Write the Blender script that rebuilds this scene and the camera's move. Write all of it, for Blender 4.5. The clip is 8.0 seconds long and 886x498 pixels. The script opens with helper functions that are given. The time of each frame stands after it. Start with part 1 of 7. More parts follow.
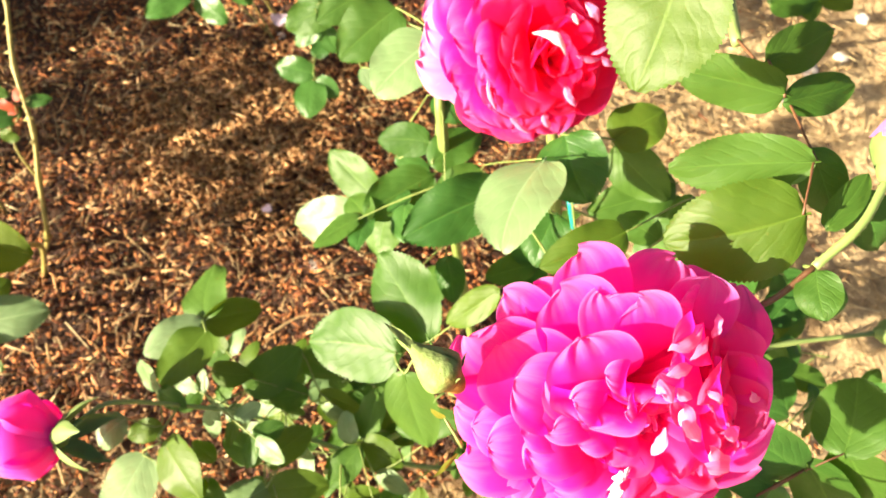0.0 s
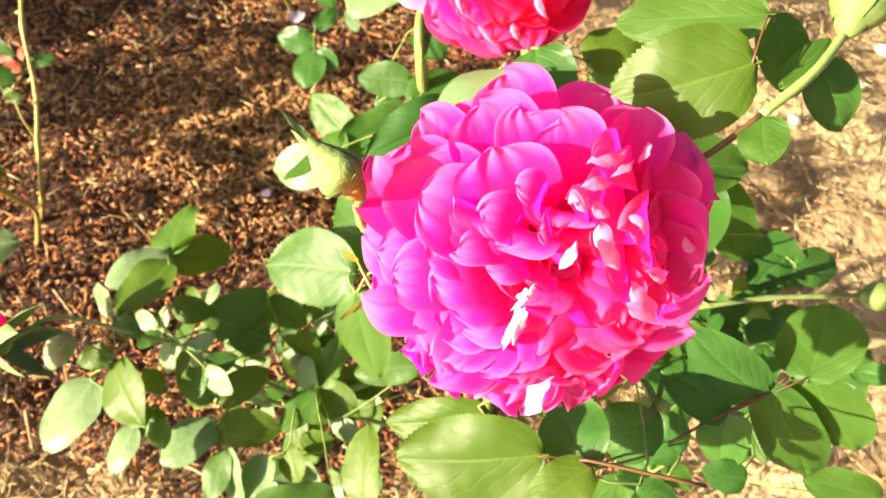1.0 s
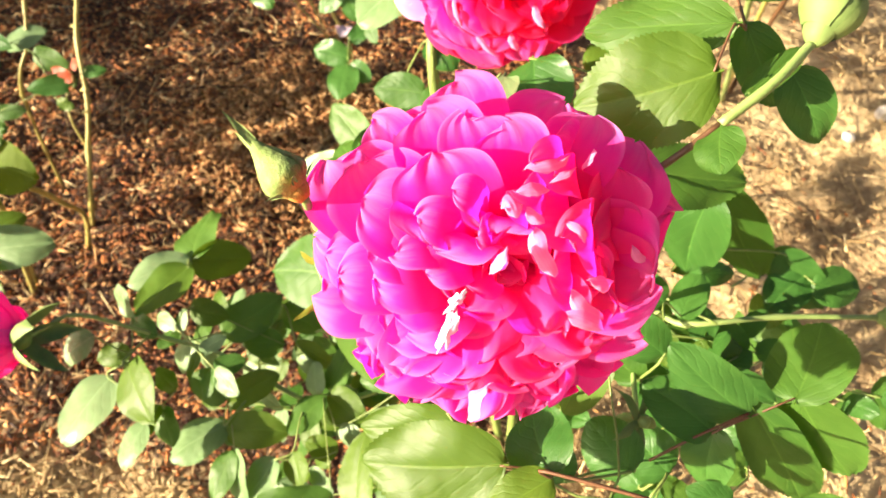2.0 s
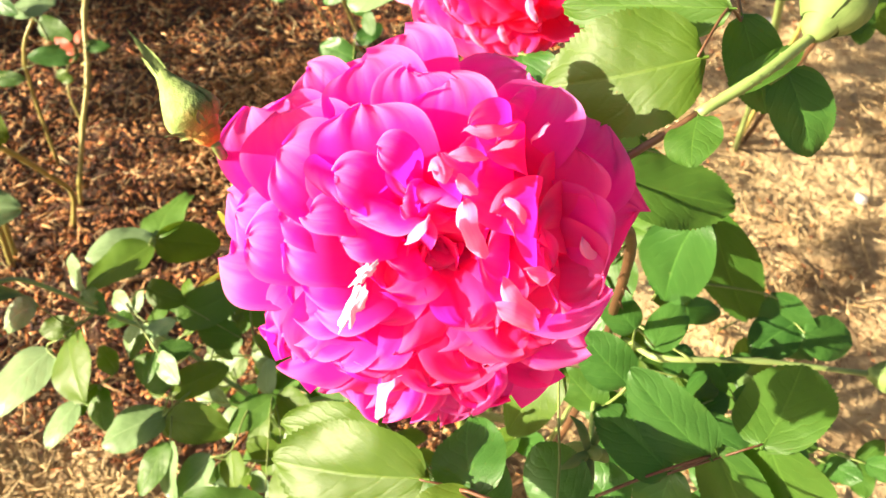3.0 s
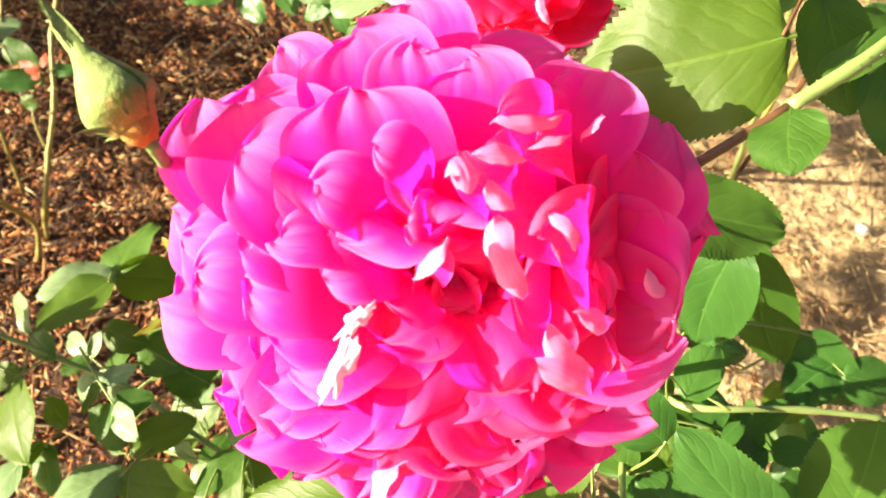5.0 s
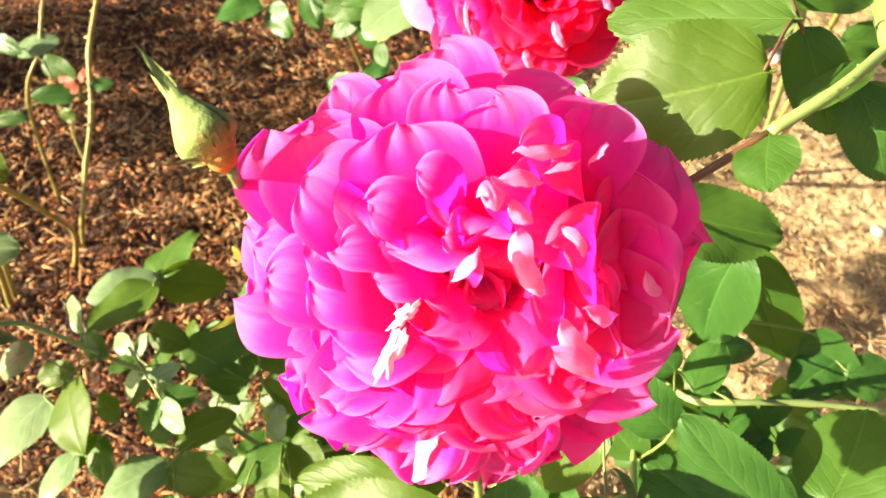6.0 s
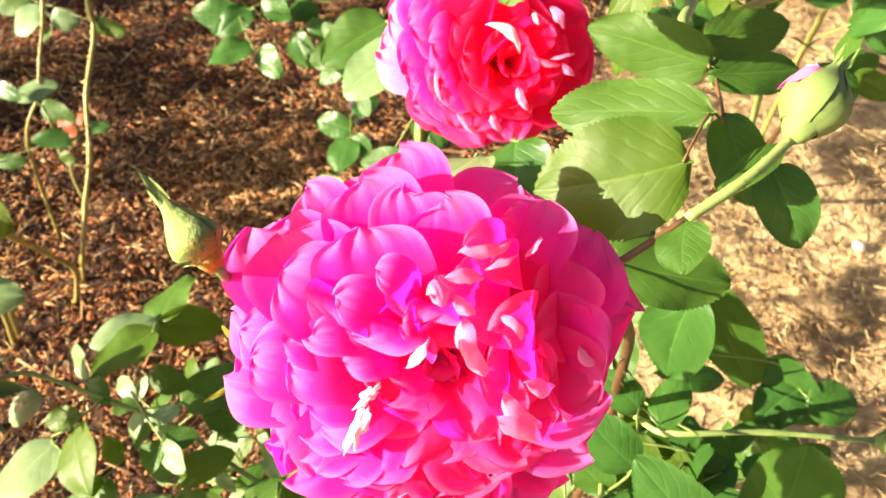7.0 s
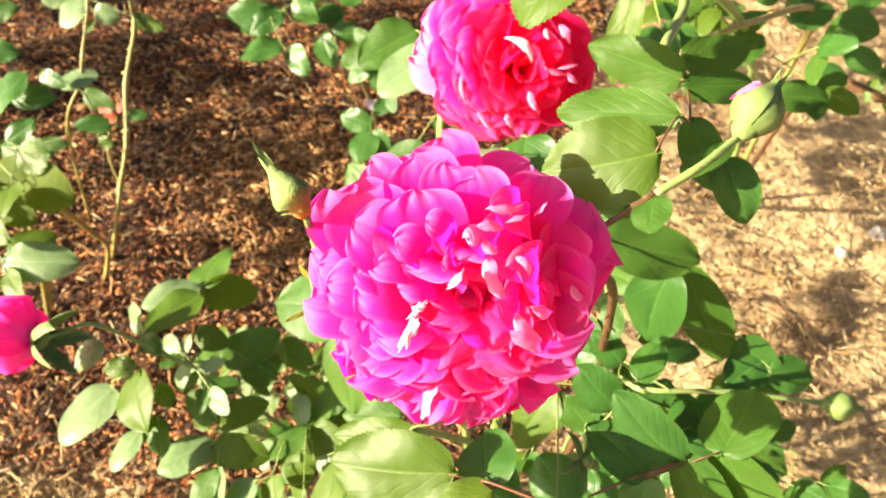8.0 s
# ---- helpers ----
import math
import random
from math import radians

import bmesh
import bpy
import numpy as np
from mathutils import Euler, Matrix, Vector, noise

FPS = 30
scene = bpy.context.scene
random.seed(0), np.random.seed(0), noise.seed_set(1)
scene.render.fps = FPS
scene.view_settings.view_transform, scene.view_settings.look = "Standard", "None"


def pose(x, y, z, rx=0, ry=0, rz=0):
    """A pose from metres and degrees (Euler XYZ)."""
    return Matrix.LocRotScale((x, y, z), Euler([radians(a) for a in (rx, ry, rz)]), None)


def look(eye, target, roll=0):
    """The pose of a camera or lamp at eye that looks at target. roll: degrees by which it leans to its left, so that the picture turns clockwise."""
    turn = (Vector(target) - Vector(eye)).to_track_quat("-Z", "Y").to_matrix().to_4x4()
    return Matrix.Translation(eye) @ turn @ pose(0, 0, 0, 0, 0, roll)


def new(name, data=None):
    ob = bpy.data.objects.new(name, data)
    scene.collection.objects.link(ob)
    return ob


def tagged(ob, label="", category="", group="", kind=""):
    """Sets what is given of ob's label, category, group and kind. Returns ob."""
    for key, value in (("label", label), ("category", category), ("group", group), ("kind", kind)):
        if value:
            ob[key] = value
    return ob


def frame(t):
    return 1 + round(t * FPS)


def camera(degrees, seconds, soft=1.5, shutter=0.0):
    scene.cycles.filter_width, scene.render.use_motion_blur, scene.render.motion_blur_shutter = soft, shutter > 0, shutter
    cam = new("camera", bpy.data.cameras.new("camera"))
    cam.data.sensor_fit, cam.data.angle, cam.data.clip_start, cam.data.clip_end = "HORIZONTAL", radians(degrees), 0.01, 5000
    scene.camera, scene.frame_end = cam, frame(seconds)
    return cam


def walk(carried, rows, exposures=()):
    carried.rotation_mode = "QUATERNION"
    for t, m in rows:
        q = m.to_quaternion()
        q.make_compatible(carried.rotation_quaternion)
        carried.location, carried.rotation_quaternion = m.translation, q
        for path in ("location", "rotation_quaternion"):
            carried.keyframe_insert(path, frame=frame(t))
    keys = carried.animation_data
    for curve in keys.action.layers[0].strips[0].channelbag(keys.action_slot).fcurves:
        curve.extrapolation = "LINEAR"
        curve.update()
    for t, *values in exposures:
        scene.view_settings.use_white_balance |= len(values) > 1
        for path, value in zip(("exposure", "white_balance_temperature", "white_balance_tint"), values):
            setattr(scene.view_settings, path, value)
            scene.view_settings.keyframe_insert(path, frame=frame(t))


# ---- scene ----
cam = camera(60.0, 8.0)
cam.data.dof.use_dof, cam.data.dof.focus_distance, cam.data.dof.aperture_fstop = True, 0.21, 29.0
PATH = [
    (0, (0.0147, 0.0079, 0.8871), (0.0181, 1.2260, -1.0159), 3.6),
    (0.5, (0.0384, -0.0192, 0.8418), (0.0576, 1.2566, -1.0238), 7.1),
    (1, (0.0542, -0.0373, 0.8351), (-0.0169, 1.2893, -0.9921), 4.5),
    (1.2, (0.0599, -0.0418, 0.8385), (-0.0475, 1.2995, -0.9763), 3.0),
    (2.3, (0.0960, -0.0305, 0.8305), (-0.1887, 1.3040, -0.9707), 0.1),
    (2.5, (0.0994, -0.0271, 0.8238), (-0.1944, 1.3210, -0.9661), 1.0),
    (3, (0.1096, -0.0249, 0.8046), (-0.1819, 1.3707, -0.9503), 5.1),
    (3.5, (0.1040, -0.0113, 0.7865), (-0.2170, 1.3696, -0.9741), 6.0),
    (4, (0.0893, 0.0056, 0.7537), (-0.2226, 1.3628, -1.0260), 6.2),
    (4.5, (0.0915, 0.0136, 0.7594), (-0.1966, 1.4487, -0.9628), 6.3),
    (4.7, (0.0938, 0.0113, 0.7605), (-0.1751, 1.4916, -0.9266), 6.3),
    (5.8, (0.0994, -0.0113, 0.7842), (-0.2068, 1.4600, -0.9029), 4.2),
    (6, (0.0972, -0.0136, 0.7865), (-0.2260, 1.4600, -0.8961), 4.1),
    (6.5, (0.1006, -0.0158, 0.7921), (-0.2249, 1.4566, -0.8904), 4.0),
    (7, (0.1073, -0.0158, 0.8192), (-0.2215, 1.4859, -0.8373), 2.6),
    (7.5, (0.1119, -0.0384, 0.8464), (-0.2249, 1.4848, -0.7887), 3.2),
    (8, (0.1107, -0.0757, 0.8599), (-0.2192, 1.4294, -0.7921), 4.6),
]
walk(cam, [(t, look(eye, target, roll)) for t, eye, target, roll in PATH])

# ---- light ----
SUN_AZ, SUN_EL = 28.0, 20.0          # where the light travels on the ground, and how high the sun stands
way = Vector((math.cos(radians(SUN_AZ)) * math.cos(radians(SUN_EL)), math.sin(radians(SUN_AZ)) * math.cos(radians(SUN_EL)), -math.sin(radians(SUN_EL))))
sun = new("sun", bpy.data.lights.new("sun", "SUN"))
sun.data.energy, sun.data.angle, sun.data.color = 7.5, radians(0.53), (1.0, 0.83, 0.615)
sun.matrix_world = look(-way * 10, (0, 0, 0))
world = bpy.data.worlds.new("sky")
scene.world = world
world.use_nodes = True
sky = world.node_tree.nodes.new("ShaderNodeTexSky")
sky.sky_type, sky.sun_disc = "NISHITA", False
sky.air_density, sky.dust_density, sky.ozone_density = 0.6, 6.0, 0.3
sky.sun_elevation, sky.sun_rotation = radians(SUN_EL), math.atan2(-way.x, -way.y)
back = world.node_tree.nodes["Background"]
back.inputs["Strength"].default_value = 0.064
world.node_tree.links.new(sky.outputs["Color"], back.inputs["Color"])
scene.view_settings.exposure = 1.50


# ---- materials ----
class Mat:
    """A small builder for node materials."""

    def __init__(self, name):
        self.m = bpy.data.materials.new(name)
        self.m.use_nodes = True
        self.t = self.m.node_tree
        self.b = self.t.nodes["Principled BSDF"]

    def node(self, kind, **values):
        n = self.t.nodes.new(kind)
        for key, value in values.items():
            n.inputs[key.replace("_", " ")].default_value = value
        return n

    def link(self, a, b):
        self.t.links.new(a, b)

    def ramp(self, source, stops):
        r = self.t.nodes.new("ShaderNodeValToRGB")
        while len(r.color_ramp.elements) < len(stops):
            r.color_ramp.elements.new(0.5)
        for e, (p, c) in zip(r.color_ramp.elements, stops):
            e.position, e.color = p, (*c, 1)
        self.link(source, r.inputs["Fac"])
        return r.outputs["Color"]

    def noise(self, scale, detail=4.0, vector=None, rough=0.55):
        n = self.node("ShaderNodeTexNoise", Scale=scale, Detail=detail, Roughness=rough)
        if vector is not None:
            self.link(vector, n.inputs["Vector"])
        return n.outputs["Fac"]

    def math(self, op, a, b=None, clamp=False):
        n = self.t.nodes.new("ShaderNodeMath")
        n.operation, n.use_clamp = op, clamp
        for k, v in enumerate((a, b)):
            if v is None:
                continue
            if isinstance(v, (int, float)):
                n.inputs[k].default_value = v
            else:
                self.link(v, n.inputs[k])
        return n.outputs[0]

    def mix(self, fac, a, b, blend="MIX"):
        n = self.t.nodes.new("ShaderNodeMix")
        n.data_type, n.blend_type = "RGBA", blend
        for k, v in ((0, fac), (6, a), (7, b)):
            if isinstance(v, (int, float)):
                n.inputs[k].default_value = v
            elif isinstance(v, tuple):
                n.inputs[k].default_value = (*v, 1)
            else:
                self.link(v, n.inputs[k])
        return n.outputs[2]

    def coord(self, kind="Object"):
        return self.t.nodes.new("ShaderNodeTexCoord").outputs[kind]

    def bump(self, height, strength=0.3, distance=0.001):
        n = self.node("ShaderNodeBump", Strength=strength, Distance=distance)
        self.link(height, n.inputs["Height"])
        self.link(n.outputs["Normal"], self.b.inputs["Normal"])
        return n.outputs["Normal"]

    def through_light(self, colour, amount, normal=None):
        """Thin tissue: part of the light comes through."""
        tr = self.t.nodes.new("ShaderNodeBsdfTranslucent")
        if isinstance(colour, tuple):
            tr.inputs["Color"].default_value = (*colour, 1)
        else:
            self.link(colour, tr.inputs["Color"])
        if normal is not None:
            self.link(normal, tr.inputs["Normal"])
        mx = self.t.nodes.new("ShaderNodeMixShader")
        mx.inputs[0].default_value = amount
        self.link(self.b.outputs[0], mx.inputs[1])
        self.link(tr.outputs[0], mx.inputs[2])
        self.link(mx.outputs[0], self.t.nodes["Material Output"].inputs["Surface"])

    def split_uv(self):
        s = self.t.nodes.new("ShaderNodeSeparateXYZ")
        self.link(self.coord("UV"), s.inputs[0])
        return s.outputs[0], s.outputs[1]

    def random(self):
        return self.t.nodes.new("ShaderNodeObjectInfo").outputs["Random"]


def leaf_material(name, dark, light, glow, rough=0.48, amount=0.30, veins=0.22):
    a = Mat(name)
    u, v = a.split_uv()
    side = a.math("ABSOLUTE", a.math("SUBTRACT", u, 0.5))
    mid = a.math("LESS_THAN", side, 0.014)
    sway = a.math("MULTIPLY", a.math("SUBTRACT", a.noise(5.0, 2.0, a.coord("UV")), 0.5), 0.9)
    slant = a.math("ADD", sway, a.math("SUBTRACT", a.math("MULTIPLY", v, 6.0), a.math("MULTIPLY", side, 5.5)))
    saw = a.math("ABSOLUTE", a.math("SUBTRACT", a.math("FRACT", slant), 0.5))
    vein = a.math("MULTIPLY", a.math("SUBTRACT", 0.07, saw), 14.0, True)
    fine = a.noise(9.0, 5.0, a.coord("UV"))
    blotch = a.noise(2.2, 3.0, a.coord("UV"))
    base = a.ramp(a.math("ADD", a.math("MULTIPLY", blotch, 0.55), a.math("MULTIPLY", a.random(), 0.5)), [(0.25, dark), (0.85, light)])
    base = a.mix(a.math("MULTIPLY", fine, 0.22), base, tuple(min(1, c * 1.5) for c in light))
    base = a.mix(a.math("MULTIPLY", vein, 0.22), base, tuple(min(1, c * 1.7) for c in light))
    base = a.mix(a.math("MULTIPLY", mid, 0.5), base, tuple(min(1, c * 1.5) for c in light))
    a.link(base, a.b.inputs["Base Color"])
    cells = a.node("ShaderNodeTexVoronoi", Scale=24.0)
    cells.feature = "DISTANCE_TO_EDGE"
    a.link(a.coord("UV"), cells.inputs["Vector"])
    net = a.math("MINIMUM", cells.outputs["Distance"], 0.25)               # puckered between the small veins
    base_relief = a.math("ADD", a.math("MULTIPLY", a.math("MINIMUM", a.math("MULTIPLY", saw, 5.0), 1.0), 0.45), a.math("MULTIPLY", net, 0.5))
    height = a.math("ADD", base_relief, a.math("MULTIPLY", fine, 0.35))
    n = a.bump(height, veins, 0.0007)
    a.b.inputs["Roughness"].default_value = rough
    a.b.inputs["Specular IOR Level"].default_value = 0.34
    a.through_light(a.mix(a.math("MULTIPLY", vein, 0.4), glow, tuple(c * 0.6 for c in glow)), amount, n)
    return a.m


def petal_material(name, deep, pale, glow, rim, amount=0.36, rough=0.5):
    a = Mat(name)
    u, v = a.split_uv()
    stretch = a.t.nodes.new("ShaderNodeMapping")
    stretch.inputs["Scale"].default_value = (9.0, 1.5, 1.0)
    a.link(a.coord("UV"), stretch.inputs["Vector"])
    streak = a.noise(1.0, 5.0, stretch.outputs[0])
    streak.node.inputs["Distortion"].default_value = 0.8
    cloud = a.noise(3.0, 3.0, a.coord("UV"))
    fac = a.math("ADD", a.math("MULTIPLY", cloud, 0.4), a.math("ADD", a.math("MULTIPLY", a.random(), 0.25), a.math("MULTIPLY", streak, 0.45)))
    base = a.ramp(fac, [(0.25, deep), (0.85, pale)])
    side = a.math("MULTIPLY", a.math("ABSOLUTE", a.math("SUBTRACT", u, 0.5)), 2.0)
    edge = a.math("MAXIMUM", v, a.math("MULTIPLY", side, a.math("POWER", v, 0.4)))   # petals bleach towards their rim, and the sun on it is painted in too
    rim_sun = a.math("MULTIPLY", a.math("SUBTRACT", a.math("ADD", edge, a.math("MULTIPLY", streak, 0.34)), 0.90), 3.6, True)
    base = a.mix(a.math("MULTIPLY", rim_sun, 0.70), base, rim)
    a.link(base, a.b.inputs["Base Color"])
    n = a.bump(a.math("ADD", a.math("MULTIPLY", streak, 0.9), cloud), 0.13, 0.0009)
    a.b.inputs["Roughness"].default_value = rough
    a.b.inputs["Specular IOR Level"].default_value = 0.22
    a.b.inputs["Sheen Weight"].default_value = 0.06
    a.through_light(glow, amount, n)
    return a.m


def stem_material(name, low, high, scale=90.0, rough=0.5):
    a = Mat(name)
    n1 = a.noise(scale, 5.0, a.coord())
    n2 = a.noise(scale / 6, 3.0, a.coord())
    a.link(a.ramp(a.math("ADD", a.math("MULTIPLY", n1, 0.5), a.math("MULTIPLY", n2, 0.5)), [(0.3, low), (0.7, high)]), a.b.inputs["Base Color"])
    a.b.inputs["Roughness"].default_value = rough
    a.bump(n1, 0.35, 0.0006)
    return a.m


def orange_foot_material():
    """Green bud skin that turns orange-red towards its foot."""
    a = Mat("bud_orange_foot")
    n = a.noise(220.0, 6.0, a.coord())
    xyz = a.t.nodes.new("ShaderNodeSeparateXYZ")
    a.link(a.coord(), xyz.inputs[0])
    foot = a.math("ADD", a.math("MULTIPLY", xyz.outputs[2], -150.0), a.math("ADD", a.math("MULTIPLY", xyz.outputs[0], 90.0), a.math("ADD", 0.25, n)), True)
    green = a.ramp(n, [(0.3, (0.15, 0.22, 0.055)), (0.7, (0.28, 0.36, 0.125))])
    a.link(a.mix(a.math("MULTIPLY", foot, 0.85), green, (0.62, 0.15, 0.02)), a.b.inputs["Base Color"])
    a.b.inputs["Roughness"].default_value = 0.72
    a.b.inputs["Specular IOR Level"].default_value = 0.2
    a.bump(a.math("ADD", n, a.noise(900.0, 3.0, a.coord())), 0.55, 0.0006)
    return a.m


LEAF = leaf_material("leaf_green", (0.028, 0.092, 0.011), (0.072, 0.148, 0.021), (0.130, 0.290, 0.017), amount=0.32, veins=0.26)
LEAF_YOUNG = leaf_material("leaf_fresh_green", (0.050, 0.110, 0.009), (0.086, 0.150, 0.014), (0.150, 0.250, 0.012), amount=0.38, veins=0.22)
LEAF_PALE = leaf_material("leaf_waxy_pale", (0.104, 0.186, 0.068), (0.180, 0.272, 0.130), (0.180, 0.340, 0.065), rough=0.40, amount=0.25, veins=0.26)
# deep green leaves, and leaves whose shade is painted in
LEAF_DARK = leaf_material("leaf_deep_green_and_shade", (0.024, 0.084, 0.014), (0.056, 0.146, 0.026), (0.100, 0.270, 0.024), rough=0.36, amount=0.28, veins=0.28)
LEAF_GOLD = leaf_material("leaf_yellowing", (0.150, 0.190, 0.016), (0.260, 0.270, 0.034), (0.340, 0.360, 0.022), amount=0.4)
LEAF_SPRING = leaf_material("leaf_yellow_green", (0.050, 0.105, 0.004), (0.090, 0.145, 0.005), (0.210, 0.310, 0.006), rough=0.72, amount=0.44, veins=0.22)
LEAF_RED = leaf_material("leaf_new_red", (0.30, 0.05, 0.02), (0.42, 0.10, 0.03), (0.60, 0.10, 0.03), amount=0.4)
PETAL = petal_material("petal_magenta", (0.98, 0.030, 0.55), (0.99, 0.078, 0.69), (1.0, 0.022, 0.56), (0.99, 0.48, 0.90), amount=0.70)
# redder copy of the petal that paints its shade
PETAL_SHADE_RED = petal_material("petal_shade_red", (0.98, 0.055, 0.47), (0.99, 0.115, 0.60), (1.0, 0.022, 0.46), (0.98, 0.42, 0.82), amount=0.78)
# the two reds of the second bloom, which have its shade painted in
PETAL_SHADE_DEEP = petal_material("petal_deep_shade_red", (0.97, 0.010, 0.17), (0.98, 0.020, 0.28), (1.0, 0.012, 0.17), (0.98, 0.14, 0.48), amount=0.78)
PETAL_CRIMSON = petal_material("petal_warm_magenta", (0.97, 0.012, 0.36), (0.98, 0.030, 0.52), (1.0, 0.014, 0.36), (0.98, 0.30, 0.74), amount=0.68)
# pale petal backs; on the edge strips the paleness is painted sunlight
PETAL_BACK_SUN = petal_material("petal_reverse_and_sun_patch", (0.98, 0.24, 0.62), (0.99, 0.40, 0.78), (1.0, 0.05, 0.46), (0.99, 0.54, 0.88), amount=0.5)
# paler copy for the sunny side of the half-open flower
PETAL_SUNLIT = petal_material("petal_sunlit_pink", (0.98, 0.050, 0.62), (0.99, 0.120, 0.76), (1.0, 0.030, 0.52), (0.99, 0.46, 0.86), amount=0.5)
# dry fallen petals, and the white of painted highlights
PETAL_PALE = petal_material("petal_bleached_and_highlight", (0.80, 0.58, 0.72), (0.84, 0.74, 0.84), (0.9, 0.6, 0.76), (0.86, 0.80, 0.90), amount=0.3)
STEM = stem_material("stem_green", (0.13, 0.20, 0.04), (0.25, 0.31, 0.085))
STEM_PALE = stem_material("stem_pale_green", (0.167, 0.255, 0.062), (0.273, 0.361, 0.123))
STEM_BROWN = stem_material("stem_brown", (0.061, 0.027, 0.012), (0.134, 0.067, 0.027))
STEM_RED = stem_material("stalk_reddish", (0.085, 0.034, 0.018), (0.16, 0.075, 0.03))
CANE = stem_material("cane_olive", (0.190, 0.165, 0.035), (0.400, 0.345, 0.100), 60.0)
BUD = stem_material("bud_green", (0.100, 0.170, 0.036), (0.205, 0.285, 0.085), 120.0, 0.68)
BUD_ORANGE_FOOT = orange_foot_material()
TIE = stem_material("tie_teal_plastic", (0.00, 0.22, 0.17), (0.01, 0.32, 0.25), 60.0, 0.35)


def straw_share(a):
    """1 where dry straw covers the ground, 0 on the bark mulch."""
    xyz = a.t.nodes.new("ShaderNodeSeparateXYZ")
    a.link(a.coord(), xyz.inputs[0])
    wob = a.math("MULTIPLY", a.math("SUBTRACT", a.noise(3.5, 4.0, a.coord()), 0.5), 0.45)
    away = a.t.nodes.new("ShaderNodeVectorMath")
    away.operation = "LENGTH"
    a.link(a.coord(), away.inputs[0])
    grow = a.math("MINIMUM", a.math("MAXIMUM", a.math("SUBTRACT", away.outputs["Value"], 1.7), 0.0), 2.5)
    wob = a.math("ADD", wob, a.math("MULTIPLY", grow, a.math("SUBTRACT", a.noise(0.55, 3.0, a.coord()), 0.5)))
    right = a.math("ADD", a.math("SUBTRACT", xyz.outputs[0], 0.14), wob)
    near = a.math("ADD", a.math("SUBTRACT", 0.22, xyz.outputs[1]), wob)
    return a.math("ADD", a.math("MULTIPLY", a.math("MAXIMUM", right, near), 9.0), 0.5, True)


def ground_material():
    a = Mat("earth")
    share = straw_share(a)
    n1, n2 = a.noise(55.0, 8.0, a.coord()), a.noise(5.0, 3.0, a.coord())
    mulch = a.ramp(n1, [(0.3, (0.022, 0.010, 0.005)), (0.7, (0.105, 0.052, 0.024))])
    dry = a.ramp(a.math("ADD", a.math("MULTIPLY", n1, 0.45), a.math("MULTIPLY", n2, 0.55)), [(0.34, (0.20, 0.122, 0.052)), (0.58, (0.53, 0.40, 0.21))])
    a.link(a.mix(share, mulch, dry), a.b.inputs["Base Color"])
    a.b.inputs["Roughness"].default_value = 0.95
    a.bump(a.math("ADD", n1, n2), 0.8, 0.012)
    return a.m


def chip_material(name, stops):
    a = Mat(name)
    isle = a.t.nodes.new("ShaderNodeNewGeometry").outputs["Random Per Island"]
    n = a.noise(240.0, 3.0, a.coord())
    a.link(a.ramp(a.math("ADD", a.math("MULTIPLY", isle, 0.8), a.math("MULTIPLY", n, 0.2)), stops), a.b.inputs["Base Color"])
    a.b.inputs["Roughness"].default_value = 0.8
    a.bump(n, 0.4, 0.001)
    return a.m


EARTH = ground_material()
BARK = chip_material("bark_chips", [(0.17, (0.024, 0.006, 0.002)), (0.50, (0.184, 0.051, 0.012)), (0.75, (0.465, 0.162, 0.036)), (0.96, (0.75, 0.42, 0.15))])
STRAW = chip_material("dry_straw", [(0.06, (0.150, 0.085, 0.032)), (0.38, (0.335, 0.225, 0.092)), (0.74, (0.470, 0.345, 0.160)), (0.97, (0.61, 0.505, 0.285))])
SHAVINGS = chip_material("wood_shavings", [(0.12, (0.110, 0.040, 0.010)), (0.45, (0.350, 0.167, 0.053)), (0.75, (0.534, 0.308, 0.119)), (0.96, (0.718, 0.510, 0.264))])
STONE = stem_material("pale_stone", (0.45, 0.40, 0.33), (0.68, 0.63, 0.55), 60.0, 0.85)

# ---- mesh helpers ----
WORLD = {}


def link(ob, parent, m):
    """Hang ob under parent at the world pose m."""
    if parent is not None:
        ob.parent = parent
        ob.matrix_basis = WORLD[parent].inverted() @ m
    else:
        ob.matrix_basis = m
    WORLD[ob] = m
    return ob


def mesh_of(name, verts, faces, material, uvs=None, smooth=True):
    me = bpy.data.meshes.new(name)
    me.from_pydata([tuple(v) for v in verts], [], faces)
    me.materials.append(material)
    if uvs is not None:
        layer = me.uv_layers.new(name="UVMap")
        flat = np.array(uvs)[[me.loops[i].vertex_index for i in range(len(me.loops))]]
        layer.data.foreach_set("uv", flat.astype(np.float32).ravel())
    if smooth:
        me.polygons.foreach_set("use_smooth", [True] * len(me.polygons))
    me.update()
    return me


def smooth_line(points, steps):
    """A soft curve through the points."""
    p = [Vector(q) for q in points]
    if len(p) < 3:
        return [p[0].lerp(p[-1], k / steps) for k in range(steps + 1)]
    ext, out = [2 * p[0] - p[1], *p, 2 * p[-1] - p[-2]], []
    for i in range(1, len(ext) - 2):
        a, b, c, d = ext[i - 1:i + 3]
        for k in range(steps):
            t = k / steps
            out.append(0.5 * (2 * b + (c - a) * t + (2 * a - 5 * b + 4 * c - d) * t * t + (3 * b - a - 3 * c + d) * t ** 3))
    return out + [p[-1]]


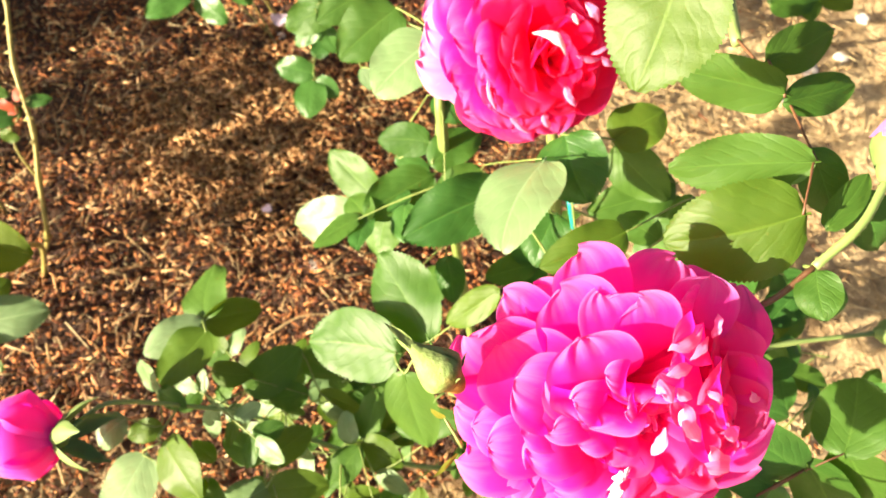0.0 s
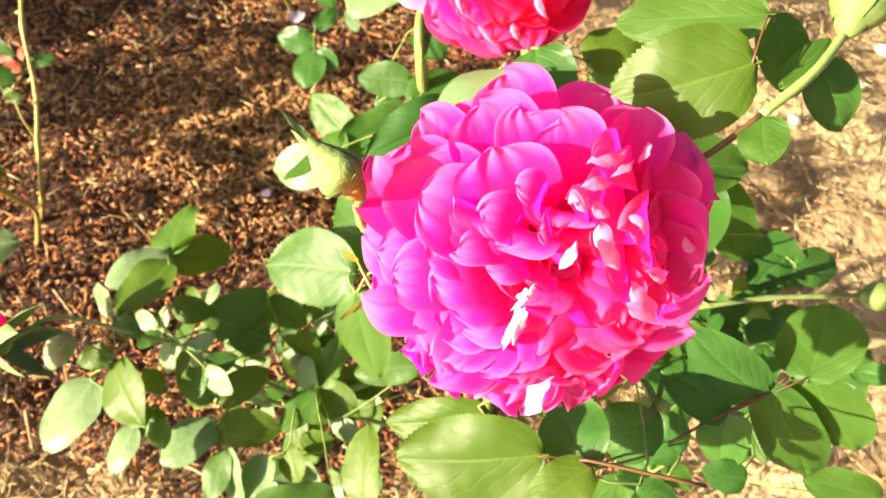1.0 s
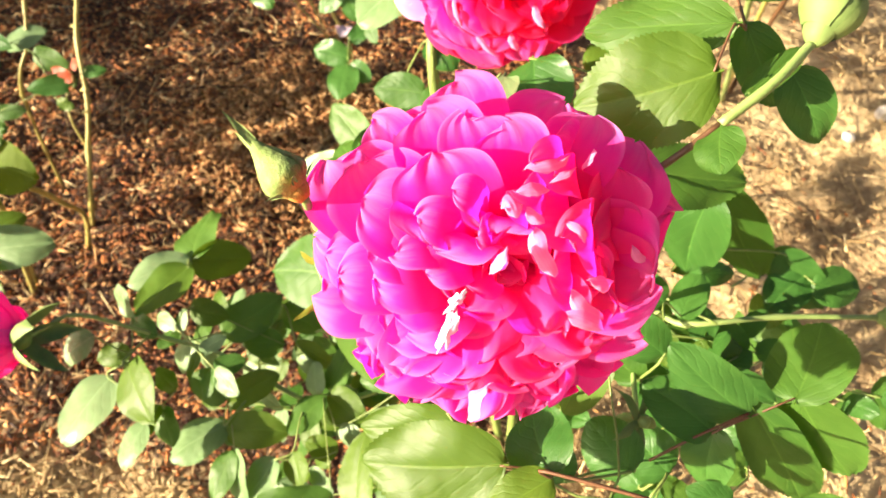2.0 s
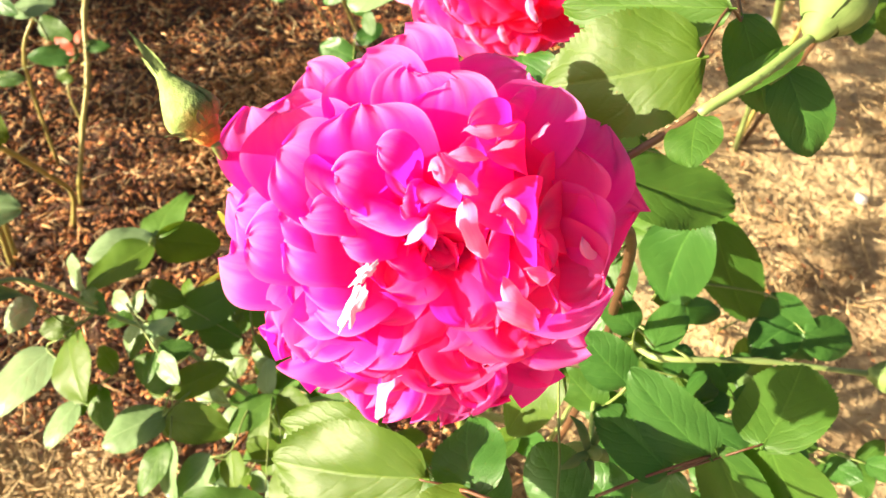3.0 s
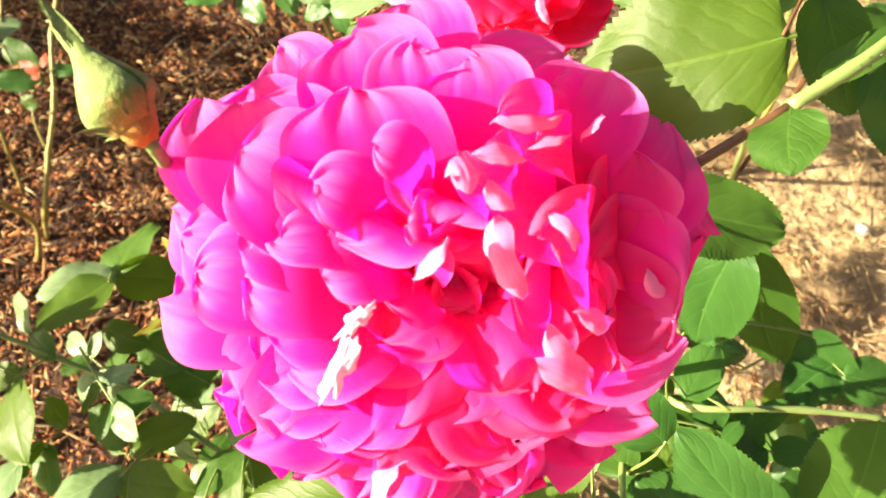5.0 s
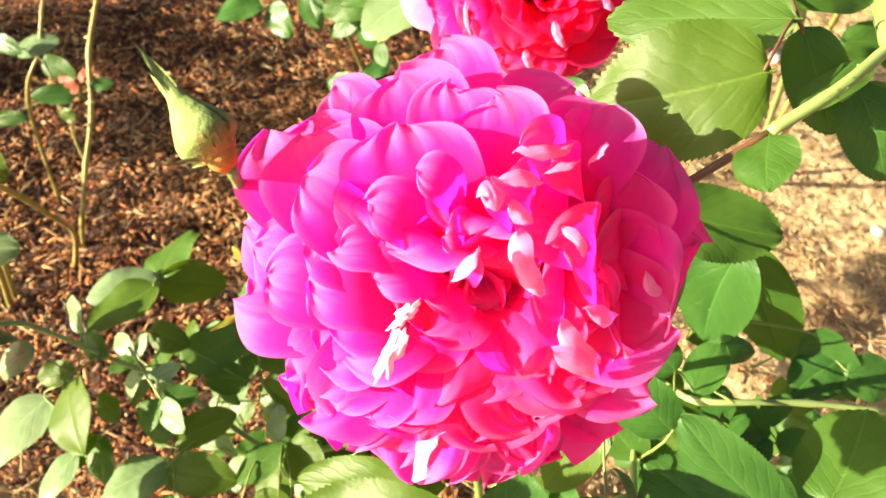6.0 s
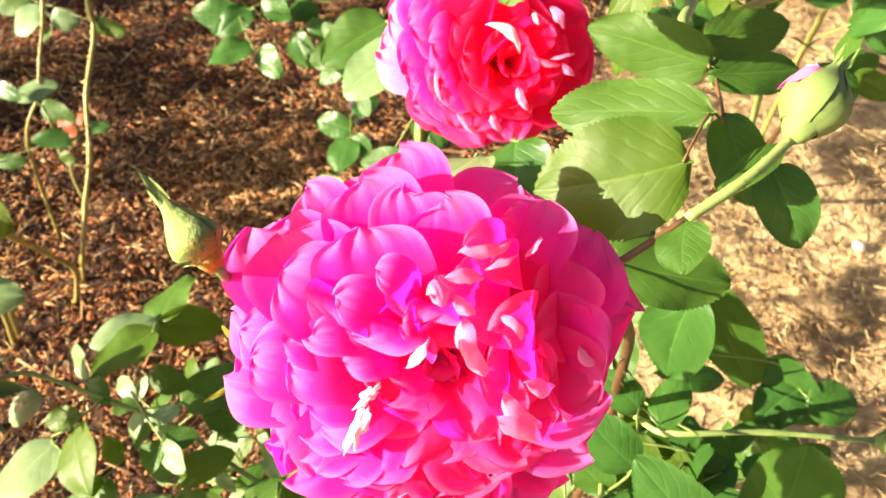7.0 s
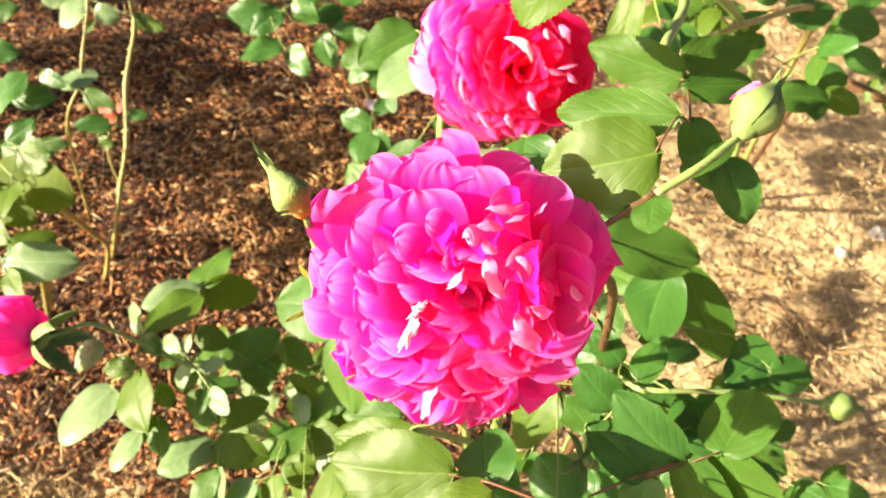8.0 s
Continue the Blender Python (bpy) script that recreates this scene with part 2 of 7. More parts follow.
def tube_geometry(points, radius, end=None, sides=8, steps=5, knots=0.0, thorns=0, seed=1, prick=1.0):
    """A round stem along points that tapers from radius to end, with swollen nodes and thorns."""
    rnd = random.Random(seed)
    line = smooth_line(points, steps)
    end = radius if end is None else end
    verts, faces = [], []
    side = Vector((1, 0.13, 0.21))
    n = len(line)
    for i, p in enumerate(line):
        d = (line[min(i + 1, n - 1)] - line[max(i - 1, 0)]).normalized()
        x = (side - d * side.dot(d)).normalized()
        y = d.cross(x)
        side = x
        r = radius + (end - radius) * i / (n - 1)
        if knots and i % steps == 0:
            r *= 1 + knots
        for k in range(sides):
            a = 2 * math.pi * k / sides
            verts.append(p + (x * math.cos(a) + y * math.sin(a)) * r * (1 + rnd.uniform(-0.06, 0.06)))
    for i in range(n - 1):
        for k in range(sides):
            faces.append((i * sides + k, i * sides + (k + 1) % sides, (i + 1) * sides + (k + 1) % sides, (i + 1) * sides + k))
    faces.append(tuple(range(sides))[::-1])
    faces.append(tuple((n - 1) * sides + k for k in range(sides)))
    for _ in range(thorns):
        i = rnd.randrange(1, n - 1)
        d = (line[i + 1] - line[i]).normalized()
        out = d.cross(Vector((rnd.uniform(-1, 1), rnd.uniform(-1, 1), rnd.uniform(-1, 1)))).normalized()
        w = d.cross(out)
        r = radius + (end - radius) * i / (n - 1)
        s = prick * min(0.006, r * 2.2) * rnd.uniform(0.6, 1.1)
        c = line[i] + out * r * 0.7
        k = len(verts)
        verts += [c + d * s * 0.5, c + w * s * 0.16, c - d * s * 0.5, c - w * s * 0.16, c + out * s - d * s * 0.35]
        faces += [(k, k + 1, k + 4), (k + 1, k + 2, k + 4), (k + 2, k + 3, k + 4), (k + 3, k, k + 4)]
    return verts, faces


def tube(name, points, radius, end, material, parent, label="", **more):
    base = Vector(points[0])
    verts, faces = tube_geometry(points, radius, end, **more)
    ob = link(new(name, mesh_of(name, [v - base for v in verts], faces, material)), parent, Matrix.Translation(base))
    return tagged(ob, label)


def leaf_blade(name, material, seed, rows=54):
    """One toothed leaflet, 1 long and 1 wide, base at the origin, along y, with a short stalk."""
    rnd = random.Random(seed)
    cols = (-1.0, -0.72, -0.36, -0.05, 0.0, 0.05, 0.36, 0.72, 1.0)
    full, tip = rnd.uniform(0.40, 0.47), rnd.uniform(0.85, 1.1)
    fold, curl, wave, phase = rnd.uniform(0.05, 0.20), rnd.uniform(-0.05, 0.30), rnd.uniform(0.02, 0.05), rnd.uniform(0, 6)
    bend = rnd.uniform(-0.06, 0.06)
    verts, uvs, faces = [], [], []
    for i in range(rows + 1):
        u = i / rows
        s = u ** (math.log(0.5) / math.log(full))
        half = 0.5 * max(0.0, 4 * s * (1 - s)) ** (0.52 if u < full else 0.52 + 0.30 * (u - full) * tip)
        half = max(half, 0.008)
        tooth = i % 2
        for v in cols:
            edge = abs(v) > 0.99
            x = half * v * (1 + (0.050 if tooth and edge else 0.0))
            y = u + (0.016 if tooth and edge else 0) - 0.03 * abs(v) * (1 - u)
            z = fold * abs(x) - curl * (u - 0.35) ** 2 + wave * math.sin(u * 9 + phase + 2.2 * v) * abs(v) - 0.05 * (abs(v) > 0.7)
            ripple = 0.0026 * math.cos(2 * math.pi * (u * 6 - abs(v) * 2.4)) * (0.3 + 0.7 * abs(v)) * (abs(v) > 0.1)
            verts.append((x + bend * math.sin(math.pi * u), y, z + ripple))
            uvs.append((0.5 + 0.5 * v * 0.98, u))
    n = len(cols)
    for i in range(rows):
        for k in range(n - 1):
            faces.append((i * n + k, i * n + k + 1, (i + 1) * n + k + 1, (i + 1) * n + k))
    # stalk under the blade
    b = len(verts)
    for y, r in ((-0.05, 0.016), (0.0, 0.016), (0.5, 0.012), (0.92, 0.004)):
        z0 = -curl * (y - 0.35) ** 2 - 0.030 if y > 0 else -curl * 0.1225
        for k in range(5):
            a = 2 * math.pi * k / 5
            verts.append((r * math.cos(a) + bend * math.sin(math.pi * max(y, 0)), y, z0 + r * math.sin(a) * 0.8))
            uvs.append((0.5, 0.5))
    for j in range(3):
        for k in range(5):
            faces.append((b + j * 5 + k, b + j * 5 + (k + 1) % 5, b + j * 5 + 5 + (k + 1) % 5, b + j * 5 + 5 + k))
    return mesh_of(name, verts, faces, material, uvs)


KINDS = {}
for word, material in (("green", LEAF), ("young", LEAF_YOUNG), ("pale", LEAF_PALE), ("dark", LEAF_DARK), ("gold", LEAF_GOLD), ("red", LEAF_RED), ("spring", LEAF_SPRING)):
    KINDS[word] = [leaf_blade("leaflet", material, 10 * len(KINDS) + k) for k in range(5)]
turn_of = random.Random(7)


def leaflet(parent, base, tip, width, normal, kind=""):
    """A leaflet from base to tip that faces along normal."""
    b, t, n = Vector(base), Vector(tip), Vector(normal).normalized()
    n = n + (0.60 if b.x < 0.02 and b.z < 0.46 else 0.35) * Vector((-0.83, -0.44, 0.34))                 # rose leaves turn to the low sun
    y = (t - b).normalized()
    x = y.cross(n).normalized()
    z = x.cross(y)
    m = Matrix((x, y, z)).transposed().to_4x4()
    length = (t - b).length
    m = Matrix.Translation(b) @ m @ Matrix.Diagonal((width, length, (width + length) / 2, 1))
    kind = kind or turn_of.choice(("green", "green", "green", "dark", "young"))
    return link(new("leaflet", turn_of.choice(KINDS[kind])), parent, m)


def rachis(bush, points, material=None, radius=0.0006):
    """The stalk of a compound leaf, on which leaflets sit."""
    if len(points) == 1:
        points = [Vector(points[0]) - Vector((0, -0.004, 0.006)), points[0]]
    return tube("leaf", points, radius * 1.25, radius * 0.7, material or STEM, bush, sides=6, steps=4)


def plant(name, place, label, group="rose bushes"):
    ob = new(name)
    ob.empty_display_size = 0.05
    link(ob, None, Matrix.Translation(place))
    return tagged(ob, label, "rose bush", group)


def spray(bush, place, way_out, size, count, seed, kinds="green dark green young"):
    """A compound leaf of count leaflets that grows from place towards way_out."""
    rnd = random.Random(seed)
    p, d = Vector(place), Vector(way_out).normalized()
    up = Vector((rnd.uniform(-0.9, 0.1), rnd.uniform(-0.7, 0.0), 1)).normalized()
    side = d.cross(up).normalized()
    up = side.cross(d)
    long = size * (1.1 + 0.45 * (count // 2))
    line = [p + d * long * t + up * (-0.10 * long * t * t) for t in (0, 0.35, 0.7, 1.0)]
    words = kinds.split()
    r = rachis(bush, line, None, 0.0007)
    leaflet(r, line[3], line[3] + (d + up * rnd.uniform(-0.4, 0.1)).normalized() * size, size * rnd.uniform(0.58, 0.7), up + side * rnd.uniform(-0.3, 0.3), rnd.choice(words))
    for k in range(count // 2):
        at = line[0].lerp(line[3], 0.92 - 0.36 * k) + up * -0.05 * long
        for s in (-1, 1):
            out = (d * rnd.uniform(0.25, 0.55) + side * s + up * rnd.uniform(-0.45, 0.2)).normalized()
            big = size * rnd.uniform(0.75, 0.98)
            leaflet(r, at, at + out * big, big * rnd.uniform(0.58, 0.72), up + side * s * rnd.uniform(-0.5, 0.2), rnd.choice(words))
    return r


# ---- flowers ----
def petal_mesh(name, material, theta, r, z, lean, width, cup, ruffle, twist, seed, pointed=0.0, root=(0.0, 0.0), reach=0.5, foot=None, rows=21, cols=17, roll=None, crease=0.0, rag=0.010):
    """A petal of a bloom whose axis is z: from the heart to (r, z), leaning by lean degrees off the axis at its rim."""
    rnd = random.Random(seed)
    p0 = Vector(foot or (0.003, -0.024))
    p2 = Vector((r, z))
    d = Vector((math.sin(radians(lean)), math.cos(radians(lean))))
    p1 = p2 - d * (p2 - p0).length * reach
    p1.x = max(p1.x, 0.002)
    ca, sa = math.cos(theta), math.sin(theta)
    ph, ph2 = rnd.uniform(0, 6.3), rnd.uniform(0, 6.3)
    k1, k2 = rnd.uniform(4, 7), rnd.uniform(9, 15)
    skew, notch = rnd.uniform(-0.12, 0.12), rnd.uniform(-0.03, 0.05)
    roll = rnd.uniform(-0.45, 0.7) if roll is None else roll
    at, span = rnd.uniform(-0.7, 0.7), rnd.uniform(0.5, 1.1)
    length = (p2 - p0).length * 1.1
    fold_at = rnd.uniform(-0.4, 0.4)
    verts, uvs, faces = [], [], []
    for i in range(rows):
        u = i / (rows - 1)
        u = 1 - (1 - u) ** 1.5                                   # closer rows towards the rim
        w = 0.30 + 0.70 * math.sin(min(1, u / 0.60) * math.pi / 2) ** 1.2
        if u > 0.60:
            w *= max(0.0, 1 - ((u - 0.60) / 0.401) ** 3.6) ** 0.34
        for k in range(cols):
            v = 2 * k / (cols - 1) - 1
            e = u - notch * (1 - abs(v)) ** 2 * u ** 8 + skew * 0.10 * v * u ** 3 + pointed * max(0, 1 - 2.2 * abs(v)) * u ** 9
            e -= rag * u ** 6 * (0.5 + noise.noise(Vector((v * 4.5, ph, 0))) + 0.5 * noise.noise(Vector((v * 11, ph2, 0))))
            q = p0 * (1 - e) ** 2 + p1 * (2 * e * (1 - e)) + p2 * e * e
            tan = ((p1 - p0) * (1 - e) + (p2 - p1) * e).normalized()
            nor = Vector((-tan.y, tan.x))                        # towards the heart and up
            side = v * w * width / 2
            lift = cup * width * 0.5 * (v * w) ** 2 * (0.3 + 0.7 * u)
            lift += ruffle * width * u ** 3 * (0.5 * math.sin(k1 * v + ph) + 0.35 * abs(v) * math.sin(k2 * u + ph2 + 3 * v))
            lift += width * u * (0.075 * noise.noise(Vector((v * 1.9, u * 2.6, ph * 3))) + 0.040 * u * noise.noise(Vector((v * 5.2, u * 4.0, ph2 * 3))))
            lift -= crease * width * (1 - abs(v - fold_at)) * u
            bend = roll * math.exp(-((v - at) / span) ** 2) + 0.15        # rim rolled back
            f = max(0.0, (u - 0.84) / 0.16) * bend
            if abs(bend) > 0.03 and u > 0.84:
                lift -= 0.16 * length * (1 - math.cos(f)) / bend
                q = q - tan * (0.16 * length * (f - math.sin(f)) / bend)
            a = twist * u
            side, lift = side * math.cos(a) - lift * math.sin(a), side * math.sin(a) + lift * math.cos(a)
            rr, zz = q.x + nor.x * lift, q.y + nor.y * lift
            verts.append((rr * ca - side * sa + root[0] * u, rr * sa + side * ca + root[1] * u, zz))
            uvs.append((0.5 + 0.5 * v, u))
    for i in range(rows - 1):
        for k in range(cols - 1):
            faces.append((i * cols + k, i * cols + k + 1, (i + 1) * cols + k + 1, (i + 1) * cols + k))
    return mesh_of(name, verts, faces, material, uvs)


def lathe(name, profile, material, sides=16, ribs=0.0, bulge=0):
    """A turned body: profile of (radius, height), with soft ribs."""
    verts, faces = [], []
    for r, z in profile:
        for k in range(sides):
            a = 2 * math.pi * k / sides
            s = r * (1 + ribs * math.cos(bulge * a))
            verts.append((s * math.cos(a), s * math.sin(a), z))
    for i in range(len(profile) - 1):
        for k in range(sides):
            faces.append((i * sides + k, i * sides + (k + 1) % sides, (i + 1) * sides + (k + 1) % sides, (i + 1) * sides + k))
    faces.append(tuple(range(sides))[::-1])
    faces.append(tuple((len(profile) - 1) * sides + k for k in range(sides)))
    return mesh_of(name, verts, faces, material)


def facing(place, axis, up, spin=0.0):
    """A pose at place whose z is axis and whose y leans towards up."""
    z = Vector(axis).normalized()
    y = (Vector(up) - z * Vector(up).dot(z)).normalized()
    return Matrix.Translation(place) @ Matrix((y.cross(z), y, z)).transposed().to_4x4() @ pose(0, 0, 0, 0, 0, spin)


def bloom(parent, m, size, seed, label, reds=0.30, rings=((0.72, 8), (0.45, 6)), sink=0.0):
    """A full, many-petalled bloom; size is its radius. Rings of broad petals fill it from below."""
    rnd = random.Random(seed)
    body = link(new("bloom", lathe("bloom", [(0.0015, -0.036), (0.005, -0.033), (0.0062, -0.028), (0.0040, -0.023), (0.0080, -0.0215), (0.004, -0.018)], BUD)), parent, m)
    tagged(body, label)
    serial = 0
    for ring, (far, count) in enumerate(rings):
        for i in range(count):
            th = 2 * math.pi * (i + 0.5 * ring + rnd.uniform(-0.28, 0.28)) / count + 0.4 * ring
            low = max(0.0, -math.sin(th + 0.35))               # the side that hangs towards the ground
            right, left = max(0.0, math.cos(th - 0.2)), max(0.0, -math.cos(th))
            rel = far * rnd.uniform(0.94, 1.04)
            z = 0.037 * max(0.0, 1 - rel * rel) ** 0.7 - 0.010 + rnd.uniform(-0.0015, 0.0015) - sink
            lean = 70 + 27 * rel + rnd.uniform(-7, 7) - 14 * low * (1 - rel) - 14 * right + 18 * left
            width = size * min(1.12, 2 * math.pi * rel / count * rnd.uniform(1.45, 1.9))
            cup = rnd.uniform(-0.30, 0.10) + rnd.uniform(0.2, 0.8) * right + rnd.uniform(0, 0.4) * low
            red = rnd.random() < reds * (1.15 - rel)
            ob = new("petal", petal_mesh("petal", PETAL_SHADE_RED if red else PETAL, th, rel * size, z, lean, width, cup, rnd.uniform(0.015, 0.05) + 0.04 * low, rnd.uniform(-0.16, 0.16), seed * 1000 + serial,
                                         root=(size * 0.05 * (1 - rel), -size * 0.08 * (1 - rel)), reach=0.40))
            link(ob, body, m)
            serial += 1
    return body


def fold_mesh(tip, bend, width, cup, roll, seed, material, pointed=False, bank=0.0, crease=None, ruffle=0.06, calm=1.0, foot=(1.0, -3.0, -24.0), rows=23, cols=19):
    """A petal in millimetres of its bloom: it rises from the foot towards bend and leans over to tip, its rim rolled back."""
    rnd = random.Random(seed * 7 + 3)
    p0, p1, p2 = Vector(foot) / 1000, Vector(bend) / 1000, Vector(tip) / 1000
    pm = p1.lerp(p2, 0.55) + Vector((0, 0, 0.025)) * (p2 - p1).length
    width *= 0.00102
    d = (p2 - p1).normalized()
    side = d.cross(Matrix.Rotation(radians(bank), 3, d) @ Vector((0, 0, 1))).normalized()
    ph, ph2 = rnd.uniform(0, 60), rnd.uniform(0, 60)
    at, span, notch = rnd.uniform(-0.8, 0.8), rnd.uniform(0.5, 1.2), calm * rnd.uniform(-0.02, 0.04)
    skew, fold_at = rnd.uniform(-0.10, 0.10), rnd.uniform(-0.5, 0.5)
    crease = rnd.choice((0, 0, 0.06, 0.10)) if crease is None else crease
    length = (p2 - p1).length + 0.5 * (p1 - p0).length
    verts, uvs, faces = [], [], []
    for i in range(rows):
        u = 1 - (1 - i / (rows - 1)) ** 1.5
        w = 0.26 + 0.74 * math.sin(min(1, u / 0.56) * math.pi / 2) ** 1.3
        if u > 0.56:
            w *= max(0.0, 1 - ((u - 0.56) / 0.441) ** (1.35 if pointed else 3.0)) ** (1.0 if pointed else 0.5)
        for k in range(cols):
            v = 2 * k / (cols - 1) - 1
            e = u - notch * (1 - abs(v)) ** 2 * u ** 8 + skew * v * u ** 4
            e -= 0.034 * u ** 6 * (0.4 + noise.noise(Vector((v * 2.6, ph, 0))) + 0.4 * noise.noise(Vector((v * 8, ph2, 0))))
            q = p0 * (1 - e) ** 3 + p1 * (3 * e * (1 - e) ** 2) + pm * (3 * e * e * (1 - e)) + p2 * e ** 3
            t = ((p1 - p0) * (1 - e) ** 2 + (pm - p1) * (2 * e * (1 - e)) + (p2 - pm) * e * e).normalized()
            n = side.cross(t).normalized()
            lift = cup * width * 0.5 * (v * w) ** 2 * (0.3 + 0.7 * u)
            lift += calm * width * u * (0.060 * noise.noise(Vector((v * 1.6, u * 2.2, ph))) + 0.030 * u * noise.noise(Vector((v * 4.2, u * 3.0, ph2))))
            lift += ruffle * width * u ** 4 * noise.noise(Vector((v * 3.4, 7.0, ph))) * 1.6
            lift += calm * 0.022 * width * u * noise.noise(Vector((v * 9.0 + 2.5 * u, u * 0.8, ph + 9)))
            lift -= calm * crease * width * max(0.0, 1 - 1.8 * abs(v - fold_at)) * u
            turn = 0.6 * min(1.0, calm + 0.3) * roll * (0.3 + math.exp(-((v - at) / span) ** 2))
            f = max(0.0, (u - 0.88) / 0.12) * turn
            if turn > 0.03 and u > 0.88:
                lift -= 0.12 * length * (1 - math.cos(f)) / turn
                q = q - t * (0.12 * length * (f - math.sin(f)) / turn)
            verts.append(q + side * (v * w * width / 2) + n * lift)
            uvs.append((0.5 + 0.5 * v, u))
    for i in range(rows - 1):
        for k in range(cols - 1):
            faces.append((i * cols + k, i * cols + k + 1, (i + 1) * cols + k + 1, (i + 1) * cols + k))
    return mesh_of("petal", verts, faces, material, uvs)


def fold(body, material, tip, bend, width, cup, roll, seed, label="", **more):
    return tagged(link(new("petal", fold_mesh(tip, bend, width, cup, roll, seed, material, **more)), body, WORLD[body]), label)


def sunlit_edge(body, a, b, width, normal, bow, seed, material=None):
    """A petal rim as a pale strip, its sunlight put into the colour, from a to b."""
    a, b, n = Vector(a), Vector(b), Vector(normal).normalized()
    d = (b - a).normalized()
    n = (n - d * n.dot(d)).normalized()
    side, mid, long = d.cross(n), (a + b) / 2, (b - a).length
    verts, uvs, faces = [], [], []
    rows, cols = 15, 6
    for i in range(rows):
        u = i / (rows - 1)
        w = width * (0.04 + 1.1 * math.sin(math.pi * u ** 0.85) ** 0.8) * (1 + 0.5 * noise.noise(Vector((u * 3.1, seed, 0))))
        for k in range(cols):
            v = k / (cols - 1) - 0.5
            edge = 0.16 * width * noise.noise(Vector((u * 6, seed + 5, 0))) * (1 if k == cols - 1 else 0)
            lift = width * (0.4 * v - 0.7 * v * v) - 0.10 * long * (2 * u - 1) ** 2 + 0.18 * width * noise.noise(Vector((u * 4, v * 2, seed + 9)))
            p = a.lerp(b, u) + side * (v * w + edge + bow * long * (1 - (2 * u - 1) ** 2)) + n * lift
            verts.append(p - mid)
            uvs.append((0.5 + v, 0.78 + 0.22 * (0.5 + v)))
    for i in range(rows - 1):
        for k in range(cols - 1):
            faces.append((i * cols + k, i * cols + k + 1, (i + 1) * cols + k + 1, (i + 1) * cols + k))
    ob = new("petal", mesh_of("petal", verts, faces, material or PETAL_BACK_SUN, uvs))
    return tagged(link(ob, body, Matrix.Translation(mid)), "pale petal strip in place of a sunlit patch")


def flake(body, place, turn, long, wide, tilt, seed):
    """A ragged, crumpled white scrap of petal that stands for a highlight."""
    rnd = random.Random(seed)
    verts, uvs, faces = [(0, 0, 0.001)], [(0.5, 0.5)], []
    rings, sides = 5, 38
    for i in range(1, rings + 1):
        for k in range(sides):
            a = 2 * math.pi * k / sides
            p = Vector((math.cos(a), math.sin(a), 0)) * i / rings
            rag = 1 + (0.85 * noise.noise(Vector((p.x * 2.1, p.y * 2.1, seed))) + (0.07 if k % 2 else -0.07) * rnd.random()) * i / rings
            z = 0.0007 * noise.noise(Vector((p.x * 2.6, p.y * 2.6, seed + 9))) - 0.0012 * (i / rings) ** 2
            verts.append((p.x * rag * wide / 2, p.y * rag * long / 2, z))
            uvs.append((0.5 + p.x / 2, 0.5 + p.y / 2))
    for k in range(sides):
        faces.append((0, 1 + k, 1 + (k + 1) % sides))
        for i in range(rings - 1):
            b = 1 + i * sides
            faces.append((b + k, b + sides + k, b + sides + (k + 1) % sides, b + (k + 1) % sides))
    ob = new("petal", mesh_of("petal", verts, faces, PETAL_PALE, uvs))
    return tagged(link(ob, body, WORLD[body] @ pose(*place, 0, 0, turn) @ pose(0, 0, 0, tilt[0], tilt[1], 0)), "white scrap of petal in place of a highlight")


def sepal(parent, m, length, width, curl, seed, label=""):
    """A narrow pointed sepal along z that bends outwards by curl."""
    rnd = random.Random(seed)
    verts, uvs, faces = [], [], []
    rows = 10
    for i in range(rows):
        u = i / (rows - 1)
        w = width * max(0.0, math.sin(math.pi * min(1, 0.22 + 0.78 * u) ** 0.9)) ** 0.8 * (1 - 0.75 * max(0, u - 0.55)) + 0.0003
        a = curl * u
        for v in (-1, -0.5, 0, 0.5, 1):
            out = length * u * math.sin(a) + 0.28 * w * v * v
            verts.append((w * v * 0.5 + 0.03 * length * math.sin(5 * u + seed), -out - 0.0002, length * u * math.cos(a)))
            uvs.append((0.5 + v / 2, u))
    for i in range(rows - 1):
        for k in range(4):
            faces.append((i * 5 + k, i * 5 + k + 1, i * 5 + 6 + k, i * 5 + 5 + k))
    return tagged(link(new("sepal", mesh_of("sepal", verts, faces, BUD, uvs)), parent, m), label)


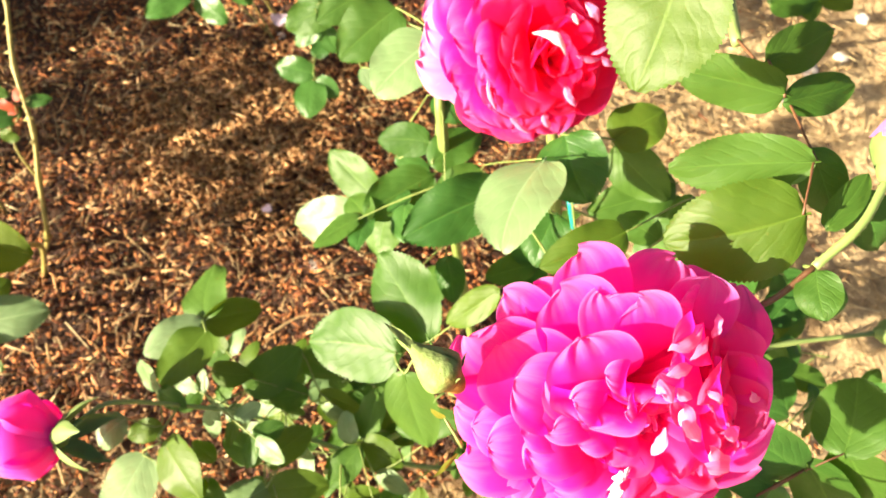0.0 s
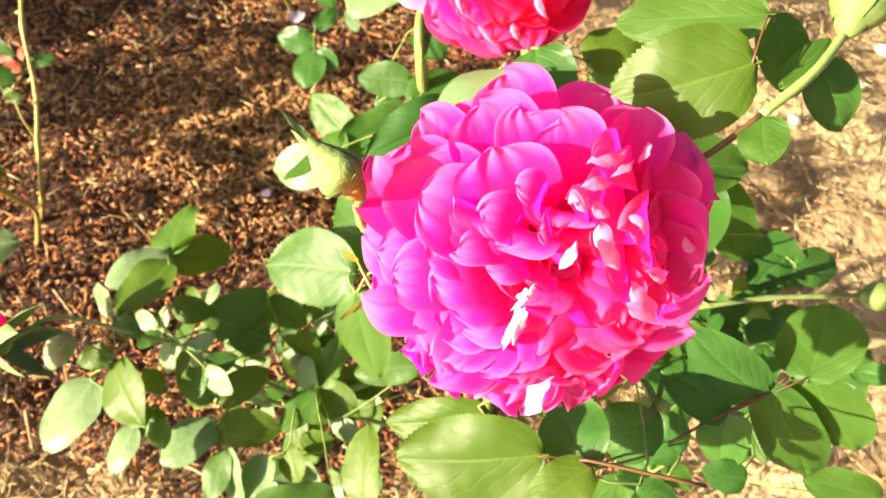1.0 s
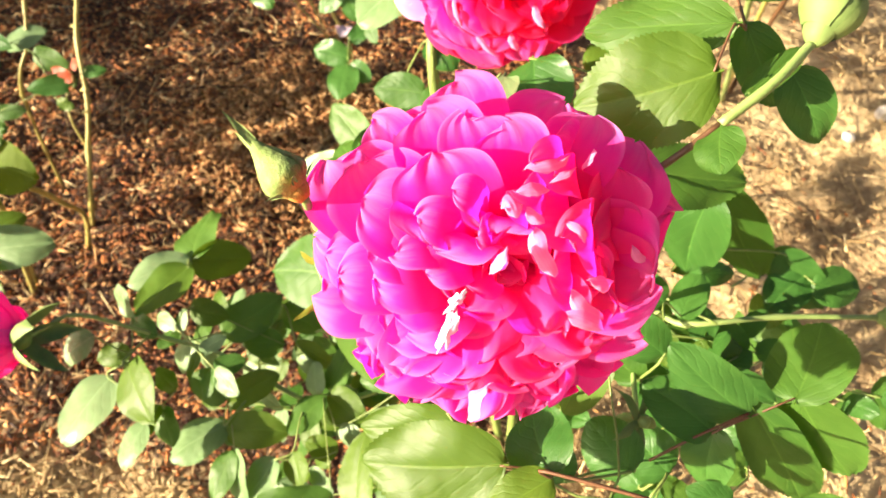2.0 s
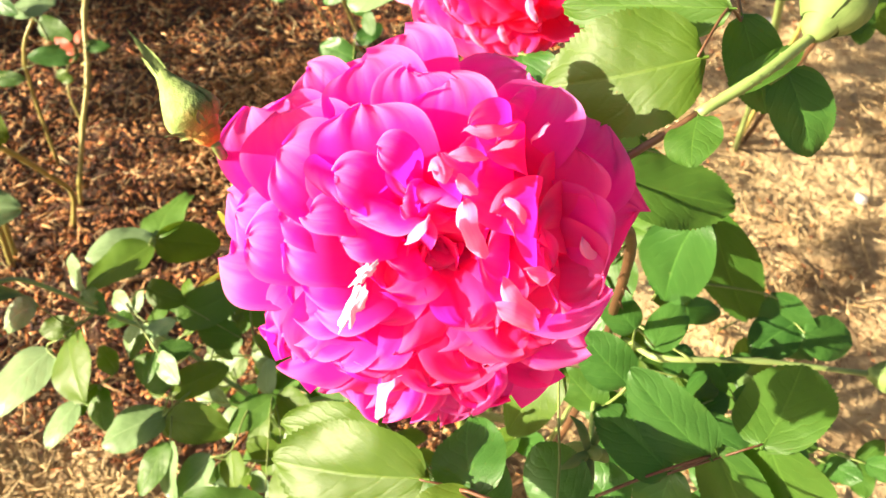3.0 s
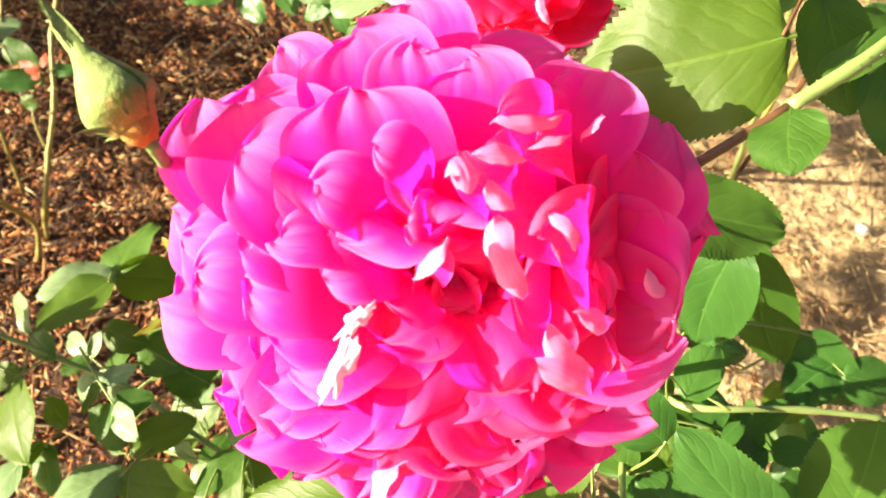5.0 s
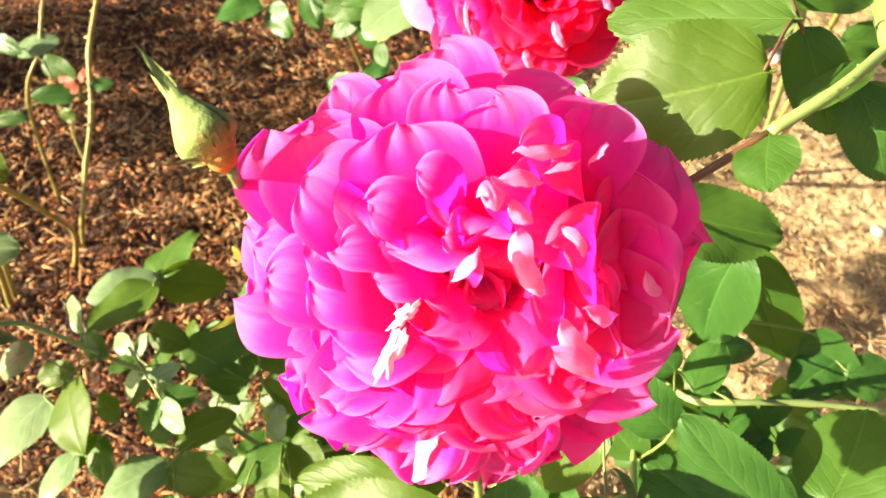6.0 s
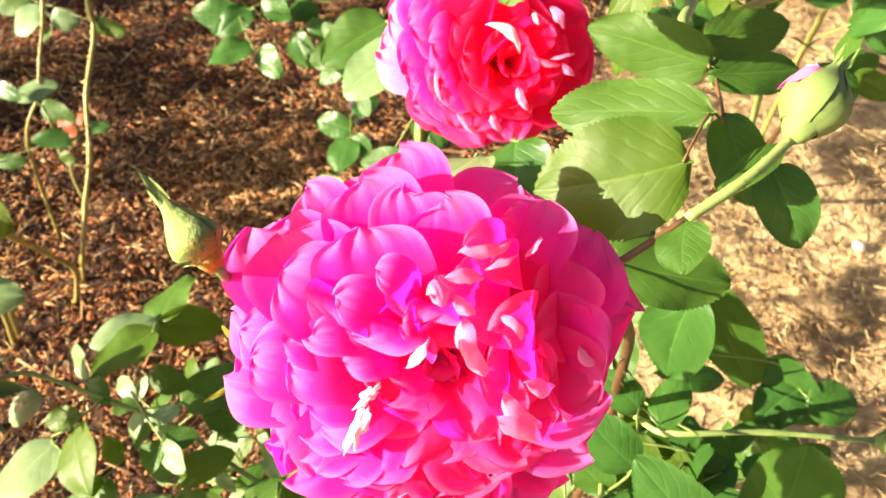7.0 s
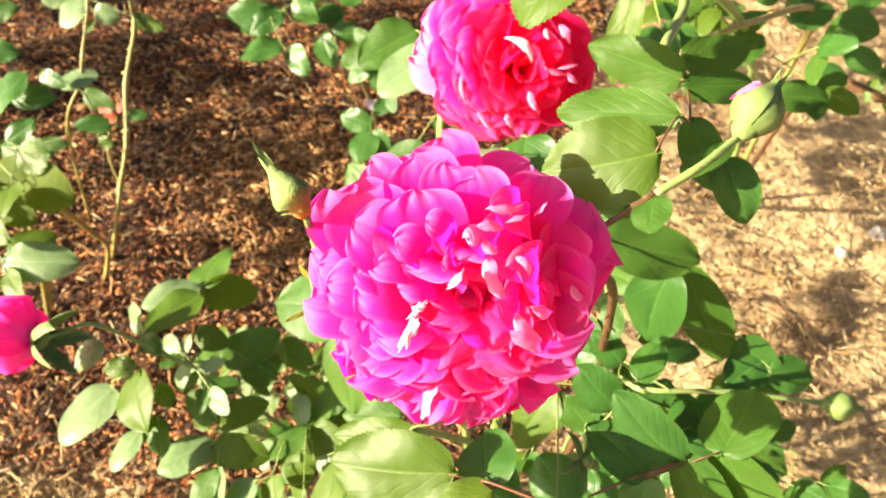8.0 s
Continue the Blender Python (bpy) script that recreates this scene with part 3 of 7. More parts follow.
def bud(parent, base, tip, radius, label, tail=0.5, seed=1, skin=None, cone=False, loose_from=0.78):
    """A closed rose bud on its hip, wrapped in five sepals whose ends run together into a beak."""
    rnd = random.Random(seed)
    b, t = Vector(base), Vector(tip)
    L, R = (t - b).length, radius
    m = facing(b, t - b, (0.2, 0.9, 0.3))
    profile = [(0.20, -0.02), (0.38, 0.04), (0.50, 0.10), (0.56, 0.17), (0.80, 0.26), (0.97, 0.38), (1.0, 0.50), (0.86, 0.64), (0.52, 0.78), (0.25, 0.90), (0.10, 1.0)]
    if cone:
        profile = [(0.24, -0.02), (0.42, 0.05), (0.52, 0.12), (0.54, 0.19), (0.84, 0.25), (1.0, 0.34), (0.95, 0.45), (0.77, 0.58), (0.54, 0.72), (0.34, 0.86), (0.18, 1.0)]
    body = link(new("bud", lathe("bud", [(r * R, z * L) for r, z in profile], skin or BUD, 20, 0.03, 5)), parent, m)
    tagged(body, label)
    zs, rs = [z for _, z in profile], [r for r, _ in profile]
    for k in range(5):
        a0 = 2 * math.pi * k / 5 + rnd.uniform(-0.15, 0.15)
        reach = 1.0 + tail * (1.0, 0.25, 0.72, 0.1, 0.45)[k]
        verts, uvs, faces = [], [], []
        rows, bow = 16, rnd.uniform(-0.5, 0.5)
        for i in range(rows):
            u = i / (rows - 1)
            z = 0.15 + (reach - 0.15) * u
            r = max(float(np.interp(z, zs, rs)), 0.24 - 0.18 * max(0.0, z - 0.9) / (0.1 + tail))
            wide = (0.635 if skin else 0.57) * min(1.0, (1 - u) * 2.4 + 0.10) * (1.0 if z < 0.95 else 1.5)
            free = min(1.0, max(0.0, (z - loose_from) / 0.14))          # the end of the sepal is a loose, twisted ribbon
            for v in (-1, -0.6, 0, 0.6, 1):
                ang = a0 + wide * v + 0.5 * bow * u
                rr = R * (r * ((1.02 if skin else 1.05) + 0.04 * (1 - v * v)) + 0.012)
                off = Vector((math.cos(ang) * rr, math.sin(ang) * rr, z * L))
                if free > 0:
                    spin = a0 + 1.57 + 2.2 * bow * (z - loose_from)
                    half = R * 0.17 * v * max(0.04, math.sin(math.pi * min(1.0, max(0.0, (reach - z) / max(0.05, reach - 0.70))) * 0.8))
                    out = R * (0.15 + 0.22 * (z - loose_from) * (1 + bow))
                    loose = Vector((math.cos(a0) * out + math.cos(spin) * half, math.sin(a0) * out + math.sin(spin) * half, z * L))
                    off = off.lerp(loose + Vector((0, 0, 0.02 * L * math.sin(9 * v + 20 * u))), free)
                if z > 1:
                    off += Vector((0.25, -0.12, 0)) * (z - 1) ** 2 * L
                verts.append(off)
                uvs.append((0.5 + v / 2, u))
        for i in range(rows - 1):
            for q in range(4):
                faces.append((i * 5 + q, i * 5 + q + 1, i * 5 + 6 + q, i * 5 + 5 + q))
        link(new("sepal", mesh_of("sepal", verts, faces, skin or BUD, uvs)), body, m)
        if not skin:
            continue
        # a small side tooth at the foot of the sepal
        foot = m @ pose(0, 0, 0, 0, 0, math.degrees(a0) + 90)
        sepal(body, foot @ pose(0, -R * 0.70, 0.22 * L, 50, 0, 0), L * rnd.uniform(0.18, 0.32) * 1.0, R * 0.22, 0.4, seed + k)
    return body


# ---- ground ----
def relief(x, y):
    """The height of the uneven ground."""
    p = Vector((x, y, 0))
    return 0.014 * noise.noise(p * 4) + 0.011 * noise.noise(p * 12) + 0.006 * noise.noise(p * 30)


def ground_sheet():
    far = np.array([2.6, 3.4, 5, 8, 14, 30, 80, 200, 600, 1500])
    xs = np.concatenate([-far[::-1], np.linspace(-2.0, 2.2, 160), far])
    ys = np.concatenate([-far[::-1], np.linspace(-2.0, 2.4, 160), far + 0.4])
    verts, n = [], len(xs)
    for y in ys:
        for x in xs:
            verts.append((x, y, relief(x, y) - 0.004 if abs(x) < 2.25 and abs(y) < 2.45 else -0.004))
    faces = [(j * n + i, j * n + i + 1, (j + 1) * n + i + 1, (j + 1) * n + i) for j in range(len(ys) - 1) for i in range(n - 1)]
    return tagged(new("ground", mesh_of("ground", verts, faces, EARTH)), "dark garden soil that turns dry and sandy by the bush", "ground", kind="structure")


def is_straw(x, y):
    wob = 0.16 * noise.noise(Vector((x * 3.1, y * 3.1, 4)))
    return max(x - 0.14 + wob, 0.22 - y + wob) > 0.0


def litter(name, count, lengths, widths, thick, straw, material, seed, box, lift, label, category, patch=-0.2, heap=False):
    """Many small flat pieces that lie on each other."""
    rng = np.random.default_rng(seed)
    x, y = rng.uniform(box[0], box[1], count), rng.uniform(box[2], box[3], count)
    if heap:
        x, y = rng.normal((box[0] + box[1]) / 2, (box[1] - box[0]) / 4, count), rng.normal((box[2] + box[3]) / 2, (box[3] - box[2]) / 4, count)
    keep = np.array([is_straw(a, b) == straw for a, b in zip(x, y)]) ^ (rng.random(count) < 0.07)
    keep &= np.array([noise.noise(Vector((a * 6, b * 6, seed))) for a, b in zip(x, y)]) > rng.uniform(-1.3, patch, count)
    rim = np.minimum(np.minimum(x - box[0], box[1] - x), np.minimum(y - box[2], box[3] - y))
    keep &= rng.random(count) < np.clip(rim / 0.2 if not heap else 1.0, 0, 1)
    x, y = x[keep], y[keep]
    n = len(x)
    length = rng.uniform(*lengths, n) * rng.choice([0.5, 0.8, 1.0, 1.0, 1.3, 2.4], n)
    width, tall = rng.uniform(*widths, n), rng.uniform(*thick, n)
    yaw, tip, roll = rng.uniform(0, 2 * np.pi, n), rng.normal(0, 0.28, n), rng.normal(0, 0.5, n)
    height = np.array([relief(a, b) for a, b in zip(x, y)])
    z = height + rng.uniform(0.0, lift, n) + 0.001
    cy, sy, ct, st, cr, sr = np.cos(yaw), np.sin(yaw), np.cos(tip), np.sin(tip), np.cos(roll), np.sin(roll)
    ax = np.stack([cy * ct, sy * ct, st], 1)
    bx = np.stack([-sy * cr + cy * st * sr, cy * cr + sy * st * sr, -ct * sr], 1)
    cx = np.cross(ax, bx)
    c = np.stack([x, y, z], 1)
    taper = rng.uniform(0.4, 1.0, n)
    corners = []
    for i in (-1, 1):
        for j in (-1, 1):
            for k in (-1, 1):
                w = width * (taper if i > 0 else 1)
                corners.append(c + ax * (i * length / 2)[:, None] + bx * (j * w / 2)[:, None] + cx * (k * tall / 2)[:, None])
    verts = np.stack(corners, 1).reshape(-1, 3)
    quads = np.array([(0, 1, 3, 2), (4, 6, 7, 5), (0, 4, 5, 1), (2, 3, 7, 6), (1, 5, 7, 3), (0, 2, 6, 4)])
    faces = (np.arange(n)[:, None, None] * 8 + quads[None]).reshape(-1, 4)
    me = bpy.data.meshes.new(name)
    me.vertices.add(len(verts))
    me.vertices.foreach_set("co", verts.astype(np.float32).ravel())
    me.loops.add(faces.size)
    me.loops.foreach_set("vertex_index", faces.astype(np.int32).ravel())
    me.polygons.add(len(faces))
    me.polygons.foreach_set("loop_start", np.arange(0, faces.size, 4, dtype=np.int32))
    me.materials.append(material)
    me.update(calc_edges=True)
    return tagged(new(name, me), label, category, kind="stuff")


HX, HY = -0.29, 0.75
ground_sheet()
litter("bark_mulch", 118000, (0.003, 0.010), (0.0010, 0.0036), (0.0005, 0.0016), False, BARK, 5, (-1.5, 0.6, 0.0, 2.1), 0.012, "reddish brown bark mulch strewn over the bed", "mulch")
litter("dry_straw", 58000, (0.008, 0.024), (0.0008, 0.0028), (0.0005, 0.0012), True, STRAW, 6, (-1.5, 1.5, -0.3, 2.3), 0.010, "pale dry straw and clippings lying on sandy earth", "straw", 0.25)
litter("straw_bed", 16000, (0.010, 0.030), (0.0010, 0.0026), (0.0005, 0.0012), True, STRAW, 12, (-0.75, 0.35, -0.15, 0.45), 0.014, "brownish straw mulch under the low shoots", "straw", 0.6)
litter("wood_shavings", 9000, (0.004, 0.013), (0.001, 0.004), (0.0005, 0.0016), False, SHAVINGS, 9, (HX - 0.17, HX + 0.17, HY - 0.16, HY + 0.16), 0.016, "tan wood shavings heaped on the darker mulch", "mulch", 0.3, True)
litter("wood_shavings", 8000, (0.004, 0.014), (0.001, 0.0036), (0.0005, 0.0016), False, SHAVINGS, 14, (-1.0, 0.2, 0.2, 1.05), 0.016, "scattered tan wood shavings on the bark mulch", "mulch", 0.3)
litter("straw_on_mulch", 10000, (0.012, 0.030), (0.0008, 0.002), (0.0005, 0.0012), False, STRAW, 8, (-1.3, 0.4, 0.2, 1.7), 0.016, "scattered pale straws among the bark mulch", "straw", 0.5)

# ---- the rose bush ----
bush = plant("rose_bush", (0.12, 0.30, 0.0), "leafy rose bush with two full magenta blooms and green buds")
AXIS = (0.127, -0.626, 0.768)
HEAD = (0.0760, 0.1060, 0.6470)
neck = Vector(HEAD) - Vector(AXIS) * 0.035
tube("cane", [(0.12, 0.30, -0.02), (0.150, 0.262, 0.20), (0.155, 0.225, 0.40), (0.147, 0.197, 0.513), (0.136, 0.161, 0.605), (0.112, 0.148, 0.612), tuple(neck)], 0.0030, 0.0016, STEM_BROWN, bush, "brown main cane with thorns", knots=0.12, thorns=14, steps=6)
tube("cane", [(0.10, 0.31, -0.02), (0.09, 0.33, 0.25), (0.09, 0.300, 0.45), (0.075, 0.330, 0.540), (0.055, 0.345, 0.580)], 0.0055, 0.0030, STEM, bush, "green cane", knots=0.12, thorns=10, steps=6)
tube("cane", [(0.09, 0.32, -0.02), (0.035, 0.345, 0.30), (0.010, 0.349, 0.499), (0.006, 0.385, 0.530)], 0.0045, 0.0030, STEM, bush, "slim green cane", knots=0.12, thorns=6, steps=6)
tube("cane", [(0.10, 0.30, -0.02), (0.07, 0.22, 0.20), (0.026, 0.183, 0.304), (-0.021, 0.179, 0.328), (-0.061, 0.183, 0.344), (-0.111, 0.193, 0.366), (-0.147, 0.193, 0.377), (-0.1832, 0.1759, 0.4242), (-0.2001, 0.1617, 0.4269), (-0.2030, 0.1496, 0.4334)], 0.0019, 0.0013, STEM_PALE, bush, "arching green shoot", knots=0.15, thorns=12, steps=6)
tube("cane", [(0.11, 0.29, 0.20), (0.05, 0.235, 0.30), (0.000, 0.20, 0.34), (-0.060, 0.165, 0.335)], 0.0035, 0.0018, STEM_PALE, bush, "thin pale shoot", steps=6)
tube("cane", [(0.150, 0.262, 0.24), (0.16, 0.24, 0.42), (0.181, 0.211, 0.464), (0.231, 0.224, 0.466), (0.288, 0.236, 0.463)], 0.0018, 0.0014, STEM_PALE, bush, "pale jointed shoot that ends in a bud", knots=0.35, steps=6)
tube("cane", [(0.100, 0.150, 0.612), (0.124, 0.139, 0.657), (0.140, 0.148, 0.671)], 0.0012, 0.0011, STEM_BROWN, bush, "short brown side stem", steps=6)
tube("cane", [(0.140, 0.148, 0.671), (0.1543, 0.1599, 0.6798), (0.1657, 0.1771, 0.6824)], 0.0016, 0.0016, STEM_PALE, bush, "pale green bristly bud stem", thorns=90, prick=0.3, steps=8)
tube("cane", [tuple(neck), (0.0267, 0.1094, 0.6371), (0.0194, 0.1087, 0.6482), (0.023, 0.098, 0.669)], 0.0017, 0.0014, STEM_PALE, bush, "thin bristly bud stem", thorns=70, prick=0.3, steps=6)

def full_bloom(body, light, deep):
    """The petals of an old-fashioned full bloom: broad tiles above, folds below, a deep heart. deep paints shade on the
    side away from the sun.
    """
    # outer ring
    fold(body, light, (-18.0, 50.1, 1), (-9.6, 31.8, 5), 26.3, 0.22, 0.09, 1, crease=0, calm=0.3)
    fold(body, light, (-31.4, 37.6, -2), (-17.4, 22.9, 4), 17.8, 0.23, 0.1, 2, crease=0, calm=0.3)
    fold(body, light, (-41.0, 34.9, -1), (-24.9, 20.1, 4), 19.1, 0.24, 0.14, 3, crease=0, calm=0.3)
    fold(body, light, (-52.6, 20.2, -1), (-31.5, 5.0, 5), 34.1, 0.25, 0.07, 4, crease=0, calm=0.3)
    fold(body, light, (-54.1, -3.5, -3), (-32.3, -3.5, 6), 26.2, 0.23, 0.1, 5, crease=0, calm=0.3)
    fold(body, light, (-51.1, -21.4, -3), (-29.2, -15.0, 5), 29.0, 0.25, 0.2, 6, calm=0.5)
    fold(body, light, (-37.6, -37.7, -9), (-19.3, -27.7, 1), 24.2, -0.1, 0.2, 7, crease=0.12, calm=1.35, ruffle=0.16)
    fold(body, light, (-28.4, -45.6, -5), (-16.0, -27.8, 4), 30.7, -0.1, 0.2, 8, bank=10, crease=0.13, calm=1.35, ruffle=0.16)
    fold(body, light, (-16.9, -50.1, -5), (-10.1, -28.9, 4), 30.7, -0.1, 0.15, 9, bank=5, crease=0.16, calm=1.35, ruffle=0.16)
    fold(body, light, (-5.9, -53.4, -7), (-4.4, -30.3, 2), 24.0, -0.1, 0.4, 10, bank=5, crease=0.24, calm=1.35, ruffle=0.16)
    fold(body, light, (1.7, -56.4, -6), (-1.6, -32.1, 3), 23.8, -0.075, 0.4, 11, bank=6, crease=0.24, calm=1.35, ruffle=0.16)
    fold(body, light, (9.3, -52.9, -9), (3.1, -29.8, 0), 22.8, -0.05, 0.3, 12, bank=10, crease=0.22, calm=1.35, ruffle=0.16)
    fold(body, deep, (18.4, -53.4, -11), (9.7, -28.2, -2), 27.3, -0.05, 0.3, 13, bank=5, crease=0.26, calm=1.35, ruffle=0.16)
    fold(body, light, (26.0, -47.7, -8), (16.1, -25.9, 1), 24.1, -0.05, 0.4, 14, bank=10, crease=0.15, calm=1.35, ruffle=0.16)
    fold(body, deep, (37.7, -42.6, -11), (23.8, -22.6, -2), 31.6, -0.05, 0.2, 15, bank=-6, crease=0.21, calm=1.35, ruffle=0.16)
    fold(body, deep, (48.1, -28.7, -12), (29.5, -15.2, -2), 28.9, -0.05, 0.3, 16, bank=-5, crease=0.15, calm=1.35, ruffle=0.16)
    fold(body, light, (51.1, -20.0, 0), (30.2, -7.6, 3), 31.2, 0.1, 0.4, 17)
    fold(body, light, (51.3, -2.5, 7), (29.3, 1.9, 4), 39.2, 0.3, 0.4, 18)
    fold(body, deep, (61.2, 20.4, -15), (32.5, 13.4, -2), 44.0, 0.1, 0.05, 19, pointed=True, label="outer petal drawn to a point")
    fold(body, light, (41.1, 39.9, -6), (27.7, 22.2, 3), 42.0, 0.1, 0.1, 20, crease=0, calm=0.4)
    fold(body, light, (17.6, 48.4, -3), (10.4, 26.8, 4), 34.5, -0.05, 0.4, 21, crease=0, calm=0.4)
    # second ring, upper left
    fold(body, light, (-25.1, 39.1, 8), (-13.6, 20.8, 11), 28.6, 0.26, 0.09, 22, crease=0, calm=0.3)
    fold(body, light, (-13.2, 38.1, 12), (-2.7, 21.3, 15), 23.5, 0.2, 0.09, 23, crease=0, calm=0.3)
    fold(body, light, (-2.2, 37.6, 15), (4.5, 20.3, 18), 23.7, 0.16, 0.1, 24, crease=0, calm=0.3)
    fold(body, light, (-42.9, 20.1, 8), (-26.9, 4.2, 12), 32.5, 0.2, 0.09, 25, crease=0, calm=0.3)
    fold(body, light, (-49.1, -8.2, 3), (-27.4, -9.0, 9), 20.0, 0.25, 0.12, 26, crease=0, calm=0.3)
    fold(body, light, (-44.5, -13.9, 6), (-23.5, -11.9, 11), 22.3, 0.19, 0.1, 27, crease=0, calm=0.3)
    fold(body, light, (-29.4, -37.8, 0), (-15.7, -21.9, 8), 27.1, 0.19, 0.25, 28, calm=0.5)
    fold(body, light, (-20.2, -42.1, 1), (-11.2, -23.2, 9), 25.7, 0.24, 0.25, 29, calm=0.5)
    fold(body, light, (-27.9, -29.9, 4), (-15.3, -17.6, 10), 23.9, 0.22, 0.25, 30, calm=0.5)
    # third ring
    fold(body, light, (-39.3, 10.4, 14), (-18.3, 3.7, 18), 26.3, 0.22, 0.09, 31, crease=0, calm=0.3)
    fold(body, light, (-37.4, -2.7, 12), (-19.1, -1.6, 16), 21.6, 0.23, 0.1, 32, crease=0, calm=0.3)
    fold(body, light, (-21.1, 25.5, 19), (-11.6, 7.8, 22), 30.4, 0.17, 0.1, 33, crease=0, calm=0.3)
    fold(body, light, (-29.2, 11.0, 16), (-11.7, 5.4, 20), 21.1, 0.2, 0.12, 34, crease=0, calm=0.3)
    fold(body, light, (-23.1, 7.1, 23), (-7.3, 6.8, 26), 14.3, 0.19, 0.14, 35, crease=0, calm=0.3)
    fold(body, light, (-14.3, 15.8, 25), (-1.9, 15.5, 27), 11.1, 0.23, 0.07, 36, crease=0, calm=0.3)
    fold(body, light, (-17.2, -1.3, 21), (-13.8, 10.4, 26), 31.3, 0.18, 0.17, 37, crease=0, calm=0.3)
    fold(body, light, (-28.2, -4.6, 19), (-11.6, 1.5, 23), 11.0, 0.21, 0.24, 38, crease=0, calm=0.3)
    fold(body, light, (-33.2, -12.1, 12), (-14.9, -6.8, 17), 24.1, 0.18, 0.14, 39, crease=0, calm=0.3)
    fold(body, light, (-29.5, -20.4, 9), (-12.9, -10.1, 15), 24.5, 0.19, 0.25, 40, calm=0.5)
    fold(body, light, (-18.3, -8.4, 17), (-6.0, -1.1, 20), 14.8, 0.25, 0.21, 41, crease=0, calm=0.3)
    fold(body, light, (-21.2, -27.0, 7), (-9.6, -13.1, 13), 24.8, 0.25, 0.25, 42, calm=0.5)
    # right side: petals that fold in towards the heart
    fold(body, light, (25.1, 44.4, 6), (19.7, 24.2, 12), 25.0, 0.1, 0.3, 43, crease=0, calm=0.4)
    fold(body, light, (13.0, 35.6, 11), (26.1, 32.9, 10), 16.6, 0.1, 0.2, 44, crease=0, calm=0.4)
    fold(body, deep, (6.0, 25.7, 26), (28.3, 32.6, 16), 15.2, -0.025, 0.1, 45, crease=0, calm=0.4)
    fold(body, deep, (11.8, 22.8, 24), (31.6, 29.3, 14), 13.0, 0.1, 0.2, 46, crease=0, calm=0.4)
    fold(body, deep, (2.3, 18.0, 29), (22.9, 20.3, 20), 12.6, -0.05, 0.14, 47, crease=0, calm=0.4)
    fold(body, deep, (-0.6, 13.3, 29), (15.2, 15.3, 24), 9.7, -0.05, 0.1, 48)
    fold(body, deep, (5.9, 12.0, 24), (33.8, 21.5, 14), 26.0, 0.1, 0.07, 49, crease=0, calm=0.4)
    fold(body, deep, (30.5, 33.2, 4), (25.7, 15.5, 11), 35.9, 0.2, 0.1, 50, crease=0, calm=0.4)
    fold(body, deep, (25.2, 12.0, 12), (45.0, 19.6, 3), 26.6, 0.1, 0.2, 51, crease=0, calm=0.4)
    fold(body, deep, (18.7, 6.7, 24), (40.6, 10.6, 10), 22.4, 0.1, 0.3, 52, crease=0, calm=0.4)
    fold(body, deep, (29.1, 3.3, 12), (47.5, 7.2, 2), 33.0, 0.1, 0.2, 53, crease=0, calm=0.4)
    fold(body, deep, (11.0, 5.7, 18), (24.9, 3.4, 14), 15.9, 0.2, 0.1, 54, crease=0, calm=0.4)
    fold(body, deep, (16.8, -2.8, 16), (32.6, 1.6, 10), 29.7, 0.1, 0.3, 55, crease=0, calm=0.4)
    # folded petals on the lower right
    fold(body, deep, (48.4, 5.4, 6), (27.1, 4.0, 6), 32.8, 0.25, 0.3, 56, bank=7, crease=0.25, calm=1.35, ruffle=0.16)
    fold(body, deep, (49.2, -9.0, 3), (26.2, -3.0, 8), 34.7, 0.2, 0.4, 57, bank=4, crease=0.19, calm=1.35, ruffle=0.16)
    fold(body, deep, (35.2, -4.2, 12), (20.5, 0.8, 13), 19.0, 0.15, 0.5, 58, bank=-6, crease=0.14, calm=1.35, ruffle=0.16)
    fold(body, deep, (44.3, -19.1, 1), (24.8, -7.4, 8), 33.8, 0.1, 0.5, 59, bank=-8, crease=0.18, calm=1.35, ruffle=0.16)
    fold(body, deep, (34.1, -24.2, 5), (18.9, -9.0, 11), 30.4, 0.1, 0.5, 60, bank=7, crease=0.19, calm=1.35, ruffle=0.16)
    fold(body, deep, (24.9, -20.5, 11), (14.6, -6.1, 14), 24.3, 0.1, 0.6, 61, bank=7, crease=0.27, calm=1.35, ruffle=0.16)
    fold(body, deep, (18.0, -22.3, 13), (12.9, -6.7, 13), 18.9, 0.1, 0.6, 62, bank=-3, crease=0.18, calm=1.35, ruffle=0.16)
    fold(body, deep, (25.5, -34.2, 2), (16.3, -17.9, 9), 29.5, 0.1, 0.5, 63, bank=-4, crease=0.21, calm=1.35, ruffle=0.16)
    # lower middle
    fold(body, deep, (7.7, -33.1, 2), (6.5, -14.5, 2), 29.5, 0.1, 0.2, 64, bank=13, crease=0.25, calm=1.35, ruffle=0.16)
    fold(body, deep, (15.1, -32.3, 2), (10.7, -14.5, 4), 28.2, 0.1, 0.2, 65, bank=13, crease=0.20, calm=1.35, ruffle=0.16)
    fold(body, deep, (0.4, -34.0, 5), (-0.8, -14.8, 9), 26.4, 0.1, 0.4, 66, bank=-7, crease=0.27, calm=1.35, ruffle=0.16)
    fold(body, deep, (-0.3, -45.2, -1), (-1.7, -26.2, 6), 25.9, -0.05, 0.5, 67, bank=-8, crease=0.25, calm=1.35, ruffle=0.16)
    fold(body, deep, (8.9, -43.2, -4), (5.0, -26.2, 2), 29.1, -0.05, 0.4, 68, bank=13, crease=0.28, calm=1.35, ruffle=0.16)
    fold(body, deep, (18.5, -41.1, -4), (13.1, -25.2, 2), 29.1, 0, 0.5, 69, bank=-14, crease=0.15, calm=1.35, ruffle=0.16)
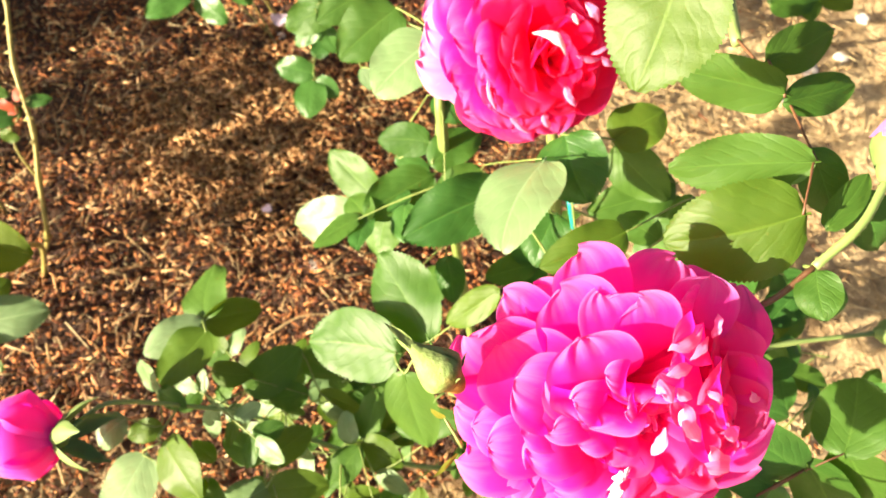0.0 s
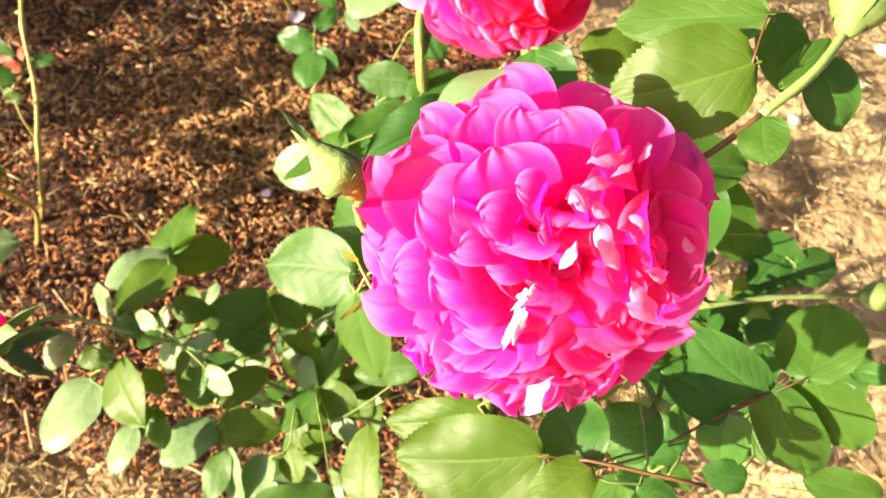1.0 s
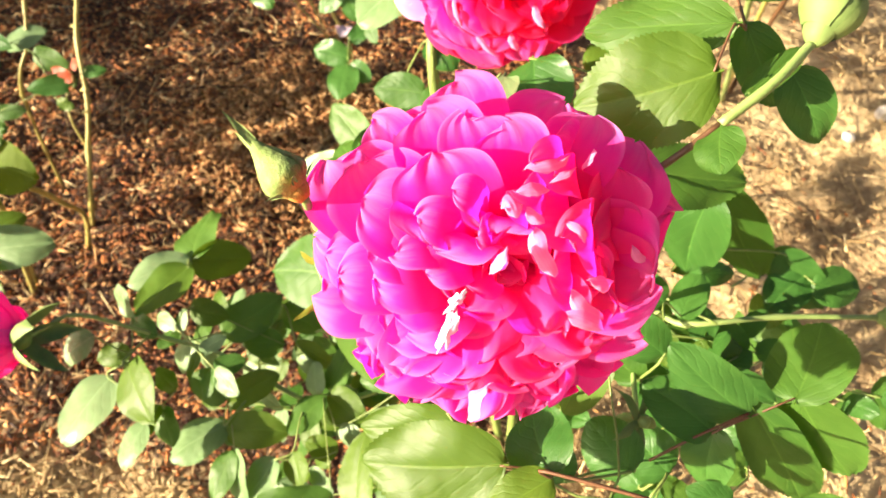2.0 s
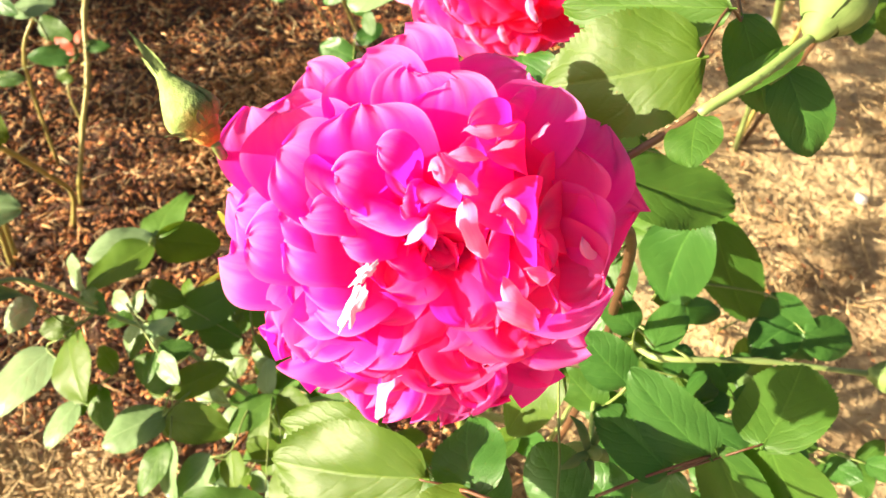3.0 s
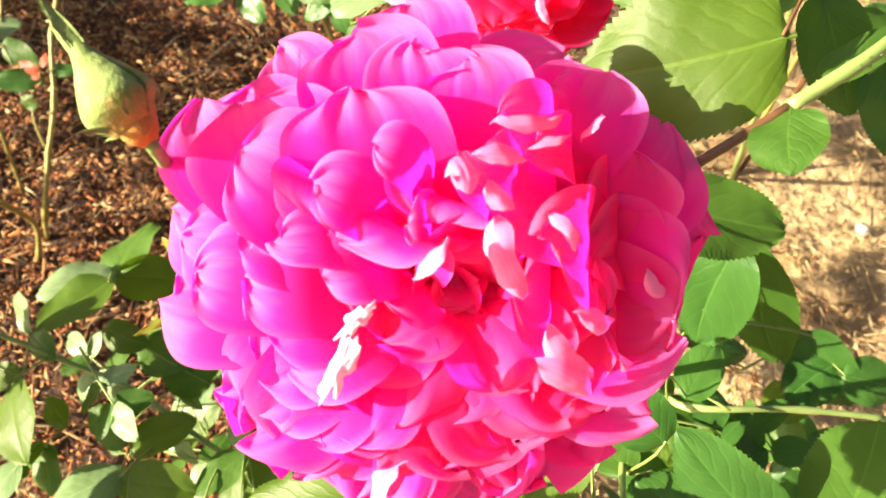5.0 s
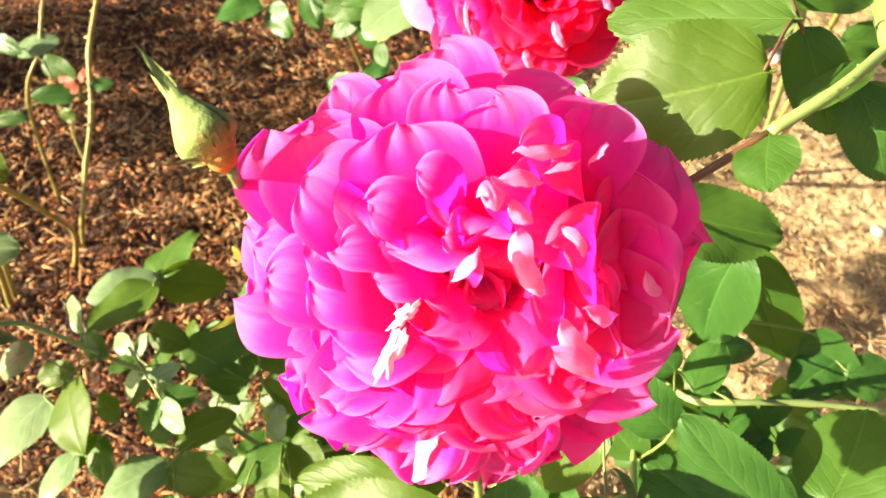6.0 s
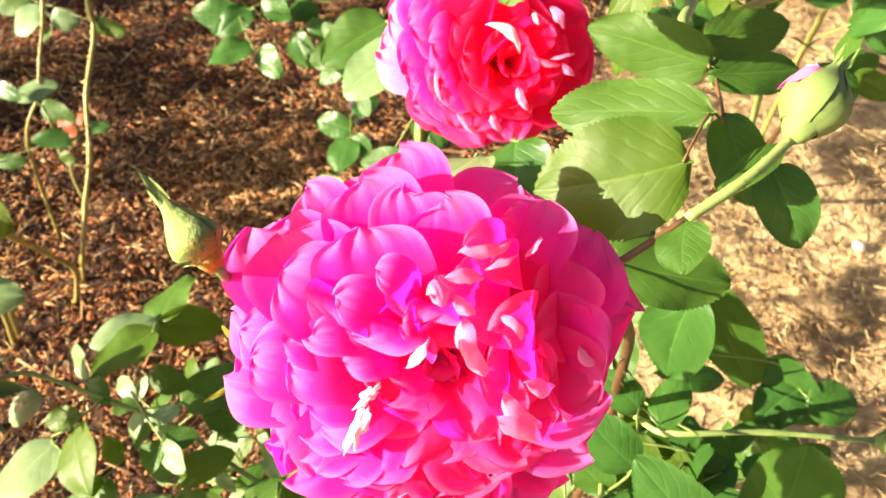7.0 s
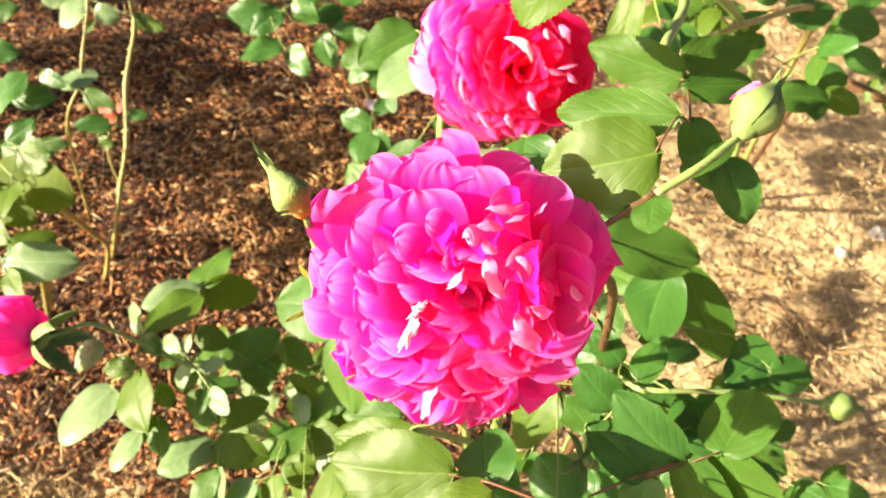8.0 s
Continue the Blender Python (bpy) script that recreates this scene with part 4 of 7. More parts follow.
    fold(body, light, (-9.0, -38.7, 2), (-5.5, -21.6, 9), 26.9, -0.05, 0.4, 70, bank=15, crease=0.25, calm=1.35, ruffle=0.16)
    fold(body, light, (-9.6, -27.0, 7), (-6.7, -12.4, 11), 27.4, -0.05, 0.4, 71, bank=-8, crease=0.13, calm=1.35, ruffle=0.16)
    fold(body, light, (-14.1, -42.1, -1), (-8.8, -25.5, 6), 27.3, -0.05, 0.2, 72, bank=9, crease=0.28, calm=1.35, ruffle=0.16)
    fold(body, deep, (-5.8, -18.2, 10), (-0.8, -5.4, 10), 27.0, 0.1, 0.3, 73, bank=16, crease=0.20, calm=1.35, ruffle=0.16)
    fold(body, deep, (-9.2, -9.8, 13), (-0.6, -1.3, 10), 22.7, 0.1, 0.4, 74, bank=11, crease=0.18, calm=1.35, ruffle=0.16)
    # heart
    fold(body, light, (-0.4, 5.5, 20), (0.8, 16.6, 24), 23.0, 0.17, 0.14, 75, crease=0, calm=0.3)
    fold(body, deep, (-3.6, 2.9, 16), (-0.7, 11.1, 20), 18.6, 0.1, 0.1, 76)
    fold(body, deep, (12.2, 2.3, 14), (8.1, 11.2, 18), 18.8, 0.1, 0.07, 77, crease=0, calm=0.4)
    fold(body, deep, (11.2, -11.7, 3), (7.5, 1.1, 4), 22.7, 0.1, 0.1, 78)
    fold(body, deep, (1.2, -10.3, 5), (1.2, -0.7, 6), 19.8, 0.1, 0.1, 79)
    fold(body, deep, (3.1, -2.9, 2), (8.7, 1.4, 8), 20.1, 0.1, 0.1, 80)
    fold(body, deep, (7.8, -20.5, 3), (6.2, -7.6, 2), 20.0, 0.2, 0.15, 81)
    fold(body, deep, (-0.8, -17.7, 6), (2.6, -5.8, 3), 19.7, 0.2, 0.3, 82)
    fold(body, deep, (15.3, -14.3, 7), (10.3, -3.6, 3), 17.0, 0.2, 0.3, 83)
    fold(body, light, (1.4, 3.5, 18), (-2.4, -5.8, 14), 11.0, 0.2, 0.07, 84, crease=0, calm=0.3)
    fold(body, light, (-5.5, 3.9, 22), (2.0, 6.1, 22), 13.1, 0.26, 0.21, 85, crease=0, calm=0.3)
    fold(body, deep, (3.8, 8.6, 20), (8.3, 2.5, 12), 21.8, 0.2, 0.07, 86)
    fold(body, deep, (-1.3, -0.9, 12), (3.2, -2.9, 5), 16.5, 0.3, 0.1, 87)
    fold(body, deep, (9.9, 1.7, 10), (9.9, -2.3, 5), 14.1, 0.3, 0.1, 88, crease=0, calm=0.4)
    fold(body, deep, (10.1, -7.8, 5), (7.3, -5.2, 2), 11.9, 0.3, 0.3, 89, crease=0, calm=0.4)
    fold(body, deep, (2.8, -3.7, 8), (5.8, -4.9, 3), 10.4, 0.3, 0.4, 90)
    fold(body, deep, (10.0, -2.9, 8), (7.9, -5.0, 3), 10.4, 0.3, 0.4, 91, crease=0, calm=0.4)
    fold(body, deep, (4.3, 0.2, 8), (6.1, -3.4, 3), 10.4, 0.3, 0.14, 92)
    fold(body, deep, (4.5, -7.3, 6), (6.5, -4.7, 2), 10.5, 0.3, 0.4, 93)
    fold(body, deep, (6.8, -1.2, 6), (5.8, -4.9, 2), 9.2, 0.3, 0.14, 94)


def loose_bloom(body, light, deep, back):
    """The petals of a looser bloom: pale backs on one side, broad tiles, and a deep heart. deep paints the shaded
    petals.
    pale outer petals seen from behind, backlight included in their colour
    """
    # pale outer petals seen from behind
    fold(body, back, (-53.4, -13.5, -14), (-26.8, -8.3, -6), 45.9, -0.2, 0.4, 201, calm=0.5, crease=0.03)
    fold(body, back, (-51.8, 6.6, -10), (-26.5, 6.0, -4), 39.4, -0.2, 0.4, 202, calm=0.5, crease=0.03)
    fold(body, back, (-43.3, -28.4, -15), (-21.8, -16.7, -6), 30.7, -0.2, 0.4, 203, calm=0.5, crease=0.03)
    # outer ring
    fold(body, light, (-38.1, 26.6, -4), (-15.6, 10.1, 8), 50.7, -0.2, 0.4, 204, calm=0.5, crease=0.03)
    fold(body, light, (-18.0, 39.9, -4), (-8.4, 13.5, 8), 53.7, -0.2, 0.4, 205, calm=0.5, crease=0.03)
    fold(body, deep, (5.8, 45.0, -4), (3.5, 11.7, 8), 53.7, -0.1, 0.4, 206, calm=0.5, crease=0.03)
    fold(body, deep, (27.8, 36.9, -4), (11.8, 7.1, 6), 53.7, -0.1, 0.4, 207, calm=0.5, crease=0.03)
    fold(body, deep, (45.3, 21.2, -6), (21.0, 5.0, 6), 51.0, 0.1, 0.3, 208, calm=0.5, crease=0.03)
    fold(body, deep, (54.9, 7.4, -8), (25.0, -0.1, 4), 54.3, 0.1, 0.3, 209, calm=0.5, crease=0.03)
    fold(body, deep, (55.6, -13.7, -8), (25.6, -8.8, 4), 54.3, 0.1, 0.3, 210, calm=0.5, crease=0.03)
    fold(body, deep, (43.5, -30.4, -8), (23.0, -14.8, 4), 48.2, 0.1, 0.3, 211, calm=0.5, crease=0.03)
    fold(body, deep, (30.1, -43.4, -8), (18.8, -21.0, 4), 42.2, 0.1, 0.4, 212, calm=0.5, crease=0.03)
    fold(body, light, (23.6, -48.9, -6), (13.5, -24.8, 8), 27.0, -0.1, 0.6, 213, calm=0.5, crease=0.03)
    fold(body, light, (11.6, -52.6, -7), (4.0, -25.7, 10), 48.1, -0.1, 0.5, 214, calm=0.5, crease=0.03)
    fold(body, deep, (-3.3, -54.0, -10), (-3.1, -25.2, 2), 45.4, -0.1, 0.4, 215, calm=0.5, crease=0.03)
    fold(body, deep, (-17.4, -51.2, -10), (-9.1, -25.7, 2), 39.4, -0.1, 0.4, 216, calm=0.5, crease=0.03)
    fold(body, light, (-28.1, -40.3, -5), (-13.1, -23.6, 6), 38.9, -0.2, 0.5, 217, calm=0.5, crease=0.03)
    fold(body, light, (-35.7, -26.8, -4), (-16.9, -12.5, 7), 44.8, -0.2, 0.5, 218, calm=0.5, crease=0.03)
    fold(body, light, (-38.6, -1.6, 0), (-15.6, 4.1, 10), 38.4, -0.2, 0.4, 219, calm=0.5, crease=0.03)
    # inner ring
    fold(body, light, (-4.2, -49.2, 0), (-4.0, -23.7, 12), 44.3, -0.15, 0.5, 220, calm=0.5, crease=0.03)
    fold(body, light, (-25.0, 20.5, 8), (-8.3, 6.2, 16), 43.5, -0.1, 0.4, 221, calm=0.5, crease=0.03)
    fold(body, deep, (-5.0, 21.8, 10), (-1.2, 0.9, 18), 43.2, 0, 0.3, 222, calm=0.5, crease=0.03)
    fold(body, deep, (19.4, 18.7, 8), (10.2, -0.3, 14), 43.5, 0.1, 0.3, 223, calm=0.5, crease=0.03)
    fold(body, deep, (36.6, 8.1, 4), (16.9, -3.6, 12), 41.0, 0.1, 0.3, 224, calm=0.5, crease=0.03)
    fold(body, deep, (41.1, -11.1, 4), (20.9, -10.1, 10), 41.0, 0.1, 0.4, 225, calm=0.5, crease=0.03)
    fold(body, light, (-25.6, -12.4, 11), (-8.9, -9.3, 17), 31.6, -0.15, 0.5, 226, calm=0.5, crease=0.03)
    fold(body, light, (-21.4, -27.4, 9), (-6.9, -18.9, 17), 31.8, -0.15, 0.5, 227, calm=0.5, crease=0.03)
    fold(body, light, (-17.7, -38.4, 7), (-3.6, -21.3, 16), 31.9, -0.15, 0.5, 228, calm=0.5, crease=0.03)
    fold(body, deep, (-4.4, -42.6, 6), (-0.9, -21.3, 17), 37.9, -0.1, 0.4, 229, calm=0.5, crease=0.03)
    fold(body, deep, (7.0, -41.2, 8), (5.1, -19.3, 16), 40.6, 0, 0.4, 230, calm=0.5, crease=0.03)
    fold(body, deep, (30.3, -35.5, 5), (18.3, -16.0, 10), 32.1, 0.1, 0.5, 231, calm=0.5, crease=0.03)
    # heart
    fold(body, deep, (-14.0, -1.6, 18), (3.4, -5.9, 19), 33.9, 0, 0.4, 232, calm=0.5, crease=0.03)
    fold(body, deep, (-8.5, -16.3, 17), (9.2, -11.8, 15), 34.0, 0.1, 0.3, 233, calm=0.5, crease=0.03)
    fold(body, deep, (-2.4, -29.4, 13), (10.0, -15.7, 13), 34.3, 0.1, 0.3, 234, calm=0.5, crease=0.03)
    fold(body, deep, (11.4, -33.1, 9), (13.6, -16.5, 11), 28.9, 0.1, 0.3, 235, calm=0.5, crease=0.03)
    fold(body, deep, (23.0, -27.1, 9), (17.3, -14.4, 8), 23.1, 0.2, 0.4, 236, calm=0.5, crease=0.03)
    fold(body, deep, (6.0, -1.5, 19), (15.7, -8.0, 12), 31.0, 0.1, 0.3, 237, calm=0.5, crease=0.03)
    fold(body, deep, (22.1, -2.1, 14), (16.3, -9.0, 10), 28.5, 0.2, 0.3, 238, calm=0.5, crease=0.03)
    fold(body, deep, (8.2, -11.5, 13), (17.6, -11.2, 6), 20.0, 0.3, 0.3, 239, calm=0.5, crease=0.03)
    fold(body, deep, (16.8, -20.6, 11), (18.0, -12.4, 5), 17.2, 0.3, 0.3, 240, calm=0.5, crease=0.03)
    fold(body, deep, (22.2, -11.7, 12), (18.8, -11.8, 5), 17.2, 0.3, 0.3, 241, calm=0.5, crease=0.03)
    fold(body, deep, (15.0, -6.7, 14), (17.9, -11.0, 5), 17.1, 0.3, 0.3, 242, calm=0.5, crease=0.03)


head = bloom(bush, facing(HEAD, AXIS, (0, 0.77, 0.63)), 0.0560, 11, "full magenta bloom with ruffled petals", 0.5, ((0.72, 8),), 0.022)
# sunlit petals in magenta, shaded ones in the redder copy
full_bloom(head, PETAL, PETAL_SHADE_RED)
# blown-out highlight, added as two white scraps
flake(head, (-0.0102, -0.0226, 0.0293), -14, 0.0118, 0.0038, (16, -8), 670)
flake(head, (-0.0092, -0.0137, 0.0320), -34, 0.0080, 0.0028, (10, -10), 696)
# sunlit patches on the petals, added as pale strips
sunlit_edge(head, (0.0883, 0.0924, 0.6751), (0.0962, 0.0865, 0.6636), 0.0046, (-0.70, -1.05, 1.07), 0.05, 0)
sunlit_edge(head, (0.0970, 0.0990, 0.6722), (0.1032, 0.0981, 0.6659), 0.0022, (-0.74, -1.08, 1.04), -0.18, 1)
sunlit_edge(head, (0.1069, 0.0923, 0.6573), (0.1142, 0.0970, 0.6528), 0.0037, (-0.80, -1.02, 1.09), 0.10, 2)
sunlit_edge(head, (0.1017, 0.0859, 0.6569), (0.1127, 0.0873, 0.6443), 0.0043, (-0.78, -0.98, 1.12), 0.06, 3)
sunlit_edge(head, (0.1023, 0.0821, 0.6516), (0.1140, 0.0862, 0.6407), 0.0047, (-0.79, -0.96, 1.13), -0.08, 5)
sunlit_edge(head, (0.1175, 0.0935, 0.6450), (0.1274, 0.0990, 0.6360), 0.0033, (-0.86, -0.99, 1.11), 0.15, 6)
sunlit_edge(head, (0.0805, 0.0946, 0.6812), (0.0849, 0.0977, 0.6802), 0.0059, (-0.63, -1.10, 1.01), 0.00, 7)
sunlit_edge(head, (0.0861, 0.0964, 0.6789), (0.0915, 0.0961, 0.6748), 0.0031, (-0.67, -1.09, 1.02), 0.10, 8)
sunlit_edge(head, (0.0836, 0.0999, 0.6819), (0.0920, 0.1052, 0.6788), 0.0032, (-0.67, -1.12, 0.99), -0.05, 9)
sunlit_edge(head, (0.0784, 0.0800, 0.6711), (0.0821, 0.0868, 0.6756), 0.0033, (-0.62, -1.03, 1.07), 0.10, 11)
sunlit_edge(head, (0.0759, 0.0609, 0.6195), (0.0808, 0.0629, 0.6393), 0.0056, (-0.62, -0.82, 1.20), 0.00, 14)
sunlit_edge(head, (0.0851, 0.1080, 0.6839), (0.0961, 0.1192, 0.6802), 0.0046, (-0.69, -1.16, 0.95), 0.08, 16)
sunlit_edge(head, (0.0911, 0.1071, 0.6802), (0.0981, 0.1165, 0.6783), 0.0020, (-0.71, -1.15, 0.97), 0.05, 17)
sunlit_edge(head, (0.0993, 0.1164, 0.6774), (0.1019, 0.1250, 0.6774), 0.0028, (-0.75, -1.16, 0.95), 0.10, 18)
sunlit_edge(head, (0.1179, 0.1065, 0.6559), (0.1249, 0.1078, 0.6484), 0.0026, (-0.86, -1.05, 1.05), 0.10, 23)
second = bloom(bush, facing((0.05, 0.32, 0.61), (0.13, -0.60, 0.79), (0, 0.77, 0.63)), 0.050, 23, "full pink-red bloom half hidden by leaves, shade in its petal colour", 1.6, ((0.72, 8), (0.45, 6)), 0.022)
# redder than the first bloom, because leaf shade is in the colours
loose_bloom(second, PETAL_CRIMSON, PETAL_SHADE_DEEP, PETAL_BACK_SUN)
# pale strips again, for the sun patches of this bloom
sunlit_edge(second, (0.0532, 0.3013, 0.6282), (0.0714, 0.2989, 0.6171), 0.0039, (-0.70, -1.05, 1.07), -0.22, 31, PETAL_PALE)
sunlit_edge(second, (0.0731, 0.3170, 0.6293), (0.0767, 0.3147, 0.6244), 0.0020, (-0.70, -1.05, 1.07), 0.05, 32, PETAL_PALE)
sunlit_edge(second, (0.0799, 0.3258, 0.6285), (0.0882, 0.3217, 0.6202), 0.0040, (-0.70, -1.05, 1.07), -0.10, 33)
sunlit_edge(second, (0.0776, 0.3045, 0.6139), (0.0914, 0.3081, 0.6093), 0.0028, (-0.70, -1.05, 1.07), 0.10, 34)
sunlit_edge(second, (0.0855, 0.3078, 0.6126), (0.0960, 0.3167, 0.6126), 0.0029, (-0.70, -1.05, 1.07), 0.05, 35)
sunlit_edge(second, (0.0914, 0.3081, 0.6093), (0.0984, 0.3081, 0.6044), 0.0032, (-0.70, -1.05, 1.07), 0.05, 36)
sunlit_edge(second, (0.0726, 0.2923, 0.6030), (0.0794, 0.2880, 0.5935), 0.0034, (-0.70, -1.05, 1.07), 0.05, 37)
sunlit_edge(second, (0.0630, 0.2823, 0.5919), (0.0682, 0.2817, 0.5830), 0.0035, (-0.70, -1.05, 1.07), 0.10, 38)
sunlit_edge(second, (0.0441, 0.2827, 0.5940), (0.0583, 0.2802, 0.5784), 0.0026, (-0.70, -1.05, 1.07), 0.08, 39)
sunlit_edge(second, (0.0323, 0.2907, 0.6071), (0.0389, 0.2808, 0.5935), 0.0017, (-0.70, -1.05, 1.07), 0.08, 40)

bud(bush, (0.023, 0.098, 0.669), (0.0065, 0.106, 0.6810), 0.0071, "pointed green rose bud with an orange foot and ragged beak", 0.50, 3, BUD_ORANGE_FOOT, True)
plump = bud(bush, (0.1657, 0.1771, 0.6824), (0.1763, 0.1997, 0.6957), 0.0093, "plump green rose bud whose pink petals begin to show", 0.30, 5, None, False, 0.88)
for k, turn in enumerate((140, 175)):                           # petals that peep out between the sepals
    ob = new("petal", petal_mesh("petal", PETAL_BACK_SUN, radians(turn), 0.0072, 0.0225 - 0.0010 * k, -40, 0.010, 0.9, 0.03, 0.1, 640 + k, foot=(0.0110, 0.012), reach=0.4))
    link(ob, plump, WORLD[plump])
bud(bush, (0.288, 0.236, 0.463), (0.313, 0.240, 0.462), 0.0082, "small pale green pointed rose bud", 0.20, 8, None, False, 0.86)

# half-open flower at the end of the arching shoot
m = facing((-0.2030, 0.1496, 0.4334), (-0.98, -0.05, -0.15), (0, 0.4, 0.9)) @ Matrix.Diagonal((1.10, 1.10, 1.10, 1))
opening = link(new("bloom", lathe("bloom", [(0.002, -0.002), (0.006, 0.001), (0.007, 0.006), (0.006, 0.009), (0.009, 0.012), (0.006, 0.016)], BUD)), bush, m)
tagged(opening, "half-open pink rose with green sepals")
# upper petals painted as sunlit, lower ones redder as in shade
for k, (turn, r0, z0, r1, z1, wide, paint) in enumerate(((72, 22, 42, 26.5, 17, 44, PETAL_SUNLIT), (6, 19.5, 40, 23, 16, 42, PETAL_SUNLIT), (-55, 18, 38, 21, 15, 42, PETAL), (152, 20, 40, 24, 16, 42, PETAL), (-130, 18, 39, 22, 15, 42, PETAL_SHADE_RED),
                                                      (40, 11, 42, 17, 21, 34, PETAL), (-30, 11, 41, 17, 21, 32, PETAL_SHADE_RED), (110, 11, 42, 17, 21, 32, PETAL), (180, 11, 41, 16, 21, 30, PETAL_SHADE_RED), (-105, 11, 41, 16, 21, 30, PETAL_SHADE_RED))):
    c, sn = math.cos(radians(turn)), math.sin(radians(turn))
    fold(opening, paint, (r0 * c, r0 * sn, z0 - 7), (r1 * c, r1 * sn, z1 - 6), wide, -0.62, 0.7, 400 + k, foot=(0.0, 0.0, 2.0), calm=0.5, ruffle=0.05)
for k in range(5):
    sepal(opening, m @ pose(0, 0, 0, 0, 0, 72 * k) @ pose(0, -0.006, 0.006, 128, 0, 0), 0.030, 0.011, 0.4, 60 + k)

# ---- other bushes ----
side_bush = plant("rose_bush", (-0.55, 0.42, 0.0), "low rose bush with yellow-green leaves")
far_bush = plant("rose_bush", (-0.53, 0.54, 0.0), "thin rose bush with bare olive canes and red new leaves")
back_bush = plant("rose_bush", (-0.28, 1.02, 0.0), "small rose bush on the mulch, leaves coloured dark as in shade")
shade_bush = plant("rose_bush", (-1.18, 0.68, 0.0), "leafy rose bush that shades the mulch beside it")
right_bush = plant("rose_bush", (0.36, 0.98, 0.0), "dense green rose bush behind the blooms")
sprig = plant("rose_seedling", (-0.22, 0.86, 0.0), "small rose sprig close to the mulch", "")
tube("cane", [(-0.55, 0.42, -0.02), (-0.47, 0.38, 0.16), (-0.40, 0.33, 0.34), (-0.35, 0.28, 0.43)], 0.0042, 0.002, CANE, side_bush, steps=6)
tube("cane", [(-0.55, 0.43, -0.02), (-0.50, 0.42, 0.2), (-0.46, 0.38, 0.42)], 0.0042, 0.002, CANE, side_bush, steps=6)
tube("cane", [(-0.324, 0.283, 0.412), (-0.362, 0.349, 0.316), (-0.423, 0.426, 0.193), (-0.467, 0.484, 0.09), (-0.51, 0.50, -0.01)], 0.0026, 0.0034, CANE, side_bush, "olive cane bent to the ground", steps=6)
tube("cane", [(-0.53, 0.545, -0.02), (-0.466, 0.500, 0.091), (-0.459, 0.534, 0.161), (-0.456, 0.567, 0.212), (-0.471, 0.613, 0.264), (-0.480, 0.670, 0.311), (-0.494, 0.694, 0.335), (-0.52, 0.76, 0.42)], 0.0030, 0.0024, CANE, far_bush, "olive cane with swollen joints", knots=0.42, thorns=18, steps=5)
tube("cane", [(-0.60, 0.60, -0.02), (-0.568, 0.592, 0.181), (-0.548, 0.618, 0.242), (-0.547, 0.643, 0.279), (-0.557, 0.691, 0.324), (-0.58, 0.76, 0.40)], 0.0024, 0.0018, CANE, far_bush, "olive cane with swollen joints", knots=0.42, thorns=14, steps=5)
tube("cane", [(-0.459, 0.534, 0.161), (-0.475, 0.55, 0.20), (-0.482, 0.585, 0.235)], 0.0016, 0.0010, CANE, far_bush, steps=5)
tube("cane", [(-0.28, 1.02, -0.02), (-0.30, 0.95, 0.15), (-0.33, 0.90, 0.28)], 0.004, 0.002, CANE, back_bush, steps=6)
tube("cane", [(0.36, 0.98, -0.02), (0.34, 0.86, 0.30), (0.30, 0.70, 0.48), (0.21, 0.493, 0.565), (0.183, 0.451, 0.573)], 0.004, 0.0022, CANE, right_bush, steps=6)
tube("cane", [(0.37, 0.99, -0.02), (0.37, 0.85, 0.30), (0.394, 0.670, 0.416), (0.342, 0.647, 0.446)], 0.004, 0.002, STEM_BROWN, right_bush, steps=6)
tube("cane", [(0.36, 0.97, -0.02), (0.25, 0.62, 0.45), (0.151, 0.385, 0.643), (0.145, 0.330, 0.648), (0.136, 0.267, 0.661)], 0.004, 0.0024, STEM_PALE, right_bush, steps=6)
tube("cane", [(-0.22, 0.86, -0.01), (-0.225, 0.85, 0.05)], 0.0018, 0.001, STEM, sprig)

for k in range(5):
    a = 1.3 * k
    tube("cane", [(-1.18 + 0.04 * math.cos(a), 0.68 + 0.04 * math.sin(a), -0.02), (-1.18 + 0.12 * math.cos(a), 0.68 + 0.12 * math.sin(a), 0.28), (-1.18 + 0.22 * math.cos(a + 0.3), 0.68 + 0.22 * math.sin(a + 0.3), 0.56)], 0.005, 0.002, CANE, shade_bush, steps=6)

# ---- leaves ----
r = rachis(bush, [(0.136, 0.268, 0.662), (0.145, 0.238, 0.667), (0.145, 0.227, 0.671), (0.145, 0.252, 0.666), (0.150, 0.199, 0.671), (0.143, 0.185, 0.681), (0.137, 0.165, 0.677)], STEM_RED)
leaflet(r, (0.1430, 0.1853, 0.6810), (0.0959, 0.1886, 0.6688), 0.0213, (-0.23, -0.65, 0.73), "green")
leaflet(r, (0.1447, 0.2273, 0.6711), (0.1013, 0.2355, 0.6735), 0.0216, (-0.15, -0.91, 0.39), "green")
leaflet(r, (0.1375, 0.1649, 0.6769), (0.0946, 0.1631, 0.6565), 0.0353, (-0.25, -0.76, 0.60), "young")
leaflet(r, (0.1504, 0.1986, 0.6710), (0.1675, 0.1872, 0.6459), 0.0175, (0.11, -0.87, 0.47), "dark")
leaflet(r, (0.1465, 0.2256, 0.6692), (0.1773, 0.2390, 0.6684), 0.0169, (0.23, -0.49, 0.84), "green")
leaflet(r, (0.1453, 0.2520, 0.6661), (0.1749, 0.2695, 0.6693), 0.0196, (0.28, -0.61, 0.74), "green")
r = rachis(bush, [(0.140, 0.148, 0.671)])
leaflet(r, (0.1399, 0.1460, 0.6717), (0.1400, 0.1286, 0.6697), 0.0148, (-0.34, -0.11, 0.93), "green")
